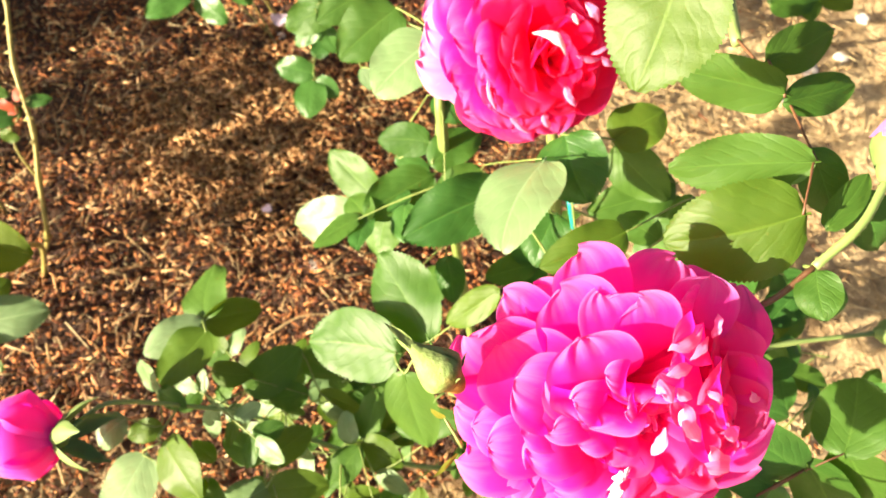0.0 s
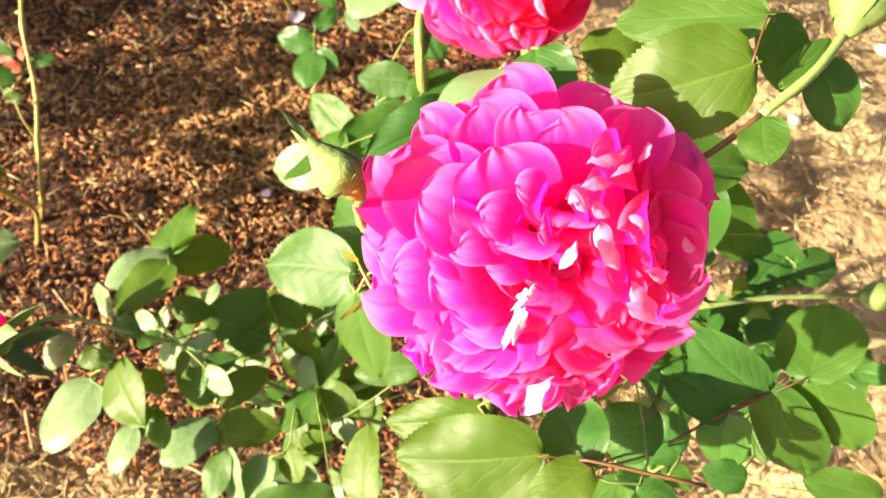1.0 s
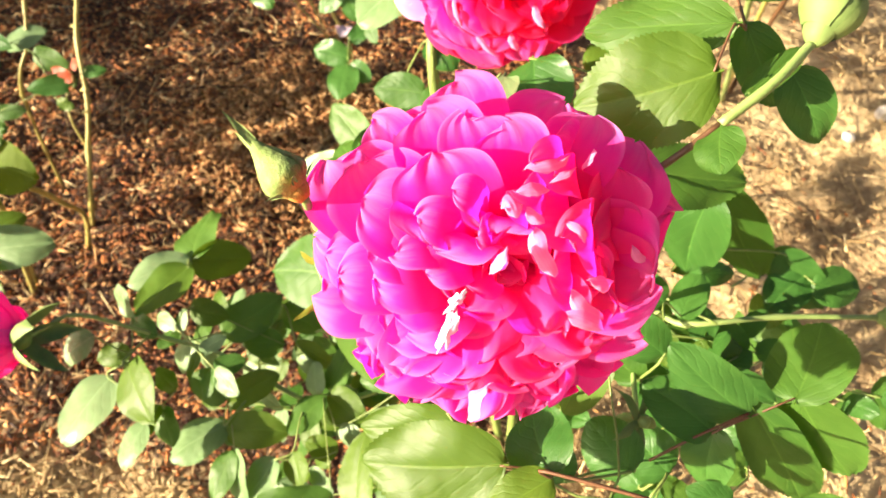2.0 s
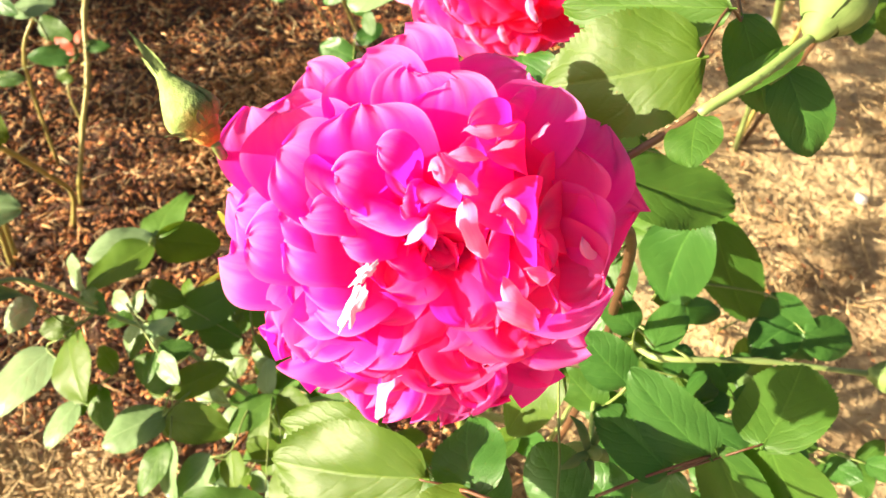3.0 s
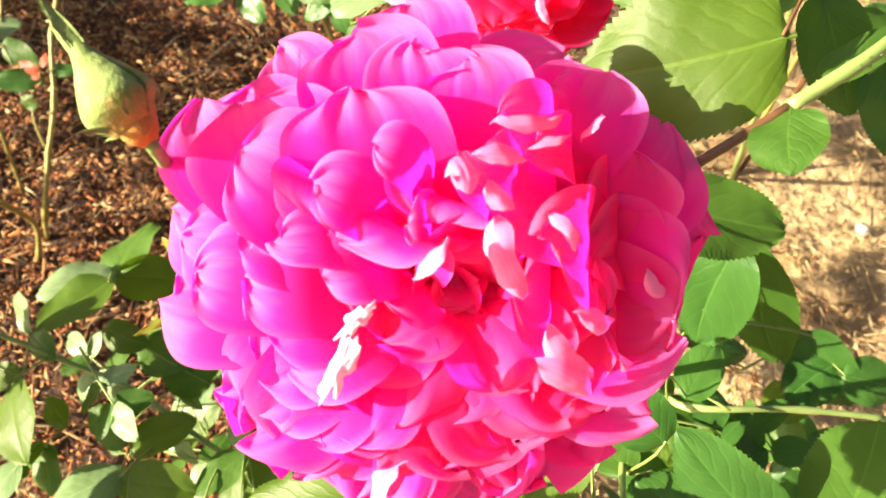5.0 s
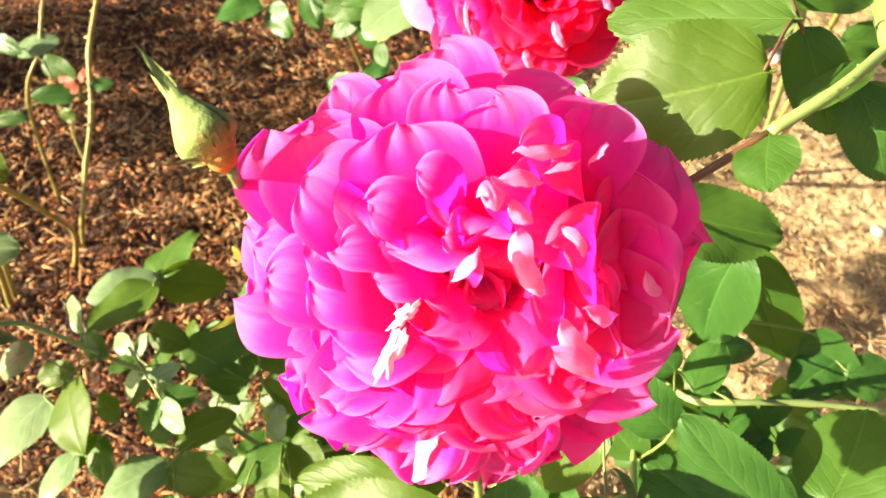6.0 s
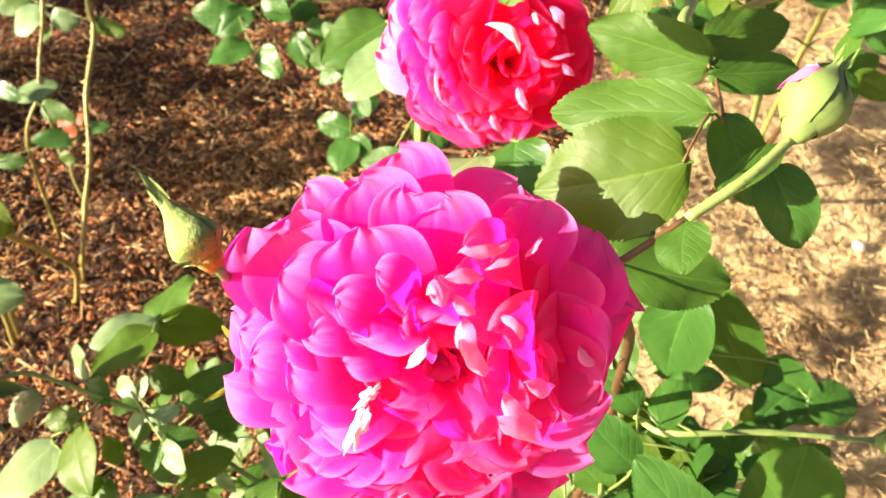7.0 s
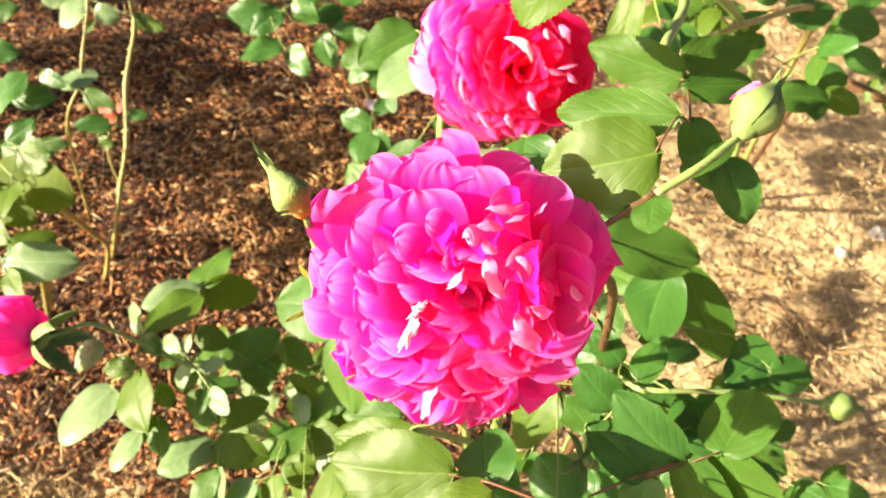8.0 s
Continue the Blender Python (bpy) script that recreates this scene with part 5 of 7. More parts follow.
r = rachis(bush, [(0.160, 0.173, 0.668), (0.166, 0.184, 0.666), (0.150, 0.167, 0.668)])
leaflet(r, (0.1658, 0.1836, 0.6661), (0.1820, 0.1723, 0.6448), 0.0179, (0.14, -0.82, 0.55), "dark")
leaflet(r, (0.1500, 0.1669, 0.6681), (0.1678, 0.1892, 0.6724), 0.0107, (-0.13, -0.09, 0.99), "green")
r = rachis(bush, [(0.137, 0.170, 0.587), (0.131, 0.218, 0.576), (0.173, 0.236, 0.544)])
leaflet(r, (0.1312, 0.2177, 0.5762), (0.1843, 0.2268, 0.5669), 0.0299, (0.24, -0.62, 0.75), "green")
leaflet(r, (0.1730, 0.2361, 0.5436), (0.1730, 0.2232, 0.4907), 0.0352, (-0.15, -0.96, 0.24), "dark")
r = rachis(bush, [(0.171, 0.230, 0.511), (0.174, 0.251, 0.461), (0.193, 0.292, 0.494), (0.195, 0.283, 0.417)])
leaflet(r, (0.1931, 0.2917, 0.4944), (0.2419, 0.2881, 0.4130), 0.0390, (0.06, -1.00, 0.08), "green")
leaflet(r, (0.1955, 0.2827, 0.4174), (0.2288, 0.2953, 0.4086), 0.0178, (0.38, -0.43, 0.82), "dark")
leaflet(r, (0.1739, 0.2512, 0.4614), (0.1940, 0.2547, 0.4605), 0.0082, (0.14, -0.64, 0.75), "young")
r = rachis(bush, [(0.189, 0.263, 0.469), (0.246, 0.287, 0.446), (0.262, 0.280, 0.436), (0.268, 0.274, 0.436)])
leaflet(r, (0.2624, 0.2799, 0.4356), (0.2424, 0.2595, 0.4211), 0.0276, (-0.00, -0.58, 0.81), "dark")
leaflet(r, (0.2456, 0.2875, 0.4459), (0.2798, 0.2699, 0.4163), 0.0289, (0.04, -0.84, 0.54), "dark")
leaflet(r, (0.2678, 0.2740, 0.4361), (0.2979, 0.2767, 0.4325), 0.0261, (0.15, -0.54, 0.83), "dark")
r = rachis(bush, [(0.151, 0.102, 0.521), (0.168, 0.111, 0.533), (0.187, 0.121, 0.541), (0.175, 0.114, 0.533), (0.177, 0.117, 0.528), (0.203, 0.127, 0.549)], STEM_RED)
leaflet(r, (0.1871, 0.1207, 0.5394), (0.1510, 0.1349, 0.5598), 0.0247, (0.13, -0.70, 0.71), "dark")
leaflet(r, (0.2034, 0.1266, 0.5487), (0.2156, 0.1635, 0.5543), 0.0359, (-0.48, 0.02, 0.88), "green")
leaflet(r, (0.1749, 0.1142, 0.5327), (0.1431, 0.1242, 0.5455), 0.0227, (0.23, -0.40, 0.89), "dark")
leaflet(r, (0.1899, 0.1221, 0.5400), (0.2275, 0.1044, 0.4861), 0.0287, (-0.03, -0.96, 0.29), "green")
leaflet(r, (0.2056, 0.1283, 0.5476), (0.2360, 0.1117, 0.5159), 0.0325, (-0.24, -0.94, 0.25), "green")
leaflet(r, (0.1766, 0.1173, 0.5284), (0.1792, 0.0999, 0.5033), 0.0223, (-0.18, -0.82, 0.55), "dark")
r = rachis(bush, [(0.157, 0.096, 0.495), (0.165, 0.110, 0.492), (0.157, 0.110, 0.468), (0.169, 0.142, 0.479), (0.206, 0.125, 0.478), (0.190, 0.096, 0.506), (0.245, 0.092, 0.514)])
leaflet(r, (0.2445, 0.0919, 0.5135), (0.2100, 0.0950, 0.5171), 0.0184, (0.01, -0.70, 0.71), "green")
leaflet(r, (0.1896, 0.0961, 0.5063), (0.1699, 0.0972, 0.5079), 0.0142, (0.05, -0.42, 0.91), "dark")
leaflet(r, (0.1654, 0.1096, 0.4923), (0.1441, 0.1239, 0.4973), 0.0248, (-0.08, -0.43, 0.90), "dark")
leaflet(r, (0.1571, 0.1102, 0.4683), (0.1376, 0.1325, 0.4729), 0.0175, (-0.23, -0.38, 0.90), "dark")
leaflet(r, (0.1686, 0.1422, 0.4788), (0.1537, 0.1548, 0.4885), 0.0188, (0.07, -0.55, 0.83), "dark")
leaflet(r, (0.2057, 0.1255, 0.4775), (0.1821, 0.1227, 0.4764), 0.0194, (0.02, -0.54, 0.84), "green")
r = rachis(bush, [(0.175, 0.167, 0.423), (0.196, 0.207, 0.438), (0.194, 0.205, 0.449), (0.184, 0.176, 0.466), (0.223, 0.218, 0.433), (0.230, 0.219, 0.433), (0.223, 0.232, 0.431)])
leaflet(r, (0.2229, 0.2182, 0.4330), (0.1999, 0.2311, 0.4432), 0.0170, (-0.02, -0.64, 0.76), "dark")
leaflet(r, (0.2297, 0.2190, 0.4333), (0.2499, 0.2242, 0.4363), 0.0147, (-0.02, -0.45, 0.89), "dark")
leaflet(r, (0.2234, 0.2320, 0.4305), (0.2355, 0.2463, 0.4405), 0.0128, (-0.18, -0.45, 0.87), "dark")
leaflet(r, (0.1943, 0.2048, 0.4491), (0.1791, 0.1822, 0.4456), 0.0183, (-0.32, 0.07, 0.95), "young")
leaflet(r, (0.1838, 0.1760, 0.4656), (0.1731, 0.1848, 0.4724), 0.0109, (-0.02, -0.63, 0.78), "dark")
r = rachis(bush, [(0.145, 0.062, 0.580), (0.105, 0.067, 0.577), (0.107, 0.067, 0.572), (0.107, 0.072, 0.566), (0.089, 0.069, 0.570)], STEM_RED)
leaflet(r, (0.0894, 0.0694, 0.5699), (0.0360, 0.0673, 0.5526), 0.0341, (-0.23, -0.57, 0.79), "young")
leaflet(r, (0.1071, 0.0715, 0.5659), (0.0966, 0.0998, 0.5620), 0.0269, (-0.33, 0.00, 0.94), "dark")
leaflet(r, (0.1069, 0.0668, 0.5723), (0.0855, 0.0523, 0.5651), 0.0182, (-0.25, -0.11, 0.96), "young")
r = rachis(bush, [(0.077, 0.096, 0.560), (0.069, 0.089, 0.555), (0.132, 0.074, 0.542), (0.125, 0.130, 0.559)])
leaflet(r, (0.0693, 0.0888, 0.5552), (0.0291, 0.0871, 0.5369), 0.0193, (-0.30, -0.63, 0.72), "young")
leaflet(r, (0.1246, 0.1298, 0.5589), (0.1108, 0.1131, 0.5259), 0.0220, (-0.38, -0.75, 0.54), "young")
leaflet(r, (0.1318, 0.0736, 0.5417), (0.1480, 0.0701, 0.5385), 0.0101, (0.11, -0.35, 0.93), "dark")
r = rachis(bush, [(0.024, 0.174, 0.519), (0.005, 0.184, 0.501), (-0.002, 0.180, 0.487), (-0.008, 0.194, 0.484), (0.011, 0.205, 0.479), (0.045, 0.207, 0.539)])
leaflet(r, (-0.0076, 0.1937, 0.4835), (-0.0646, 0.2116, 0.4533), 0.0436, (-0.52, -0.51, 0.69), "green")
leaflet(r, (0.0107, 0.2052, 0.4791), (-0.0249, 0.2596, 0.4842), 0.0409, (-0.31, -0.29, 0.90), "green")
leaflet(r, (-0.0022, 0.1798, 0.4865), (0.0135, 0.1517, 0.4449), 0.0306, (-0.02, -0.83, 0.55), "green")
leaflet(r, (0.0448, 0.2066, 0.5394), (0.0191, 0.1995, 0.5111), 0.0166, (-0.49, -0.63, 0.60), "young")
r = rachis(bush, [(0.026, 0.094, 0.626), (0.019, 0.103, 0.630)])
leaflet(r, (0.0244, 0.0914, 0.6261), (0.0167, 0.0835, 0.6240), 0.0018, (0.32, -0.52, 0.79), "gold")
leaflet(r, (0.0194, 0.1026, 0.6298), (0.0142, 0.1042, 0.6332), 0.0028, (-0.05, -0.93, 0.36), "gold")
r = rachis(bush, [(0.010, 0.304, 0.424), (-0.025, 0.336, 0.432), (-0.035, 0.342, 0.424), (-0.053, 0.341, 0.412), (0.005, 0.336, 0.468)])
leaflet(r, (-0.0526, 0.3409, 0.4115), (-0.1042, 0.3414, 0.3880), 0.0351, (-0.31, -0.67, 0.67), "pale")
leaflet(r, (-0.0352, 0.3424, 0.4243), (-0.0747, 0.3752, 0.4393), 0.0309, (-0.17, -0.57, 0.80), "green")
leaflet(r, (0.0050, 0.3362, 0.4680), (-0.0391, 0.3052, 0.4599), 0.0337, (0.11, -0.40, 0.91), "green")
leaflet(r, (-0.0251, 0.3349, 0.4314), (-0.0319, 0.3032, 0.4112), 0.0362, (-0.29, -0.47, 0.83), "green")
r = rachis(bush, [(0.084, 0.243, 0.503), (0.052, 0.278, 0.526), (0.050, 0.281, 0.528), (0.082, 0.277, 0.513), (0.037, 0.322, 0.495), (0.062, 0.256, 0.589)])
leaflet(r, (0.0500, 0.2810, 0.5277), (-0.0073, 0.2492, 0.5191), 0.0364, (0.23, -0.61, 0.75), "dark")
leaflet(r, (0.0624, 0.2559, 0.5888), (0.0399, 0.2061, 0.5866), 0.0455, (-0.38, 0.13, 0.92), "pale")
leaflet(r, (0.0821, 0.2767, 0.5131), (0.0705, 0.2498, 0.4959), 0.0293, (0.04, -0.55, 0.83), "dark")
leaflet(r, (0.0366, 0.3223, 0.4947), (0.0075, 0.3059, 0.4842), 0.0193, (-0.02, -0.52, 0.85), "green")
r = rachis(bush, [(0.093, 0.260, 0.514), (0.079, 0.285, 0.566), (0.076, 0.280, 0.581), (0.105, 0.289, 0.569), (0.110, 0.299, 0.551), (0.149, 0.290, 0.533)])
leaflet(r, (0.0760, 0.2804, 0.5808), (0.0891, 0.2479, 0.5659), 0.0381, (-0.06, -0.44, 0.90), "dark")
leaflet(r, (0.1102, 0.2988, 0.5511), (0.1424, 0.2747, 0.5357), 0.0300, (-0.36, -0.80, 0.49), "green")
leaflet(r, (0.1490, 0.2896, 0.5334), (0.0994, 0.2732, 0.5228), 0.0267, (-0.00, -0.54, 0.84), "green")
leaflet(r, (0.1053, 0.2895, 0.5688), (0.1320, 0.3057, 0.5792), 0.0300, (-0.21, -0.26, 0.94), "young")
r = rachis(bush, [(0.107, 0.229, 0.530), (0.128, 0.233, 0.557), (0.151, 0.265, 0.553), (0.102, 0.216, 0.587)])
leaflet(r, (0.1017, 0.2160, 0.5871), (0.0618, 0.1974, 0.5810), 0.0225, (0.06, -0.43, 0.90), "young")
leaflet(r, (0.1279, 0.2334, 0.5567), (0.1054, 0.2422, 0.5623), 0.0179, (-0.11, -0.71, 0.69), "green")
leaflet(r, (0.1513, 0.2649, 0.5532), (0.1365, 0.2550, 0.5468), 0.0114, (-0.17, -0.34, 0.93), "green")
r = rachis(bush, [(0.006, 0.366, 0.499), (0.006, 0.346, 0.474), (0.005, 0.337, 0.480), (0.002, 0.355, 0.480), (-0.022, 0.358, 0.458), (0.006, 0.363, 0.521), (0.018, 0.273, 0.463)])
leaflet(r, (0.0017, 0.3552, 0.4801), (-0.0347, 0.3580, 0.4759), 0.0240, (-0.13, -0.74, 0.66), "green")
leaflet(r, (0.0040, 0.3365, 0.4800), (0.0369, 0.3595, 0.4889), 0.0270, (0.06, -0.43, 0.90), "green")
leaflet(r, (0.0180, 0.2732, 0.4633), (0.0242, 0.2481, 0.4472), 0.0190, (0.10, -0.52, 0.85), "dark")
leaflet(r, (0.0060, 0.3627, 0.5206), (0.0237, 0.3478, 0.5110), 0.0242, (0.04, -0.51, 0.86), "dark")
leaflet(r, (-0.0224, 0.3575, 0.4578), (0.0024, 0.3519, 0.4543), 0.0128, (-0.01, -0.56, 0.83), "dark")
r = rachis(bush, [(0.003, 0.364, 0.569), (-0.015, 0.377, 0.565), (-0.022, 0.384, 0.570), (0.002, 0.353, 0.574), (-0.051, 0.411, 0.492), (-0.054, 0.455, 0.520)])
leaflet(r, (-0.0218, 0.3838, 0.5696), (-0.0552, 0.3562, 0.5519), 0.0373, (0.04, -0.58, 0.82), "green")
leaflet(r, (0.0017, 0.3530, 0.5737), (-0.0312, 0.3256, 0.5561), 0.0424, (-0.21, -0.34, 0.92), "pale")
leaflet(r, (-0.0537, 0.4551, 0.5202), (-0.0848, 0.4364, 0.5082), 0.0233, (0.08, -0.63, 0.77), "green")
leaflet(r, (-0.0505, 0.4108, 0.4919), (-0.0415, 0.3976, 0.4834), 0.0112, (-0.22, -0.63, 0.74), "green")
r = rachis(bush, [(-0.072, 0.506, 0.494), (-0.084, 0.499, 0.465), (-0.079, 0.497, 0.476), (-0.095, 0.487, 0.481), (-0.095, 0.497, 0.452)])
leaflet(r, (-0.0787, 0.4973, 0.4759), (-0.1223, 0.4859, 0.4567), 0.0296, (-0.08, -0.77, 0.63), "green")
leaflet(r, (-0.0946, 0.4970, 0.4520), (-0.1188, 0.4897, 0.4354), 0.0177, (-0.09, -0.85, 0.51), "dark")
leaflet(r, (-0.0921, 0.4952, 0.4508), (-0.0808, 0.4857, 0.4329), 0.0172, (0.39, -0.69, 0.61), "dark")
leaflet(r, (-0.0947, 0.4865, 0.4809), (-0.1131, 0.4968, 0.4874), 0.0136, (-0.20, -0.76, 0.62), "green")
r = rachis(bush, [(0.121, 0.248, 0.701), (0.117, 0.293, 0.675)])
leaflet(r, (0.1167, 0.2929, 0.6749), (0.1146, 0.2736, 0.6304), 0.0178, (-0.26, -0.88, 0.40), "young")
r = rachis(bush, [(0.098, 0.236, 0.725), (0.087, 0.224, 0.735)])
leaflet(r, (0.0869, 0.2244, 0.7349), (0.0764, 0.1948, 0.7005), 0.0409, (-0.45, -0.60, 0.66), "young")
r = rachis(sprig, [(-0.220, 0.860, 0.002), (-0.131, 0.601, 0.317), (-0.130, 0.585, 0.307), (-0.127, 0.582, 0.304), (-0.131, 0.580, 0.303)])
leaflet(r, (-0.1298, 0.5855, 0.3067), (-0.1708, 0.5904, 0.3098), 0.0274, (-0.03, -0.72, 0.70), "dark")
leaflet(r, (-0.1265, 0.5817, 0.3043), (-0.1031, 0.5669, 0.2949), 0.0205, (-0.03, -0.58, 0.82), "dark")
leaflet(r, (-0.1312, 0.5804, 0.3035), (-0.1317, 0.5413, 0.2903), 0.0342, (0.35, -0.30, 0.88), "dark")
leaflet(r, (-0.1309, 0.6013, 0.3168), (-0.1117, 0.6222, 0.3302), 0.0189, (0.30, -0.70, 0.65), "dark")
r = rachis(bush, [(-0.174, 0.198, 0.385), (-0.148, 0.233, 0.384), (-0.149, 0.244, 0.392), (-0.156, 0.256, 0.383), (-0.157, 0.260, 0.379)])
leaflet(r, (-0.1572, 0.2599, 0.3791), (-0.1607, 0.3091, 0.3778), 0.0396, (-0.11, 0.02, 0.99), "green")
leaflet(r, (-0.1557, 0.2584, 0.3779), (-0.1197, 0.2789, 0.3605), 0.0346, (0.57, -0.77, 0.27), "young")
leaflet(r, (-0.1559, 0.2564, 0.3827), (-0.1929, 0.2287, 0.3825), 0.0275, (0.18, -0.24, 0.95), "pale")
leaflet(r, (-0.1488, 0.2444, 0.3922), (-0.1729, 0.2037, 0.3883), 0.0407, (-0.10, -0.03, 0.99), "young")
r = rachis(bush, [(-0.166, 0.195, 0.388), (-0.172, 0.198, 0.390), (-0.167, 0.177, 0.381), (-0.183, 0.173, 0.403)])
leaflet(r, (-0.1728, 0.1977, 0.3902), (-0.1824, 0.2123, 0.4073), 0.0168, (-0.18, -0.80, 0.58), "pale")
leaflet(r, (-0.1717, 0.1979, 0.3902), (-0.1511, 0.1872, 0.3879), 0.0157, (-0.11, -0.41, 0.90), "green")
leaflet(r, (-0.1666, 0.1769, 0.3811), (-0.1893, 0.1692, 0.3763), 0.0161, (0.00, -0.53, 0.85), "young")
leaflet(r, (-0.1834, 0.1726, 0.4033), (-0.2011, 0.1572, 0.3928), 0.0237, (-0.20, -0.39, 0.90), "pale")
r = rachis(bush, [(-0.127, 0.196, 0.369), (-0.127, 0.202, 0.361), (-0.121, 0.215, 0.358), (-0.139, 0.198, 0.370), (-0.143, 0.221, 0.375), (-0.077, 0.217, 0.351)])
leaflet(r, (-0.1433, 0.2212, 0.3752), (-0.1150, 0.2194, 0.3728), 0.0196, (0.03, -0.60, 0.80), "young")
leaflet(r, (-0.1213, 0.2154, 0.3578), (-0.0852, 0.2469, 0.3668), 0.0319, (0.11, -0.39, 0.92), "green")
leaflet(r, (-0.0770, 0.2173, 0.3512), (-0.1049, 0.2109, 0.3538), 0.0215, (0.21, -0.58, 0.79), "green")
leaflet(r, (-0.1386, 0.1977, 0.3703), (-0.1396, 0.1782, 0.3562), 0.0176, (-0.25, -0.56, 0.79), "pale")
leaflet(r, (-0.1266, 0.2024, 0.3609), (-0.1218, 0.1864, 0.3491), 0.0213, (-0.25, -0.62, 0.74), "pale")
r = rachis(bush, [(-0.156, 0.191, 0.385), (-0.165, 0.168, 0.387), (-0.159, 0.162, 0.394), (-0.174, 0.157, 0.380), (-0.131, 0.143, 0.380), (-0.130, 0.142, 0.385), (-0.136, 0.129, 0.382), (-0.127, 0.157, 0.377)])
leaflet(r, (-0.1738, 0.1575, 0.3796), (-0.1917, 0.1127, 0.3725), 0.0428, (-0.10, -0.12, 0.99), "pale")
leaflet(r, (-0.1586, 0.1617, 0.3944), (-0.1299, 0.1264, 0.3924), 0.0369, (-0.36, -0.34, 0.87), "young")
leaflet(r, (-0.1359, 0.1295, 0.3825), (-0.1436, 0.1022, 0.3753), 0.0222, (-0.15, -0.21, 0.97), "pale")
leaflet(r, (-0.1307, 0.1427, 0.3796), (-0.1203, 0.1232, 0.3650), 0.0202, (0.10, -0.56, 0.82), "green")
leaflet(r, (-0.1271, 0.1571, 0.3775), (-0.1430, 0.1661, 0.3846), 0.0182, (-0.06, -0.68, 0.73), "young")
leaflet(r, (-0.1300, 0.1421, 0.3853), (-0.1313, 0.1244, 0.3786), 0.0107, (-0.22, -0.33, 0.92), "young")
r = rachis(bush, [(-0.082, 0.179, 0.355), (-0.089, 0.155, 0.362), (-0.095, 0.147, 0.357), (-0.098, 0.164, 0.356), (-0.082, 0.132, 0.358)])
leaflet(r, (-0.0952, 0.1472, 0.3567), (-0.1264, 0.1216, 0.3516), 0.0303, (-0.10, -0.08, 0.99), "pale")
leaflet(r, (-0.0930, 0.1451, 0.3551), (-0.0517, 0.1499, 0.3570), 0.0250, (0.01, -0.44, 0.90), "young")
leaflet(r, (-0.0838, 0.1313, 0.3570), (-0.0874, 0.0997, 0.3466), 0.0203, (-0.00, -0.31, 0.95), "green")
leaflet(r, (-0.0825, 0.1320, 0.3575), (-0.0692, 0.1019, 0.3475), 0.0220, (-0.41, -0.45, 0.79), "pale")
leaflet(r, (-0.0982, 0.1638, 0.3565), (-0.0680, 0.1865, 0.3656), 0.0244, (-0.13, -0.22, 0.97), "young")
leaflet(r, (-0.1005, 0.1660, 0.3581), (-0.1279, 0.1744, 0.3653), 0.0244, (0.06, -0.54, 0.84), "green")
r = rachis(bush, [(-0.047, 0.177, 0.352), (-0.045, 0.157, 0.362), (-0.044, 0.137, 0.359), (-0.054, 0.131, 0.356), (-0.018, 0.145, 0.352), (-0.034, 0.176, 0.363), (-0.008, 0.107, 0.367)])
leaflet(r, (-0.0539, 0.1310, 0.3557), (-0.0681, 0.1065, 0.3446), 0.0242, (-0.22, -0.29, 0.93), "pale")
leaflet(r, (-0.0438, 0.1366, 0.3593), (-0.0344, 0.1177, 0.3515), 0.0234, (-0.35, -0.50, 0.79), "young")
leaflet(r, (-0.0080, 0.1070, 0.3674), (-0.0524, 0.0980, 0.3749), 0.0225, (0.25, -0.54, 0.81), "green")
leaflet(r, (-0.0175, 0.1450, 0.3520), (-0.0394, 0.1469, 0.3543), 0.0184, (0.02, -0.65, 0.76), "young")
leaflet(r, (-0.0337, 0.1760, 0.3628), (-0.0517, 0.1493, 0.3565), 0.0229, (-0.13, -0.14, 0.98), "green")
r = rachis(bush, [(-0.020, 0.177, 0.338), (-0.026, 0.183, 0.355), (-0.032, 0.185, 0.357), (-0.034, 0.182, 0.355), (-0.041, 0.181, 0.354), (-0.021, 0.164, 0.348), (0.032, 0.188, 0.394)])
leaflet(r, (-0.0338, 0.1819, 0.3547), (-0.0048, 0.1650, 0.3537), 0.0276, (-0.26, -0.49, 0.83), "young")
leaflet(r, (-0.0414, 0.1810, 0.3544), (-0.0493, 0.2009, 0.3629), 0.0187, (-0.29, -0.47, 0.83), "pale")
leaflet(r, (-0.0316, 0.1853, 0.3571), (-0.0247, 0.2220, 0.3650), 0.0243, (-0.23, -0.16, 0.96), "green")
leaflet(r, (-0.0210, 0.1642, 0.3476), (0.0004, 0.1509, 0.3433), 0.0164, (-0.20, -0.57, 0.79), "pale")
leaflet(r, (0.0322, 0.1882, 0.3938), (-0.0097, 0.1843, 0.3803), 0.0211, (-0.24, -0.44, 0.87), "green")
r = rachis(bush, [(0.014, 0.090, 0.410), (0.013, 0.095, 0.401)])
leaflet(r, (0.0128, 0.0955, 0.4015), (0.0079, 0.1354, 0.4183), 0.0271, (-0.30, -0.40, 0.87), "young")
r = rachis(bush, [(-0.094, 0.236, 0.347), (-0.085, 0.247, 0.355), (-0.069, 0.221, 0.347), (-0.051, 0.206, 0.336), (-0.086, 0.185, 0.334), (-0.097, 0.214, 0.344), (-0.117, 0.171, 0.326), (-0.008, 0.194, 0.338)])
leaflet(r, (-0.0854, 0.2473, 0.3548), (-0.0570, 0.2374, 0.3403), 0.0243, (0.12, -0.69, 0.71), "green")
leaflet(r, (-0.0694, 0.2207, 0.3472), (-0.0385, 0.2111, 0.3390), 0.0181, (-0.04, -0.72, 0.69), "young")
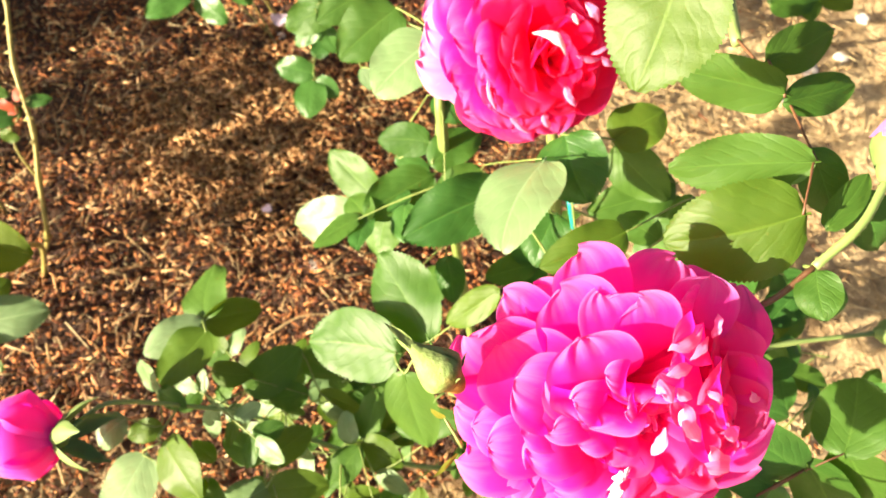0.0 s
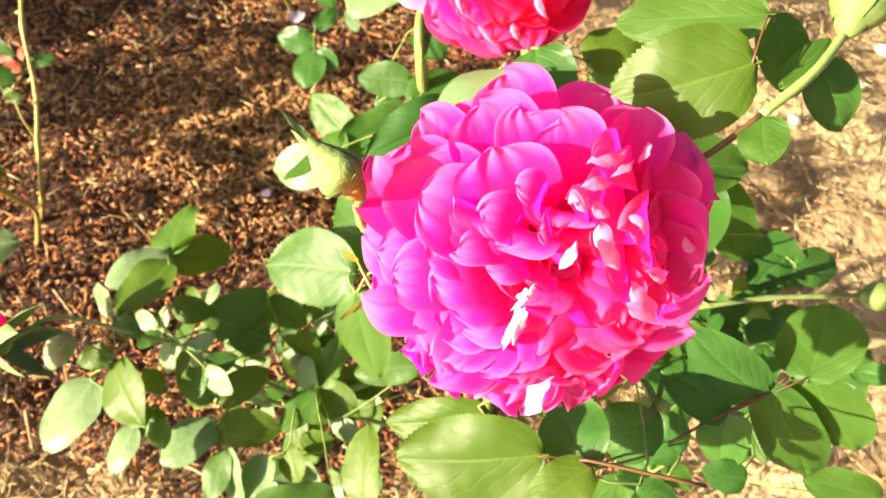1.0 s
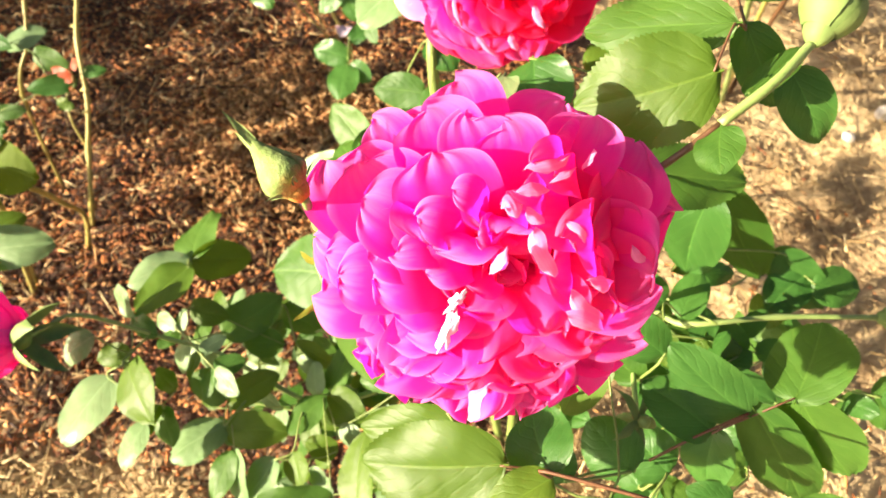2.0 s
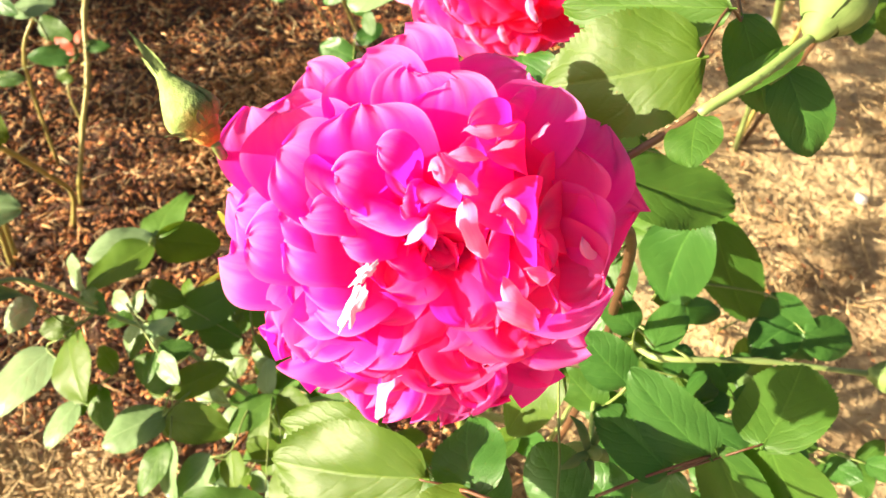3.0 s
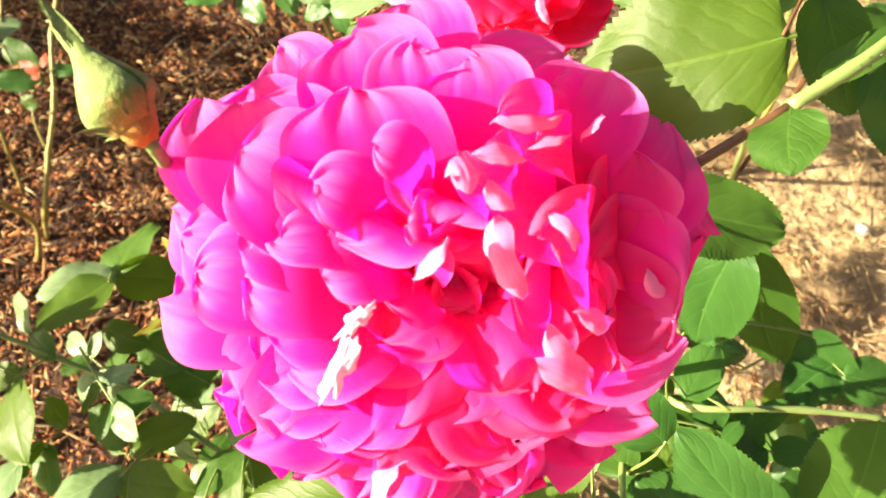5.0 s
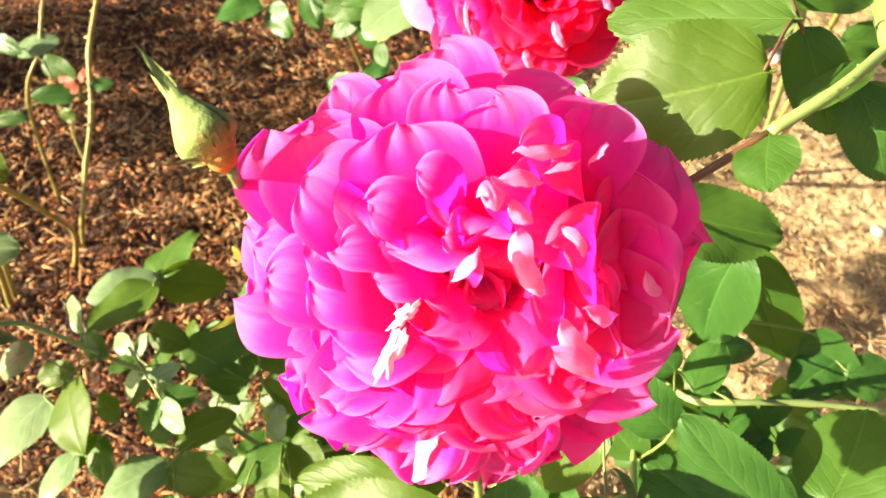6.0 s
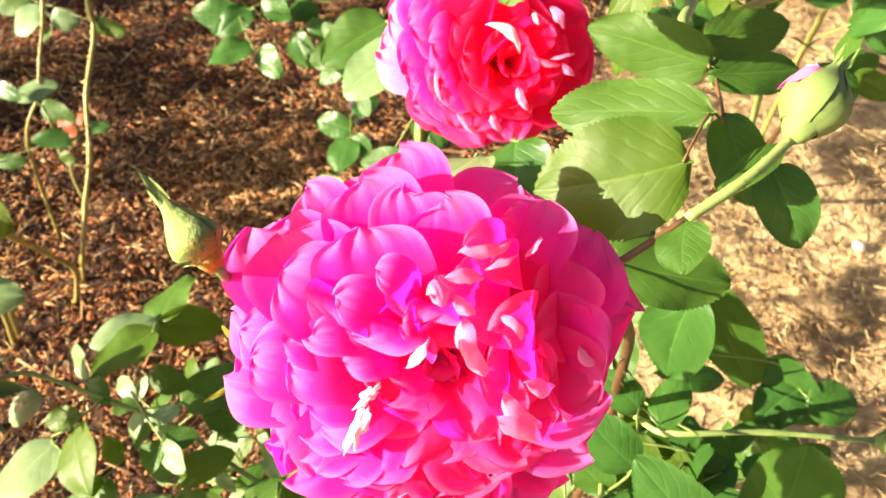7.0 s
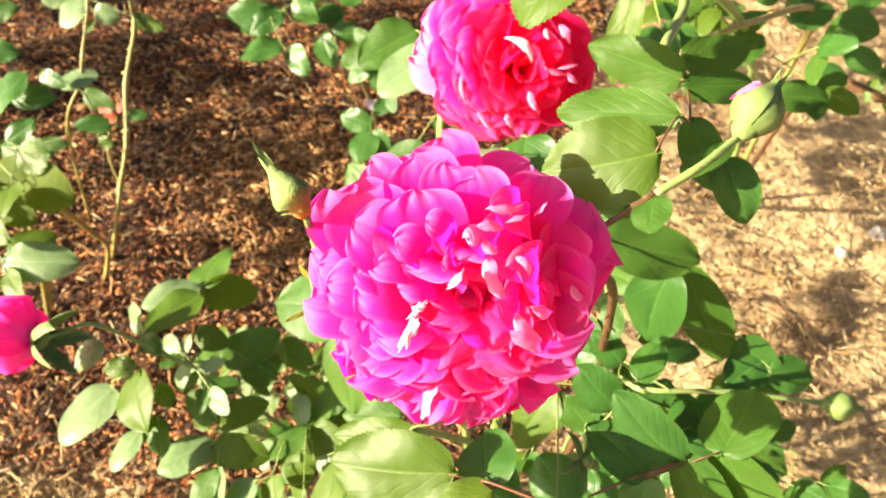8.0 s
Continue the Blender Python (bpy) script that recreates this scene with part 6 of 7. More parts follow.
leaflet(r, (-0.0509, 0.2063, 0.3361), (-0.0682, 0.2126, 0.3413), 0.0128, (-0.07, -0.74, 0.67), "pale")
leaflet(r, (-0.0970, 0.2141, 0.3435), (-0.0795, 0.2063, 0.3371), 0.0107, (-0.00, -0.63, 0.77), "green")
leaflet(r, (-0.1166, 0.1713, 0.3255), (-0.1299, 0.1794, 0.3320), 0.0136, (-0.08, -0.69, 0.72), "young")
leaflet(r, (-0.0865, 0.1845, 0.3340), (-0.0692, 0.1768, 0.3277), 0.0114, (-0.08, -0.73, 0.68), "pale")
leaflet(r, (-0.0076, 0.1938, 0.3376), (0.0097, 0.2121, 0.3502), 0.0174, (-0.20, -0.42, 0.88), "green")
r = rachis(side_bush, [(-0.400, 0.330, 0.400), (-0.332, 0.292, 0.408), (-0.324, 0.290, 0.419), (-0.327, 0.278, 0.422), (-0.337, 0.306, 0.436), (-0.369, 0.327, 0.420)])
leaflet(r, (-0.3240, 0.2902, 0.4186), (-0.2775, 0.2824, 0.4158), 0.0394, (-0.06, -0.62, 0.78), "spring")
leaflet(r, (-0.3366, 0.3061, 0.4356), (-0.3025, 0.2969, 0.4340), 0.0274, (-0.17, -0.74, 0.66), "young")
leaflet(r, (-0.3270, 0.2782, 0.4219), (-0.3178, 0.2469, 0.4189), 0.0339, (-0.03, -0.10, 0.99), "young")
leaflet(r, (-0.3690, 0.3267, 0.4198), (-0.3490, 0.3464, 0.4337), 0.0188, (0.41, -0.77, 0.50), "dark")
leaflet(r, (-0.3880, 0.3020, 0.3740), (-0.3350, 0.2880, 0.3680), 0.0330, (-0.25, -0.55, 0.80), "spring")
leaflet(r, (-0.4020, 0.3310, 0.3760), (-0.3450, 0.3290, 0.3720), 0.0360, (-0.25, -0.50, 0.82), "spring")
leaflet(r, (-0.4120, 0.3560, 0.3800), (-0.3580, 0.3560, 0.3830), 0.0300, (-0.10, -0.60, 0.78), "green")
leaflet(r, (-0.3760, 0.2760, 0.3700), (-0.3420, 0.2620, 0.3660), 0.0240, (-0.20, -0.45, 0.87), "young")
r = rachis(side_bush, [(-0.420, 0.360, 0.420), (-0.403, 0.366, 0.435), (-0.388, 0.369, 0.435), (-0.389, 0.341, 0.437), (-0.437, 0.403, 0.448), (-0.474, 0.463, 0.442)])
leaflet(r, (-0.3884, 0.3688, 0.4346), (-0.3440, 0.3712, 0.4416), 0.0230, (-0.06, -0.78, 0.63), "dark")
leaflet(r, (-0.3893, 0.3413, 0.4372), (-0.3692, 0.3729, 0.4619), 0.0335, (0.04, -0.63, 0.77), "dark")
leaflet(r, (-0.4372, 0.4028, 0.4481), (-0.4069, 0.4094, 0.4480), 0.0217, (0.18, -0.82, 0.54), "dark")
leaflet(r, (-0.4735, 0.4630, 0.4418), (-0.4549, 0.4767, 0.4505), 0.0213, (0.21, -0.72, 0.67), "green")
r = rachis(side_bush, [(-0.380, 0.280, 0.360), (-0.358, 0.263, 0.346), (-0.356, 0.259, 0.342), (-0.350, 0.254, 0.336), (-0.361, 0.272, 0.334)])
leaflet(r, (-0.3565, 0.2588, 0.3417), (-0.2909, 0.2738, 0.3491), 0.0363, (0.03, -0.53, 0.85), "pale")
leaflet(r, (-0.3609, 0.2718, 0.3340), (-0.3355, 0.3056, 0.3391), 0.0331, (0.16, -0.26, 0.95), "young")
leaflet(r, (-0.3497, 0.2539, 0.3360), (-0.3154, 0.2280, 0.3329), 0.0216, (-0.19, -0.36, 0.91), "young")
r = rachis(far_bush, [(-0.543, 0.616, 0.253), (-0.566, 0.604, 0.247), (-0.580, 0.594, 0.268), (-0.520, 0.591, 0.254), (-0.488, 0.557, 0.215), (-0.460, 0.557, 0.238), (-0.457, 0.565, 0.244), (-0.457, 0.561, 0.247), (-0.458, 0.569, 0.255), (-0.450, 0.572, 0.250), (-0.573, 0.543, 0.193)])
leaflet(r, (-0.5803, 0.5937, 0.2676), (-0.5407, 0.5841, 0.2646), 0.0205, (-0.07, -0.55, 0.84), "dark")
leaflet(r, (-0.5661, 0.6041, 0.2470), (-0.5225, 0.6287, 0.2607), 0.0316, (0.01, -0.50, 0.87), "pale")
leaflet(r, (-0.5202, 0.5914, 0.2536), (-0.4782, 0.5884, 0.2424), 0.0263, (0.13, -0.72, 0.68), "green")
leaflet(r, (-0.4570, 0.5651, 0.2443), (-0.5050, 0.5395, 0.2442), 0.0236, (0.42, -0.80, 0.43), "dark")
leaflet(r, (-0.4505, 0.5723, 0.2496), (-0.4234, 0.5804, 0.2516), 0.0142, (0.20, -0.81, 0.54), "dark")
leaflet(r, (-0.5728, 0.5434, 0.1930), (-0.5360, 0.5538, 0.1951), 0.0193, (0.15, -0.67, 0.72), "green")
leaflet(r, (-0.4880, 0.5565, 0.2154), (-0.4681, 0.5539, 0.2090), 0.0157, (0.07, -0.82, 0.57), "young")
leaflet(r, (-0.4567, 0.5610, 0.2473), (-0.4835, 0.5657, 0.2570), 0.0150, (0.08, -0.79, 0.61), "red")
leaflet(r, (-0.4596, 0.5573, 0.2378), (-0.4941, 0.5605, 0.2476), 0.0130, (0.10, -0.78, 0.62), "red")
leaflet(r, (-0.4578, 0.5687, 0.2546), (-0.4574, 0.5806, 0.2653), 0.0107, (0.11, -0.67, 0.74), "red")
r = rachis(far_bush, [(-0.571, 0.709, 0.316), (-0.573, 0.703, 0.311), (-0.559, 0.698, 0.304), (-0.556, 0.687, 0.293), (-0.610, 0.729, 0.301), (-0.489, 0.684, 0.318)])
leaflet(r, (-0.5727, 0.7025, 0.3106), (-0.6027, 0.6741, 0.2907), 0.0439, (0.07, -0.62, 0.78), "pale")
leaflet(r, (-0.5593, 0.6978, 0.3036), (-0.5250, 0.7017, 0.3003), 0.0278, (0.15, -0.84, 0.52), "pale")
leaflet(r, (-0.4888, 0.6838, 0.3178), (-0.4465, 0.6835, 0.3090), 0.0216, (0.12, -0.80, 0.59), "young")
leaflet(r, (-0.5557, 0.6873, 0.2933), (-0.5630, 0.6738, 0.2825), 0.0124, (0.21, -0.68, 0.70), "green")
leaflet(r, (-0.6104, 0.7293, 0.3015), (-0.6532, 0.7114, 0.2937), 0.0294, (0.19, -0.73, 0.66), "green")
# every leaf here takes the dark colour to paint the bush in shade
r = rachis(back_bush, [(-0.250, 0.860, 0.100), (-0.271, 0.702, 0.346), (-0.288, 0.708, 0.355), (-0.300, 0.699, 0.349), (-0.270, 0.663, 0.337), (-0.263, 0.663, 0.335), (-0.242, 0.718, 0.327), (-0.230, 0.730, 0.335), (-0.254, 0.731, 0.341)])
leaflet(r, (-0.2700, 0.6631, 0.3373), (-0.3116, 0.6319, 0.3309), 0.0327, (0.21, -0.46, 0.86), "dark")
leaflet(r, (-0.2626, 0.6625, 0.3353), (-0.2316, 0.6380, 0.3204), 0.0319, (-0.21, -0.69, 0.69), "dark")
leaflet(r, (-0.2417, 0.7183, 0.3272), (-0.2182, 0.6934, 0.2998), 0.0307, (0.22, -0.62, 0.75), "dark")
leaflet(r, (-0.2880, 0.7081, 0.3546), (-0.3218, 0.6773, 0.3332), 0.0305, (0.46, -0.79, 0.40), "dark")
leaflet(r, (-0.2536, 0.7313, 0.3414), (-0.2209, 0.7459, 0.3482), 0.0265, (0.16, -0.69, 0.70), "dark")
leaflet(r, (-0.2998, 0.6995, 0.3490), (-0.3553, 0.6892, 0.3507), 0.0339, (0.17, -0.85, 0.49), "dark")
leaflet(r, (-0.2305, 0.7296, 0.3353), (-0.1919, 0.7269, 0.3251), 0.0240, (0.11, -0.76, 0.64), "dark")
r = rachis(back_bush, [(-0.250, 0.860, 0.100), (-0.271, 0.745, 0.385), (-0.279, 0.724, 0.367), (-0.315, 0.736, 0.358), (-0.330, 0.717, 0.357), (-0.235, 0.762, 0.352)])
leaflet(r, (-0.2787, 0.7241, 0.3672), (-0.2444, 0.7098, 0.3473), 0.0305, (-0.05, -0.85, 0.53), "dark")
leaflet(r, (-0.3295, 0.7166, 0.3569), (-0.3617, 0.7237, 0.3698), 0.0253, (0.01, -0.86, 0.51), "dark")
leaflet(r, (-0.2346, 0.7624, 0.3524), (-0.2033, 0.7822, 0.3641), 0.0288, (0.15, -0.67, 0.73), "dark")
leaflet(r, (-0.3152, 0.7356, 0.3577), (-0.3373, 0.7566, 0.3812), 0.0245, (-0.06, -0.77, 0.63), "dark")
r = rachis(right_bush, [(0.340, 0.860, 0.300), (0.177, 0.535, 0.555), (0.182, 0.510, 0.559), (0.206, 0.522, 0.538), (0.204, 0.486, 0.533), (0.171, 0.475, 0.557), (0.148, 0.492, 0.576), (0.246, 0.478, 0.517)])
leaflet(r, (0.1816, 0.5102, 0.5591), (0.1297, 0.5124, 0.5715), 0.0323, (0.03, -0.95, 0.30), "green")
leaflet(r, (0.1709, 0.4754, 0.5568), (0.1824, 0.4948, 0.5723), 0.0218, (-0.37, -0.44, 0.82), "young")
leaflet(r, (0.2058, 0.5220, 0.5377), (0.2279, 0.5421, 0.5516), 0.0202, (0.01, -0.58, 0.82), "green")
leaflet(r, (0.1475, 0.4915, 0.5762), (0.1320, 0.4709, 0.5605), 0.0162, (-0.15, -0.53, 0.84), "young")
leaflet(r, (0.2037, 0.4862, 0.5328), (0.2240, 0.5087, 0.5493), 0.0257, (-0.18, -0.47, 0.86), "green")
leaflet(r, (0.2460, 0.4779, 0.5168), (0.2874, 0.4862, 0.5161), 0.0257, (0.15, -0.71, 0.69), "green")
r = rachis(right_bush, [(0.340, 0.860, 0.300), (0.298, 0.693, 0.497), (0.281, 0.691, 0.513), (0.273, 0.664, 0.489), (0.254, 0.652, 0.510), (0.327, 0.712, 0.468), (0.333, 0.731, 0.484), (0.351, 0.715, 0.439), (0.327, 0.695, 0.425)])
leaflet(r, (0.2728, 0.6638, 0.4894), (0.3134, 0.6794, 0.4955), 0.0265, (0.25, -0.84, 0.48), "dark")
leaflet(r, (0.2808, 0.6910, 0.5125), (0.2740, 0.6600, 0.4857), 0.0250, (-0.05, -0.65, 0.76), "dark")
leaflet(r, (0.3270, 0.7123, 0.4680), (0.3739, 0.7167, 0.4627), 0.0332, (0.13, -0.91, 0.40), "dark")
leaflet(r, (0.3508, 0.7152, 0.4385), (0.3903, 0.7084, 0.4244), 0.0255, (-0.01, -0.91, 0.42), "dark")
leaflet(r, (0.2545, 0.6520, 0.5096), (0.2240, 0.6596, 0.5226), 0.0238, (-0.05, -0.91, 0.42), "dark")
leaflet(r, (0.3327, 0.7313, 0.4842), (0.3686, 0.7502, 0.4942), 0.0294, (0.27, -0.80, 0.54), "dark")
leaflet(r, (0.3266, 0.6949, 0.4249), (0.3591, 0.6906, 0.4145), 0.0206, (0.02, -0.90, 0.44), "dark")
# gap leaves below the bloom: mostly dark, its shadow put into the colour
r = rachis(bush, [(0.160, 0.160, 0.491), (0.151, 0.157, 0.489), (0.158, 0.158, 0.516), (0.159, 0.193, 0.507), (0.173, 0.202, 0.485)])
leaflet(r, (0.1578, 0.1575, 0.5160), (0.1341, 0.1670, 0.5294), 0.0230, (0.14, -0.67, 0.73), "dark")
leaflet(r, (0.1513, 0.1566, 0.4891), (0.1310, 0.1657, 0.5014), 0.0218, (-0.07, -0.86, 0.51), "green")
leaflet(r, (0.1592, 0.1930, 0.5070), (0.1384, 0.2004, 0.5179), 0.0172, (0.12, -0.70, 0.71), "dark")
leaflet(r, (0.1731, 0.2020, 0.4850), (0.1826, 0.2285, 0.4936), 0.0191, (-0.01, -0.31, 0.95), "dark")
r = rachis(bush, [(0.146, 0.106, 0.499), (0.144, 0.097, 0.518), (0.115, 0.081, 0.536), (0.178, 0.137, 0.466), (0.168, 0.158, 0.473), (0.177, 0.160, 0.487)])
leaflet(r, (0.1444, 0.0969, 0.5181), (0.1240, 0.1141, 0.5242), 0.0260, (-0.09, -0.43, 0.90), "dark")
leaflet(r, (0.1153, 0.0806, 0.5364), (0.1026, 0.0992, 0.5423), 0.0169, (-0.10, -0.36, 0.93), "dark")
leaflet(r, (0.1677, 0.1580, 0.4735), (0.1480, 0.1669, 0.4855), 0.0198, (0.15, -0.66, 0.74), "dark")
leaflet(r, (0.1768, 0.1602, 0.4873), (0.1601, 0.1567, 0.4874), 0.0120, (0.12, -0.53, 0.84), "green")
leaflet(r, (0.1781, 0.1371, 0.4660), (0.1596, 0.1436, 0.4756), 0.0175, (0.19, -0.61, 0.77), "dark")
spray(bush, (-0.090, 0.225, 0.265), (0.73, -0.99, 0.15), 0.032, 3, 100, "green young pale")
spray(bush, (0.038, 0.215, 0.254), (0.46, -0.75, 0.46), 0.033, 3, 101, "green young pale")
spray(bush, (-0.103, 0.200, 0.303), (0.01, 0.39, 0.21), 0.031, 3, 102, "green young pale")
spray(bush, (0.025, 0.226, 0.180), (-0.59, -0.66, 0.36), 0.032, 3, 103, "green young pale")
spray(bush, (-0.099, 0.241, 0.195), (-0.91, 0.06, -0.20), 0.027, 3, 104, "green young pale")
spray(bush, (-0.155, 0.228, 0.207), (0.47, 0.28, 0.47), 0.022, 5, 105, "green young pale")
spray(bush, (0.017, 0.223, 0.292), (0.78, -0.80, 0.44), 0.028, 5, 106, "green young pale")
spray(bush, (0.026, 0.241, 0.250), (-0.20, -0.04, -0.13), 0.029, 3, 107, "green young pale")
spray(bush, (-0.035, 0.283, 0.216), (-0.46, 0.02, 0.40), 0.031, 5, 108, "green young pale")
spray(bush, (0.243, 0.325, 0.353), (0.41, 0.43, -0.03), 0.031, 3, 200, "green dark green young")
spray(bush, (0.222, 0.253, 0.362), (0.13, 0.03, 0.41), 0.025, 5, 201, "green dark green young")
spray(bush, (0.124, 0.212, 0.445), (0.89, 0.12, 0.07), 0.031, 3, 202, "green dark green young")
spray(bush, (0.131, 0.202, 0.416), (-0.35, -0.87, 0.24), 0.025, 3, 203, "green dark green young")
spray(bush, (0.193, 0.152, 0.469), (-0.01, 0.06, -0.03), 0.033, 3, 204, "green dark green young")
spray(bush, (0.125, 0.196, 0.353), (0.02, 0.43, 0.19), 0.026, 3, 205, "green dark green young")
spray(bush, (0.194, 0.205, 0.478), (-0.90, 0.46, -0.08), 0.035, 3, 206, "green dark green young")
spray(bush, (0.096, 0.244, 0.414), (-0.58, -0.42, 0.23), 0.036, 3, 207, "green dark green young")
spray(bush, (0.157, 0.206, 0.455), (0.92, 0.12, 0.01), 0.025, 3, 208, "green dark green young")
spray(bush, (0.199, 0.198, 0.394), (-0.23, 0.33, -0.08), 0.033, 5, 209, "green dark green young")
spray(bush, (0.165, 0.292, 0.369), (-0.90, -0.21, -0.08), 0.032, 3, 210, "green dark green young")
spray(bush, (0.121, 0.292, 0.452), (-0.59, -0.29, 0.21), 0.033, 3, 300, "dark green")
spray(bush, (0.071, 0.285, 0.446), (0.07, 0.41, -0.18), 0.038, 3, 301, "dark green")
spray(bush, (0.081, 0.335, 0.425), (0.82, -0.90, 0.25), 0.033, 3, 302, "dark green")
spray(bush, (0.025, 0.322, 0.485), (-0.80, -0.26, -0.16), 0.037, 5, 303, "dark green")
spray(bush, (0.086, 0.311, 0.480), (0.76, -0.65, 0.38), 0.035, 5, 304, "dark green")
spray(bush, (0.031, 0.324, 0.425), (-0.83, -0.93, 0.09), 0.033, 3, 305, "dark green")
spray(bush, (0.089, 0.332, 0.474), (-0.87, -0.47, 0.13), 0.032, 3, 306, "dark green")
spray(right_bush, (0.134, 0.662, 0.507), (-0.36, -0.30, 0.11), 0.029, 3, 400, "green dark young")
spray(right_bush, (0.337, 0.814, 0.470), (-0.30, -0.65, 0.35), 0.030, 3, 401, "green dark young")
spray(right_bush, (0.124, 0.456, 0.606), (0.29, -0.88, -0.13), 0.028, 5, 402, "green dark young")
spray(right_bush, (0.206, 0.582, 0.507), (-0.53, -0.62, 0.16), 0.030, 3, 403, "green dark young")
spray(right_bush, (0.243, 0.486, 0.540), (0.04, -0.37, 0.43), 0.034, 3, 404, "green dark young")
spray(right_bush, (0.165, 0.639, 0.527), (-0.45, -0.55, 0.36), 0.040, 3, 405, "green dark young")
spray(right_bush, (0.364, 0.735, 0.419), (0.94, -0.86, 0.02), 0.031, 5, 406, "green dark young")
spray(right_bush, (0.238, 0.511, 0.531), (0.78, -0.35, -0.15), 0.031, 3, 407, "green dark young")
spray(right_bush, (0.251, 0.637, 0.506), (-0.63, -0.40, 0.03), 0.030, 5, 408, "green dark young")
spray(bush, (-0.106, 0.213, 0.316), (0.79, 0.42, -0.14), 0.033, 5, 500, "young green pale")
spray(bush, (-0.025, 0.231, 0.262), (-0.23, 0.05, 0.34), 0.023, 5, 501, "young green pale")
spray(bush, (-0.083, 0.212, 0.255), (-0.35, 0.25, 0.16), 0.024, 5, 502, "young green pale")
spray(bush, (-0.024, 0.230, 0.327), (-0.55, 0.47, 0.02), 0.023, 3, 503, "young green pale")
spray(bush, (-0.120, 0.195, 0.288), (0.99, -0.03, 0.08), 0.032, 5, 504, "young green pale")
spray(bush, (-0.088, 0.252, 0.249), (0.89, -0.70, 0.44), 0.029, 5, 505, "young green pale")
spray(bush, (-0.131, 0.253, 0.262), (-0.39, 0.33, -0.01), 0.028, 5, 506, "young green pale")
spray(back_bush, (-0.230, 0.823, 0.360), (-0.43, -0.22, 0.14), 0.041, 3, 600, "dark green")
spray(back_bush, (-0.255, 0.784, 0.349), (0.20, -0.18, 0.45), 0.028, 3, 601, "dark green")
spray(back_bush, (-0.224, 0.791, 0.307), (-0.09, -0.49, 0.32), 0.029, 3, 602, "dark green")
spray(back_bush, (-0.325, 0.723, 0.331), (-0.15, 0.27, 0.50), 0.040, 5, 603, "dark green")
spray(back_bush, (-0.315, 0.769, 0.342), (0.60, 0.33, 0.11), 0.037, 3, 604, "dark green")
spray(side_bush, (-0.420, 0.308, 0.306), (-0.83, -0.47, 0.42), 0.033, 5, 700, "young green dark")
spray(side_bush, (-0.404, 0.277, 0.346), (0.08, 0.01, 0.48), 0.026, 3, 701, "young green dark")
spray(side_bush, (-0.455, 0.314, 0.288), (0.31, -0.49, 0.30), 0.028, 3, 702, "young green dark")
spray(bush, (0.194, 0.182, 0.413), (-0.09, 0.45, -0.17), 0.026, 3, 900, "dark green dark")
spray(bush, (0.261, 0.288, 0.288), (0.59, 0.39, 0.07), 0.033, 5, 901, "dark green dark")
spray(bush, (0.198, 0.180, 0.382), (-0.21, -0.57, 0.14), 0.026, 5, 902, "dark green dark")
spray(bush, (0.174, 0.213, 0.297), (0.04, -0.62, 0.23), 0.035, 3, 903, "dark green dark")
spray(bush, (0.288, 0.256, 0.338), (0.29, -0.30, 0.45), 0.025, 3, 904, "dark green dark")
spray(bush, (0.225, 0.245, 0.424), (-0.41, -0.98, 0.27), 0.029, 3, 905, "dark green dark")
spray(bush, (0.223, 0.256, 0.392), (0.83, -0.17, -0.18), 0.033, 3, 906, "dark green dark")
spray(bush, (0.161, 0.215, 0.437), (0.77, -0.34, 0.05), 0.033, 3, 907, "dark green dark")
spray(bush, (0.277, 0.220, 0.391), (-0.65, -0.64, -0.09), 0.031, 3, 920, "dark green")
spray(bush, (0.318, 0.237, 0.340), (-0.30, -0.23, 0.43), 0.024, 5, 921, "dark green")
spray(bush, (0.292, 0.245, 0.364), (0.60, -0.20, 0.32), 0.025, 3, 922, "dark green")
spray(bush, (0.340, 0.301, 0.294), (-0.48, -0.32, -0.15), 0.035, 3, 923, "dark green")
spray(bush, (0.324, 0.277, 0.343), (-0.76, 0.08, 0.03), 0.030, 3, 924, "dark green")
spray(back_bush, (-0.341, 0.773, 0.305), (0.95, 0.44, 0.49), 0.029, 3, 940, "dark green")
spray(back_bush, (-0.278, 0.826, 0.394), (0.19, -0.99, 0.11), 0.029, 5, 941, "dark green")
spray(back_bush, (-0.243, 0.899, 0.444), (0.76, -0.21, 0.26), 0.029, 5, 942, "dark green")
spray(back_bush, (-0.420, 0.860, 0.404), (-0.43, 0.09, 0.37), 0.034, 3, 943, "dark green")
spray(back_bush, (-0.365, 0.885, 0.263), (-0.88, -0.20, 0.30), 0.038, 3, 944, "dark green")
spray(back_bush, (-0.265, 0.828, 0.348), (-0.85, -0.28, 0.21), 0.034, 3, 945, "dark green")
spray(back_bush, (-0.397, 0.965, 0.339), (-0.01, -0.83, 0.16), 0.037, 3, 946, "dark green")
spray(back_bush, (-0.435, 0.793, 0.270), (0.40, 0.15, -0.08), 0.027, 3, 947, "dark green")
spray(back_bush, (-0.359, 0.858, 0.365), (0.54, -0.44, 0.34), 0.029, 3, 948, "dark green")
spray(back_bush, (-0.406, 0.890, 0.353), (0.76, -0.51, 0.29), 0.040, 5, 949, "dark green")
spray(shade_bush, (-1.169, 0.480, 0.355), (-0.26, -0.55, 0.37), 0.059, 5, 1002)
spray(shade_bush, (-1.166, 0.476, 0.330), (0.46, -0.12, -0.16), 0.041, 5, 1026)
spray(shade_bush, (-1.168, 0.378, 0.377), (-0.42, -0.15, 0.05), 0.049, 5, 1033)
spray(shade_bush, (-1.098, 0.359, 0.350), (0.21, 0.82, 0.42), 0.042, 5, 1048)
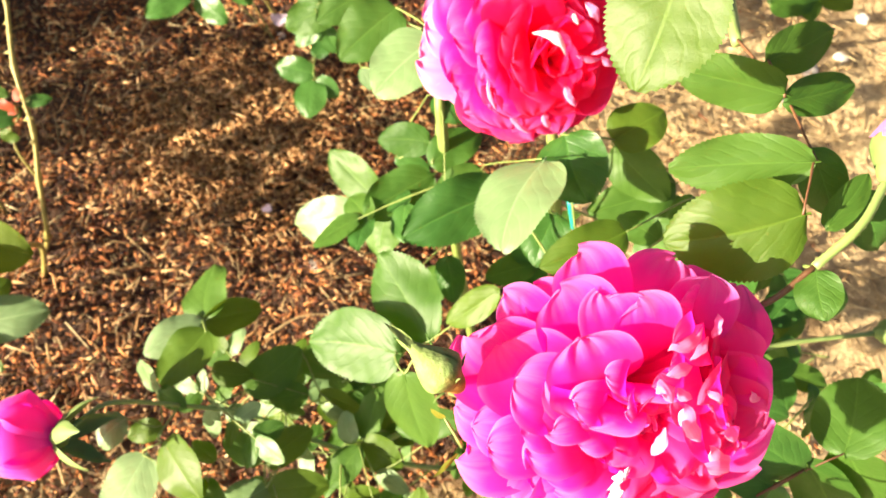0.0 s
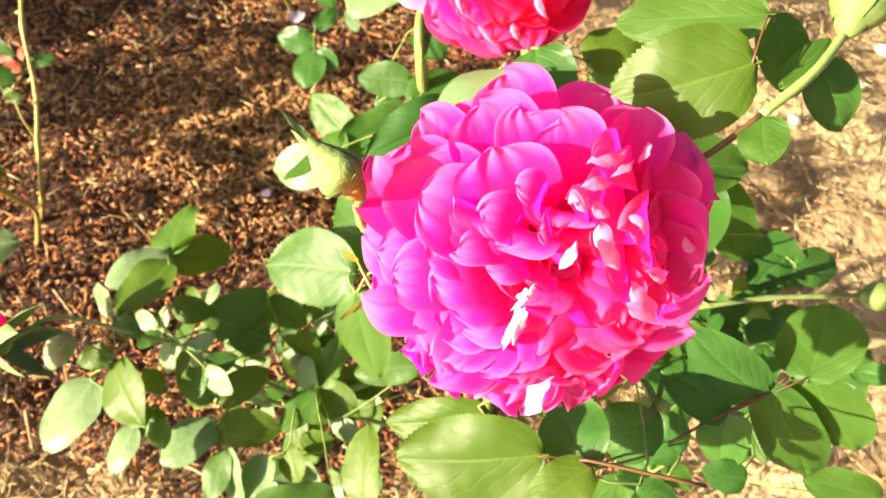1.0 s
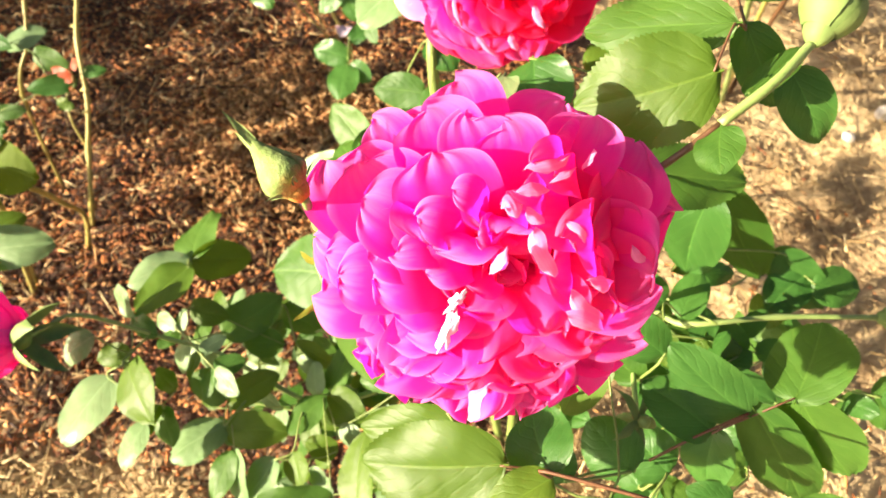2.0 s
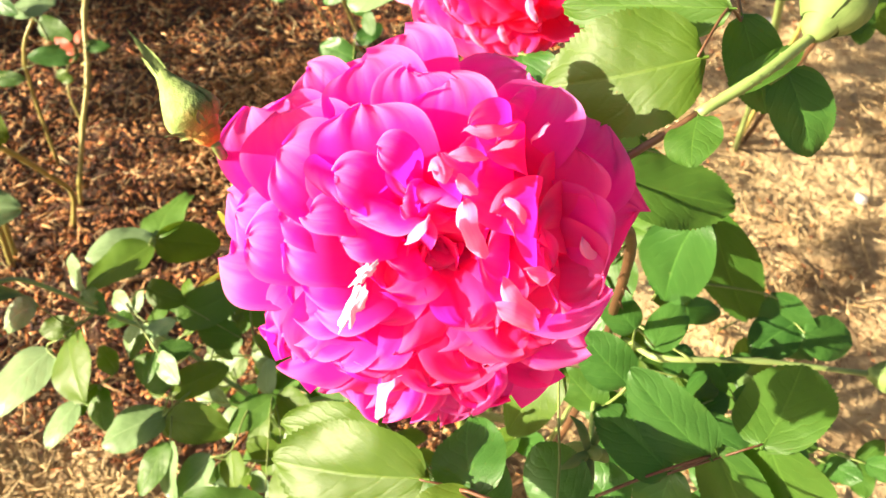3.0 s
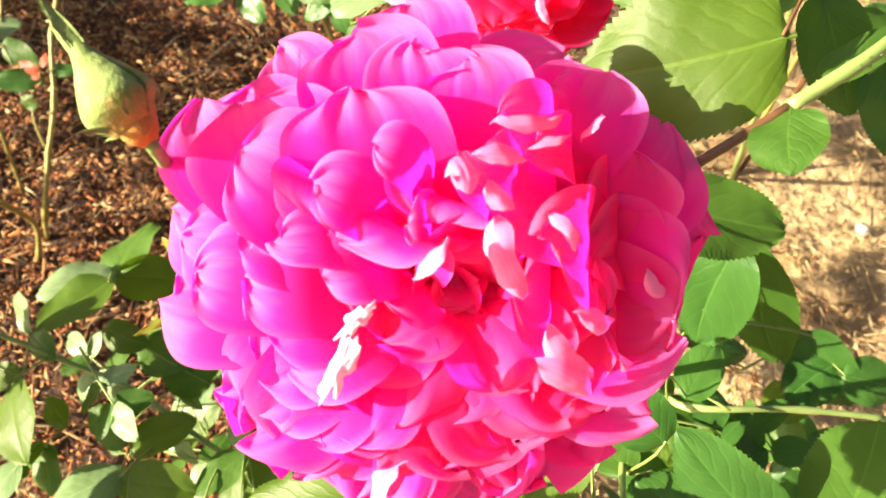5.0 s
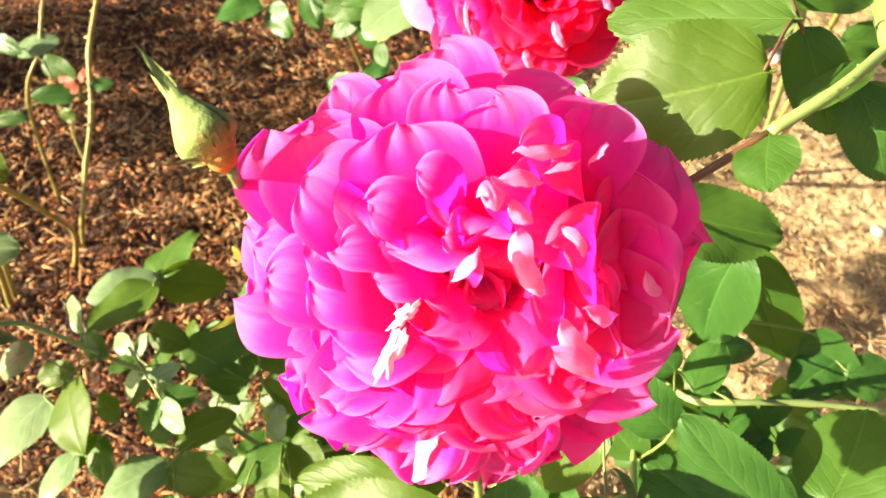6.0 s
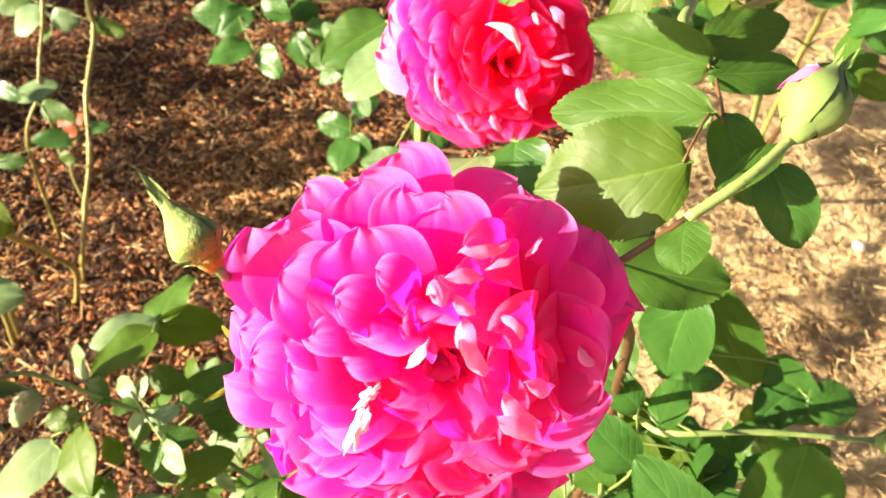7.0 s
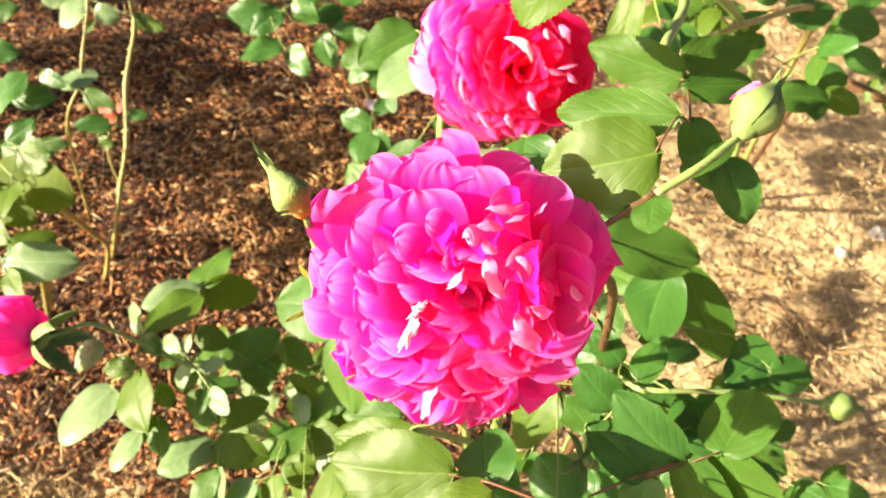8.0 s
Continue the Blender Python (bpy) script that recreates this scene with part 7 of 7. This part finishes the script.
spray(shade_bush, (-1.489, 0.382, 0.400), (0.16, -0.15, 0.37), 0.047, 5, 1018)
spray(shade_bush, (-1.834, 0.553, 0.368), (-0.10, 0.63, 0.16), 0.041, 5, 1000)
spray(shade_bush, (-1.672, 0.832, 0.305), (0.73, -0.43, 0.19), 0.046, 5, 1001)
spray(shade_bush, (-1.432, 0.643, 0.351), (-0.18, 0.43, 0.02), 0.045, 5, 1003)
spray(shade_bush, (-1.603, 0.908, 0.338), (0.45, -0.63, -0.18), 0.052, 5, 1004)
spray(shade_bush, (-1.564, 0.626, 0.368), (0.63, -0.73, 0.07), 0.056, 5, 1005)
spray(shade_bush, (-0.808, 0.528, 0.247), (-0.83, -0.27, 0.17), 0.047, 5, 1006)
spray(shade_bush, (-1.128, 1.022, 0.210), (0.88, 0.25, 0.01), 0.052, 5, 1007)
spray(shade_bush, (-1.414, 0.989, 0.193), (-0.47, -0.68, 0.46), 0.042, 5, 1008)
spray(shade_bush, (-1.390, 1.015, 0.214), (0.36, -0.64, -0.14), 0.058, 5, 1009)
spray(shade_bush, (-1.342, 0.631, 0.309), (-0.44, 0.29, -0.08), 0.050, 5, 1010)
spray(shade_bush, (-1.222, 1.006, 0.220), (0.13, 0.29, 0.32), 0.040, 5, 1011)
spray(shade_bush, (-1.133, 0.745, 0.361), (0.04, 0.69, 0.56), 0.046, 5, 1012)
spray(shade_bush, (-1.184, 0.560, 0.194), (-0.53, -0.83, -0.19), 0.048, 5, 1013)
spray(shade_bush, (-1.787, 0.759, 0.343), (-0.62, 0.61, 0.32), 0.051, 5, 1014)
spray(shade_bush, (-1.506, 0.604, 0.305), (0.57, 0.10, 0.01), 0.055, 5, 1016)
spray(shade_bush, (-1.423, 0.939, 0.189), (0.70, 0.53, 0.36), 0.059, 5, 1017)
spray(shade_bush, (-1.247, 0.660, 0.170), (0.47, 0.38, 0.23), 0.046, 5, 1019)
spray(shade_bush, (-1.461, 0.625, 0.347), (-0.61, 0.99, 0.15), 0.049, 5, 1020)
spray(shade_bush, (-1.688, 0.826, 0.331), (-0.86, -0.48, 0.46), 0.042, 5, 1022)
spray(shade_bush, (-1.194, 1.031, 0.224), (0.94, -0.56, 0.31), 0.057, 5, 1023)
spray(shade_bush, (-1.433, 0.512, 0.289), (-0.86, -0.91, -0.16), 0.054, 5, 1024)
spray(shade_bush, (-1.694, 0.916, 0.310), (0.97, -0.17, 0.09), 0.058, 5, 1025)
spray(shade_bush, (-1.338, 0.662, 0.221), (0.82, -0.21, -0.03), 0.042, 5, 1027)
spray(shade_bush, (-1.056, 0.819, 0.165), (-0.84, 0.03, 0.08), 0.040, 5, 1028)
spray(shade_bush, (-1.540, 0.541, 0.278), (0.50, -0.14, 0.09), 0.051, 5, 1029)
spray(shade_bush, (-1.312, 0.874, 0.348), (0.43, -0.32, 0.56), 0.040, 5, 1030)
spray(shade_bush, (-1.105, 0.948, 0.280), (0.91, -0.26, 0.11), 0.060, 5, 1032)
spray(shade_bush, (-1.653, 0.557, 0.405), (-0.35, 0.18, 0.24), 0.044, 5, 1034)
spray(shade_bush, (-1.416, 0.545, 0.241), (0.25, 0.16, 0.55), 0.054, 5, 1035)
spray(shade_bush, (-1.046, 0.797, 0.285), (0.31, -0.21, 0.57), 0.046, 5, 1037)
spray(shade_bush, (-1.385, 1.005, 0.177), (0.56, 0.71, 0.44), 0.045, 5, 1038)
spray(shade_bush, (-1.363, 0.956, 0.248), (-1.00, -0.39, 0.32), 0.053, 5, 1039)
spray(shade_bush, (-1.223, 0.798, 0.289), (0.08, 0.44, -0.16), 0.051, 5, 1042)
spray(shade_bush, (-1.165, 0.491, 0.285), (0.42, -0.84, -0.16), 0.041, 5, 1043)
spray(shade_bush, (-1.867, 0.642, 0.414), (-0.89, 0.21, -0.03), 0.052, 5, 1044)
spray(shade_bush, (-1.272, 0.647, 0.349), (0.44, -1.00, -0.16), 0.045, 5, 1045)
spray(shade_bush, (-1.011, 0.464, 0.272), (-0.59, 0.05, 0.06), 0.042, 5, 1046)
spray(shade_bush, (-1.527, 0.516, 0.226), (0.68, -0.37, 0.37), 0.045, 5, 1047)
spray(shade_bush, (-1.862, 0.568, 0.381), (0.18, -0.98, 0.21), 0.059, 5, 1050)
spray(shade_bush, (-1.161, 1.007, 0.240), (0.75, 0.91, -0.13), 0.060, 5, 1051)
spray(shade_bush, (-1.275, 0.593, 0.240), (0.61, 0.18, 0.17), 0.050, 5, 1052)
spray(shade_bush, (-1.205, 0.512, 0.289), (0.44, -0.48, -0.18), 0.059, 5, 1053)
spray(shade_bush, (-1.577, 0.852, 0.261), (0.30, 0.29, -0.08), 0.058, 5, 1059)
spray(shade_bush, (-1.161, 0.435, 0.347), (-0.46, 0.07, -0.20), 0.059, 5, 1060)
spray(shade_bush, (-1.350, 0.983, 0.197), (-0.53, 0.15, 0.32), 0.044, 5, 1061)
spray(shade_bush, (-1.304, 0.232, 0.312), (-0.09, -0.93, 0.51), 0.048, 5, 1100)
spray(shade_bush, (-0.977, 0.241, 0.344), (-0.40, 0.30, 0.50), 0.034, 5, 1101)
spray(shade_bush, (-1.215, 0.197, 0.332), (-0.25, 0.76, 0.32), 0.036, 5, 1102)
spray(shade_bush, (-1.189, 0.278, 0.314), (0.00, 0.72, 0.24), 0.040, 5, 1103)
spray(shade_bush, (-0.954, 0.206, 0.348), (0.04, 0.21, 0.34), 0.038, 5, 1104)
spray(shade_bush, (-1.205, 0.267, 0.336), (0.15, 0.83, 0.54), 0.038, 5, 1105)
spray(shade_bush, (-0.690, 0.455, 0.157), (-0.33, -0.29, 0.02), 0.035, 5, 1106)
spray(shade_bush, (-0.925, 0.332, 0.242), (0.69, -0.13, 0.40), 0.046, 5, 1107)
spray(shade_bush, (-0.977, 0.300, 0.251), (0.37, 0.73, 0.58), 0.047, 5, 1108)
# unseen extra sprays, added to throw shadows on the ground at the right
spray(back_bush, (-0.562, 0.766, 0.491), (0.96, 0.34, -0.14), 0.051, 5, 1200)
spray(back_bush, (-0.325, 0.976, 0.397), (0.76, -0.21, 0.34), 0.053, 5, 1201)
spray(back_bush, (-0.558, 0.980, 0.343), (-0.67, -0.61, 0.20), 0.047, 5, 1202)
spray(back_bush, (-0.507, 0.952, 0.481), (0.09, -0.95, 0.06), 0.038, 5, 1203)
spray(back_bush, (-0.497, 0.984, 0.390), (-0.33, -0.91, -0.02), 0.053, 5, 1204)
spray(back_bush, (-0.153, 1.198, 0.349), (0.26, 0.58, 0.08), 0.041, 5, 1205)
spray(back_bush, (-0.152, 1.297, 0.278), (0.12, 0.32, 0.60), 0.048, 5, 1206)
spray(back_bush, (-0.478, 0.968, 0.486), (0.22, 1.00, 0.24), 0.042, 5, 1207)
spray(back_bush, (-0.668, 0.864, 0.403), (0.88, -0.71, 0.13), 0.041, 5, 1208)
spray(back_bush, (-0.153, 1.198, 0.337), (0.77, 0.02, 0.01), 0.051, 5, 1209)
spray(back_bush, (-0.343, 0.928, 0.457), (0.26, -0.21, 0.26), 0.043, 5, 1210)
spray(back_bush, (-0.717, 0.650, 0.426), (-0.62, -0.42, 0.15), 0.043, 5, 1211)
spray(back_bush, (-0.864, 1.016, 0.474), (-0.52, -0.40, 0.17), 0.044, 5, 1212)
spray(back_bush, (-0.650, 0.988, 0.380), (-0.92, -0.67, 0.03), 0.045, 5, 1213)
spray(back_bush, (-0.757, 0.620, 0.424), (-0.18, -0.54, 0.37), 0.051, 5, 1214)
spray(bush, (0.002, 0.155, 0.269), (-0.52, -0.15, -0.11), 0.021, 5, 1300, "young pale green")
spray(bush, (-0.138, 0.196, 0.393), (0.84, -0.67, 0.23), 0.025, 5, 1301, "young pale green")
spray(bush, (-0.051, 0.221, 0.369), (0.63, 0.34, 0.25), 0.018, 5, 1302, "young pale green")
spray(bush, (-0.057, 0.203, 0.340), (0.70, -0.10, -0.00), 0.025, 3, 1303, "young pale green")
spray(bush, (0.001, 0.184, 0.305), (-0.01, 0.12, 0.16), 0.017, 3, 1304, "young pale green")
spray(bush, (-0.095, 0.128, 0.330), (0.67, -0.04, -0.14), 0.025, 3, 1305, "young pale green")
spray(bush, (-0.115, 0.199, 0.348), (-0.84, 0.26, 0.17), 0.023, 5, 1306, "young pale green")
spray(bush, (-0.085, 0.175, 0.351), (-0.50, -0.81, -0.16), 0.018, 3, 1307, "young pale green")
spray(bush, (-0.045, 0.181, 0.285), (-0.11, -0.59, 0.13), 0.020, 3, 1308, "young pale green")
spray(bush, (-0.142, 0.211, 0.309), (0.46, 0.38, 0.48), 0.025, 3, 1309, "young pale green")

# ---- small things on the ground ----
def pebble(place, size, seed):
    rnd = random.Random(seed)
    bm = bmesh.new()
    bmesh.ops.create_icosphere(bm, subdivisions=2, radius=1)
    for v in bm.verts:
        v.co *= 1 + 0.25 * noise.noise(v.co * 1.3 + Vector((seed, 0, 0)))
        v.co = Vector((v.co.x * size, v.co.y * size * 0.8, v.co.z * size * 0.55))
    me = bpy.data.meshes.new("pebble")
    bm.to_mesh(me)
    bm.free()
    me.materials.append(STONE)
    ob = new("pebble", me)
    ob.matrix_basis = pose(*place, 0, 0, rnd.uniform(0, 360))
    return tagged(ob, "pale rounded pebble lying on the mulch", "pebble", "pebbles on the ground")


for k, (x, y, s) in enumerate(((-0.153, 0.535, 0.010), (0.60, 0.96, 0.016), (0.66, 1.00, 0.012), (0.54, 0.90, 0.012), (0.40, 1.31, 0.016), (-0.27, 0.97, 0.008), (-0.40, 0.85, 0.006), (0.72, 1.1, 0.014))):
    pebble((x, y, s * 0.35), s, k)
tie = tagged(link(new("plant_tie"), None, Matrix.Translation((0.090, 0.300, 0.45))), "teal plastic tie knotted round a rose cane", "plant tie")
tube("loop", [(0.084, 0.290, 0.520), (0.094, 0.286, 0.515), (0.100, 0.296, 0.512), (0.092, 0.306, 0.514), (0.082, 0.300, 0.520), (0.084, 0.290, 0.522)], 0.0022, 0.0022, TIE, tie, sides=6)
tube("end", [(0.088, 0.288, 0.520), (0.087, 0.275, 0.530), (0.092, 0.268, 0.512)], 0.0026, 0.0014, TIE, tie, sides=6)


def fallen_petal(place, turn, size):
    """A dry white petal that lies cupped on the mulch."""
    ob = new("fallen_petal", petal_mesh("fallen_petal", PETAL_PALE, 0.0, size, 0.0, 80, size * 0.9, 0.5, 0.08, 0.2, 71, foot=(0.0, 0.0), rag=0.05))
    link(ob, None, pose(*place, 0, 0, turn))
    return tagged(ob, "dry white petal fallen on the bark mulch", "petal", "fallen petals")


fallen_petal((-0.272, 0.975, 0.020), 100, 0.030)
fallen_petal((-0.236, 0.610, 0.018), 20, 0.014)

# withered flower base left on a cut stem
spent = link(new("spent_flower", lathe("spent_flower", [(0.0012, -0.012), (0.0030, -0.008), (0.0036, -0.003), (0.0026, 0.001), (0.0032, 0.003), (0.0010, 0.005)], STEM_PALE)), bush, facing((0.146, 0.118, 0.524), (0.6, -0.2, 0.5), (0, 0.6, 0.6)))
tagged(spent, "withered pale flower base with dry sepals")
tube("cane", [(0.150, 0.215, 0.470), (0.148, 0.150, 0.495), (0.150, 0.110, 0.510), (0.141, 0.119, 0.516)], 0.0014, 0.0011, STEM_PALE, bush, "thin pale stem", steps=5)
for k in range(5):
    sepal(spent, WORLD[spent] @ pose(0, 0, 0, 0, 0, 72 * k) @ pose(0, -0.002, 0.001, 70, 0, 0), 0.016, 0.005, 0.6, 80 + k)


def twig(points, radius):
    ob = tagged(link(new("twig"), None, Matrix.Translation(points[0])), "thin pale dead twig lying on the straw", "twig", "twigs on the ground")
    return tube("stem", points, radius, radius * 0.6, STRAW, ob, sides=6)


twig([(-0.415, 0.268, 0.012), (-0.400, 0.246, 0.016), (-0.388, 0.226, 0.012)], 0.0022)
twig([(-0.225, 0.232, 0.012), (-0.198, 0.222, 0.018), (-0.168, 0.209, 0.012)], 0.0018)
twig([(-0.20, 0.42, 0.012), (-0.16, 0.45, 0.017), (-0.11, 0.46, 0.012)], 0.0015)
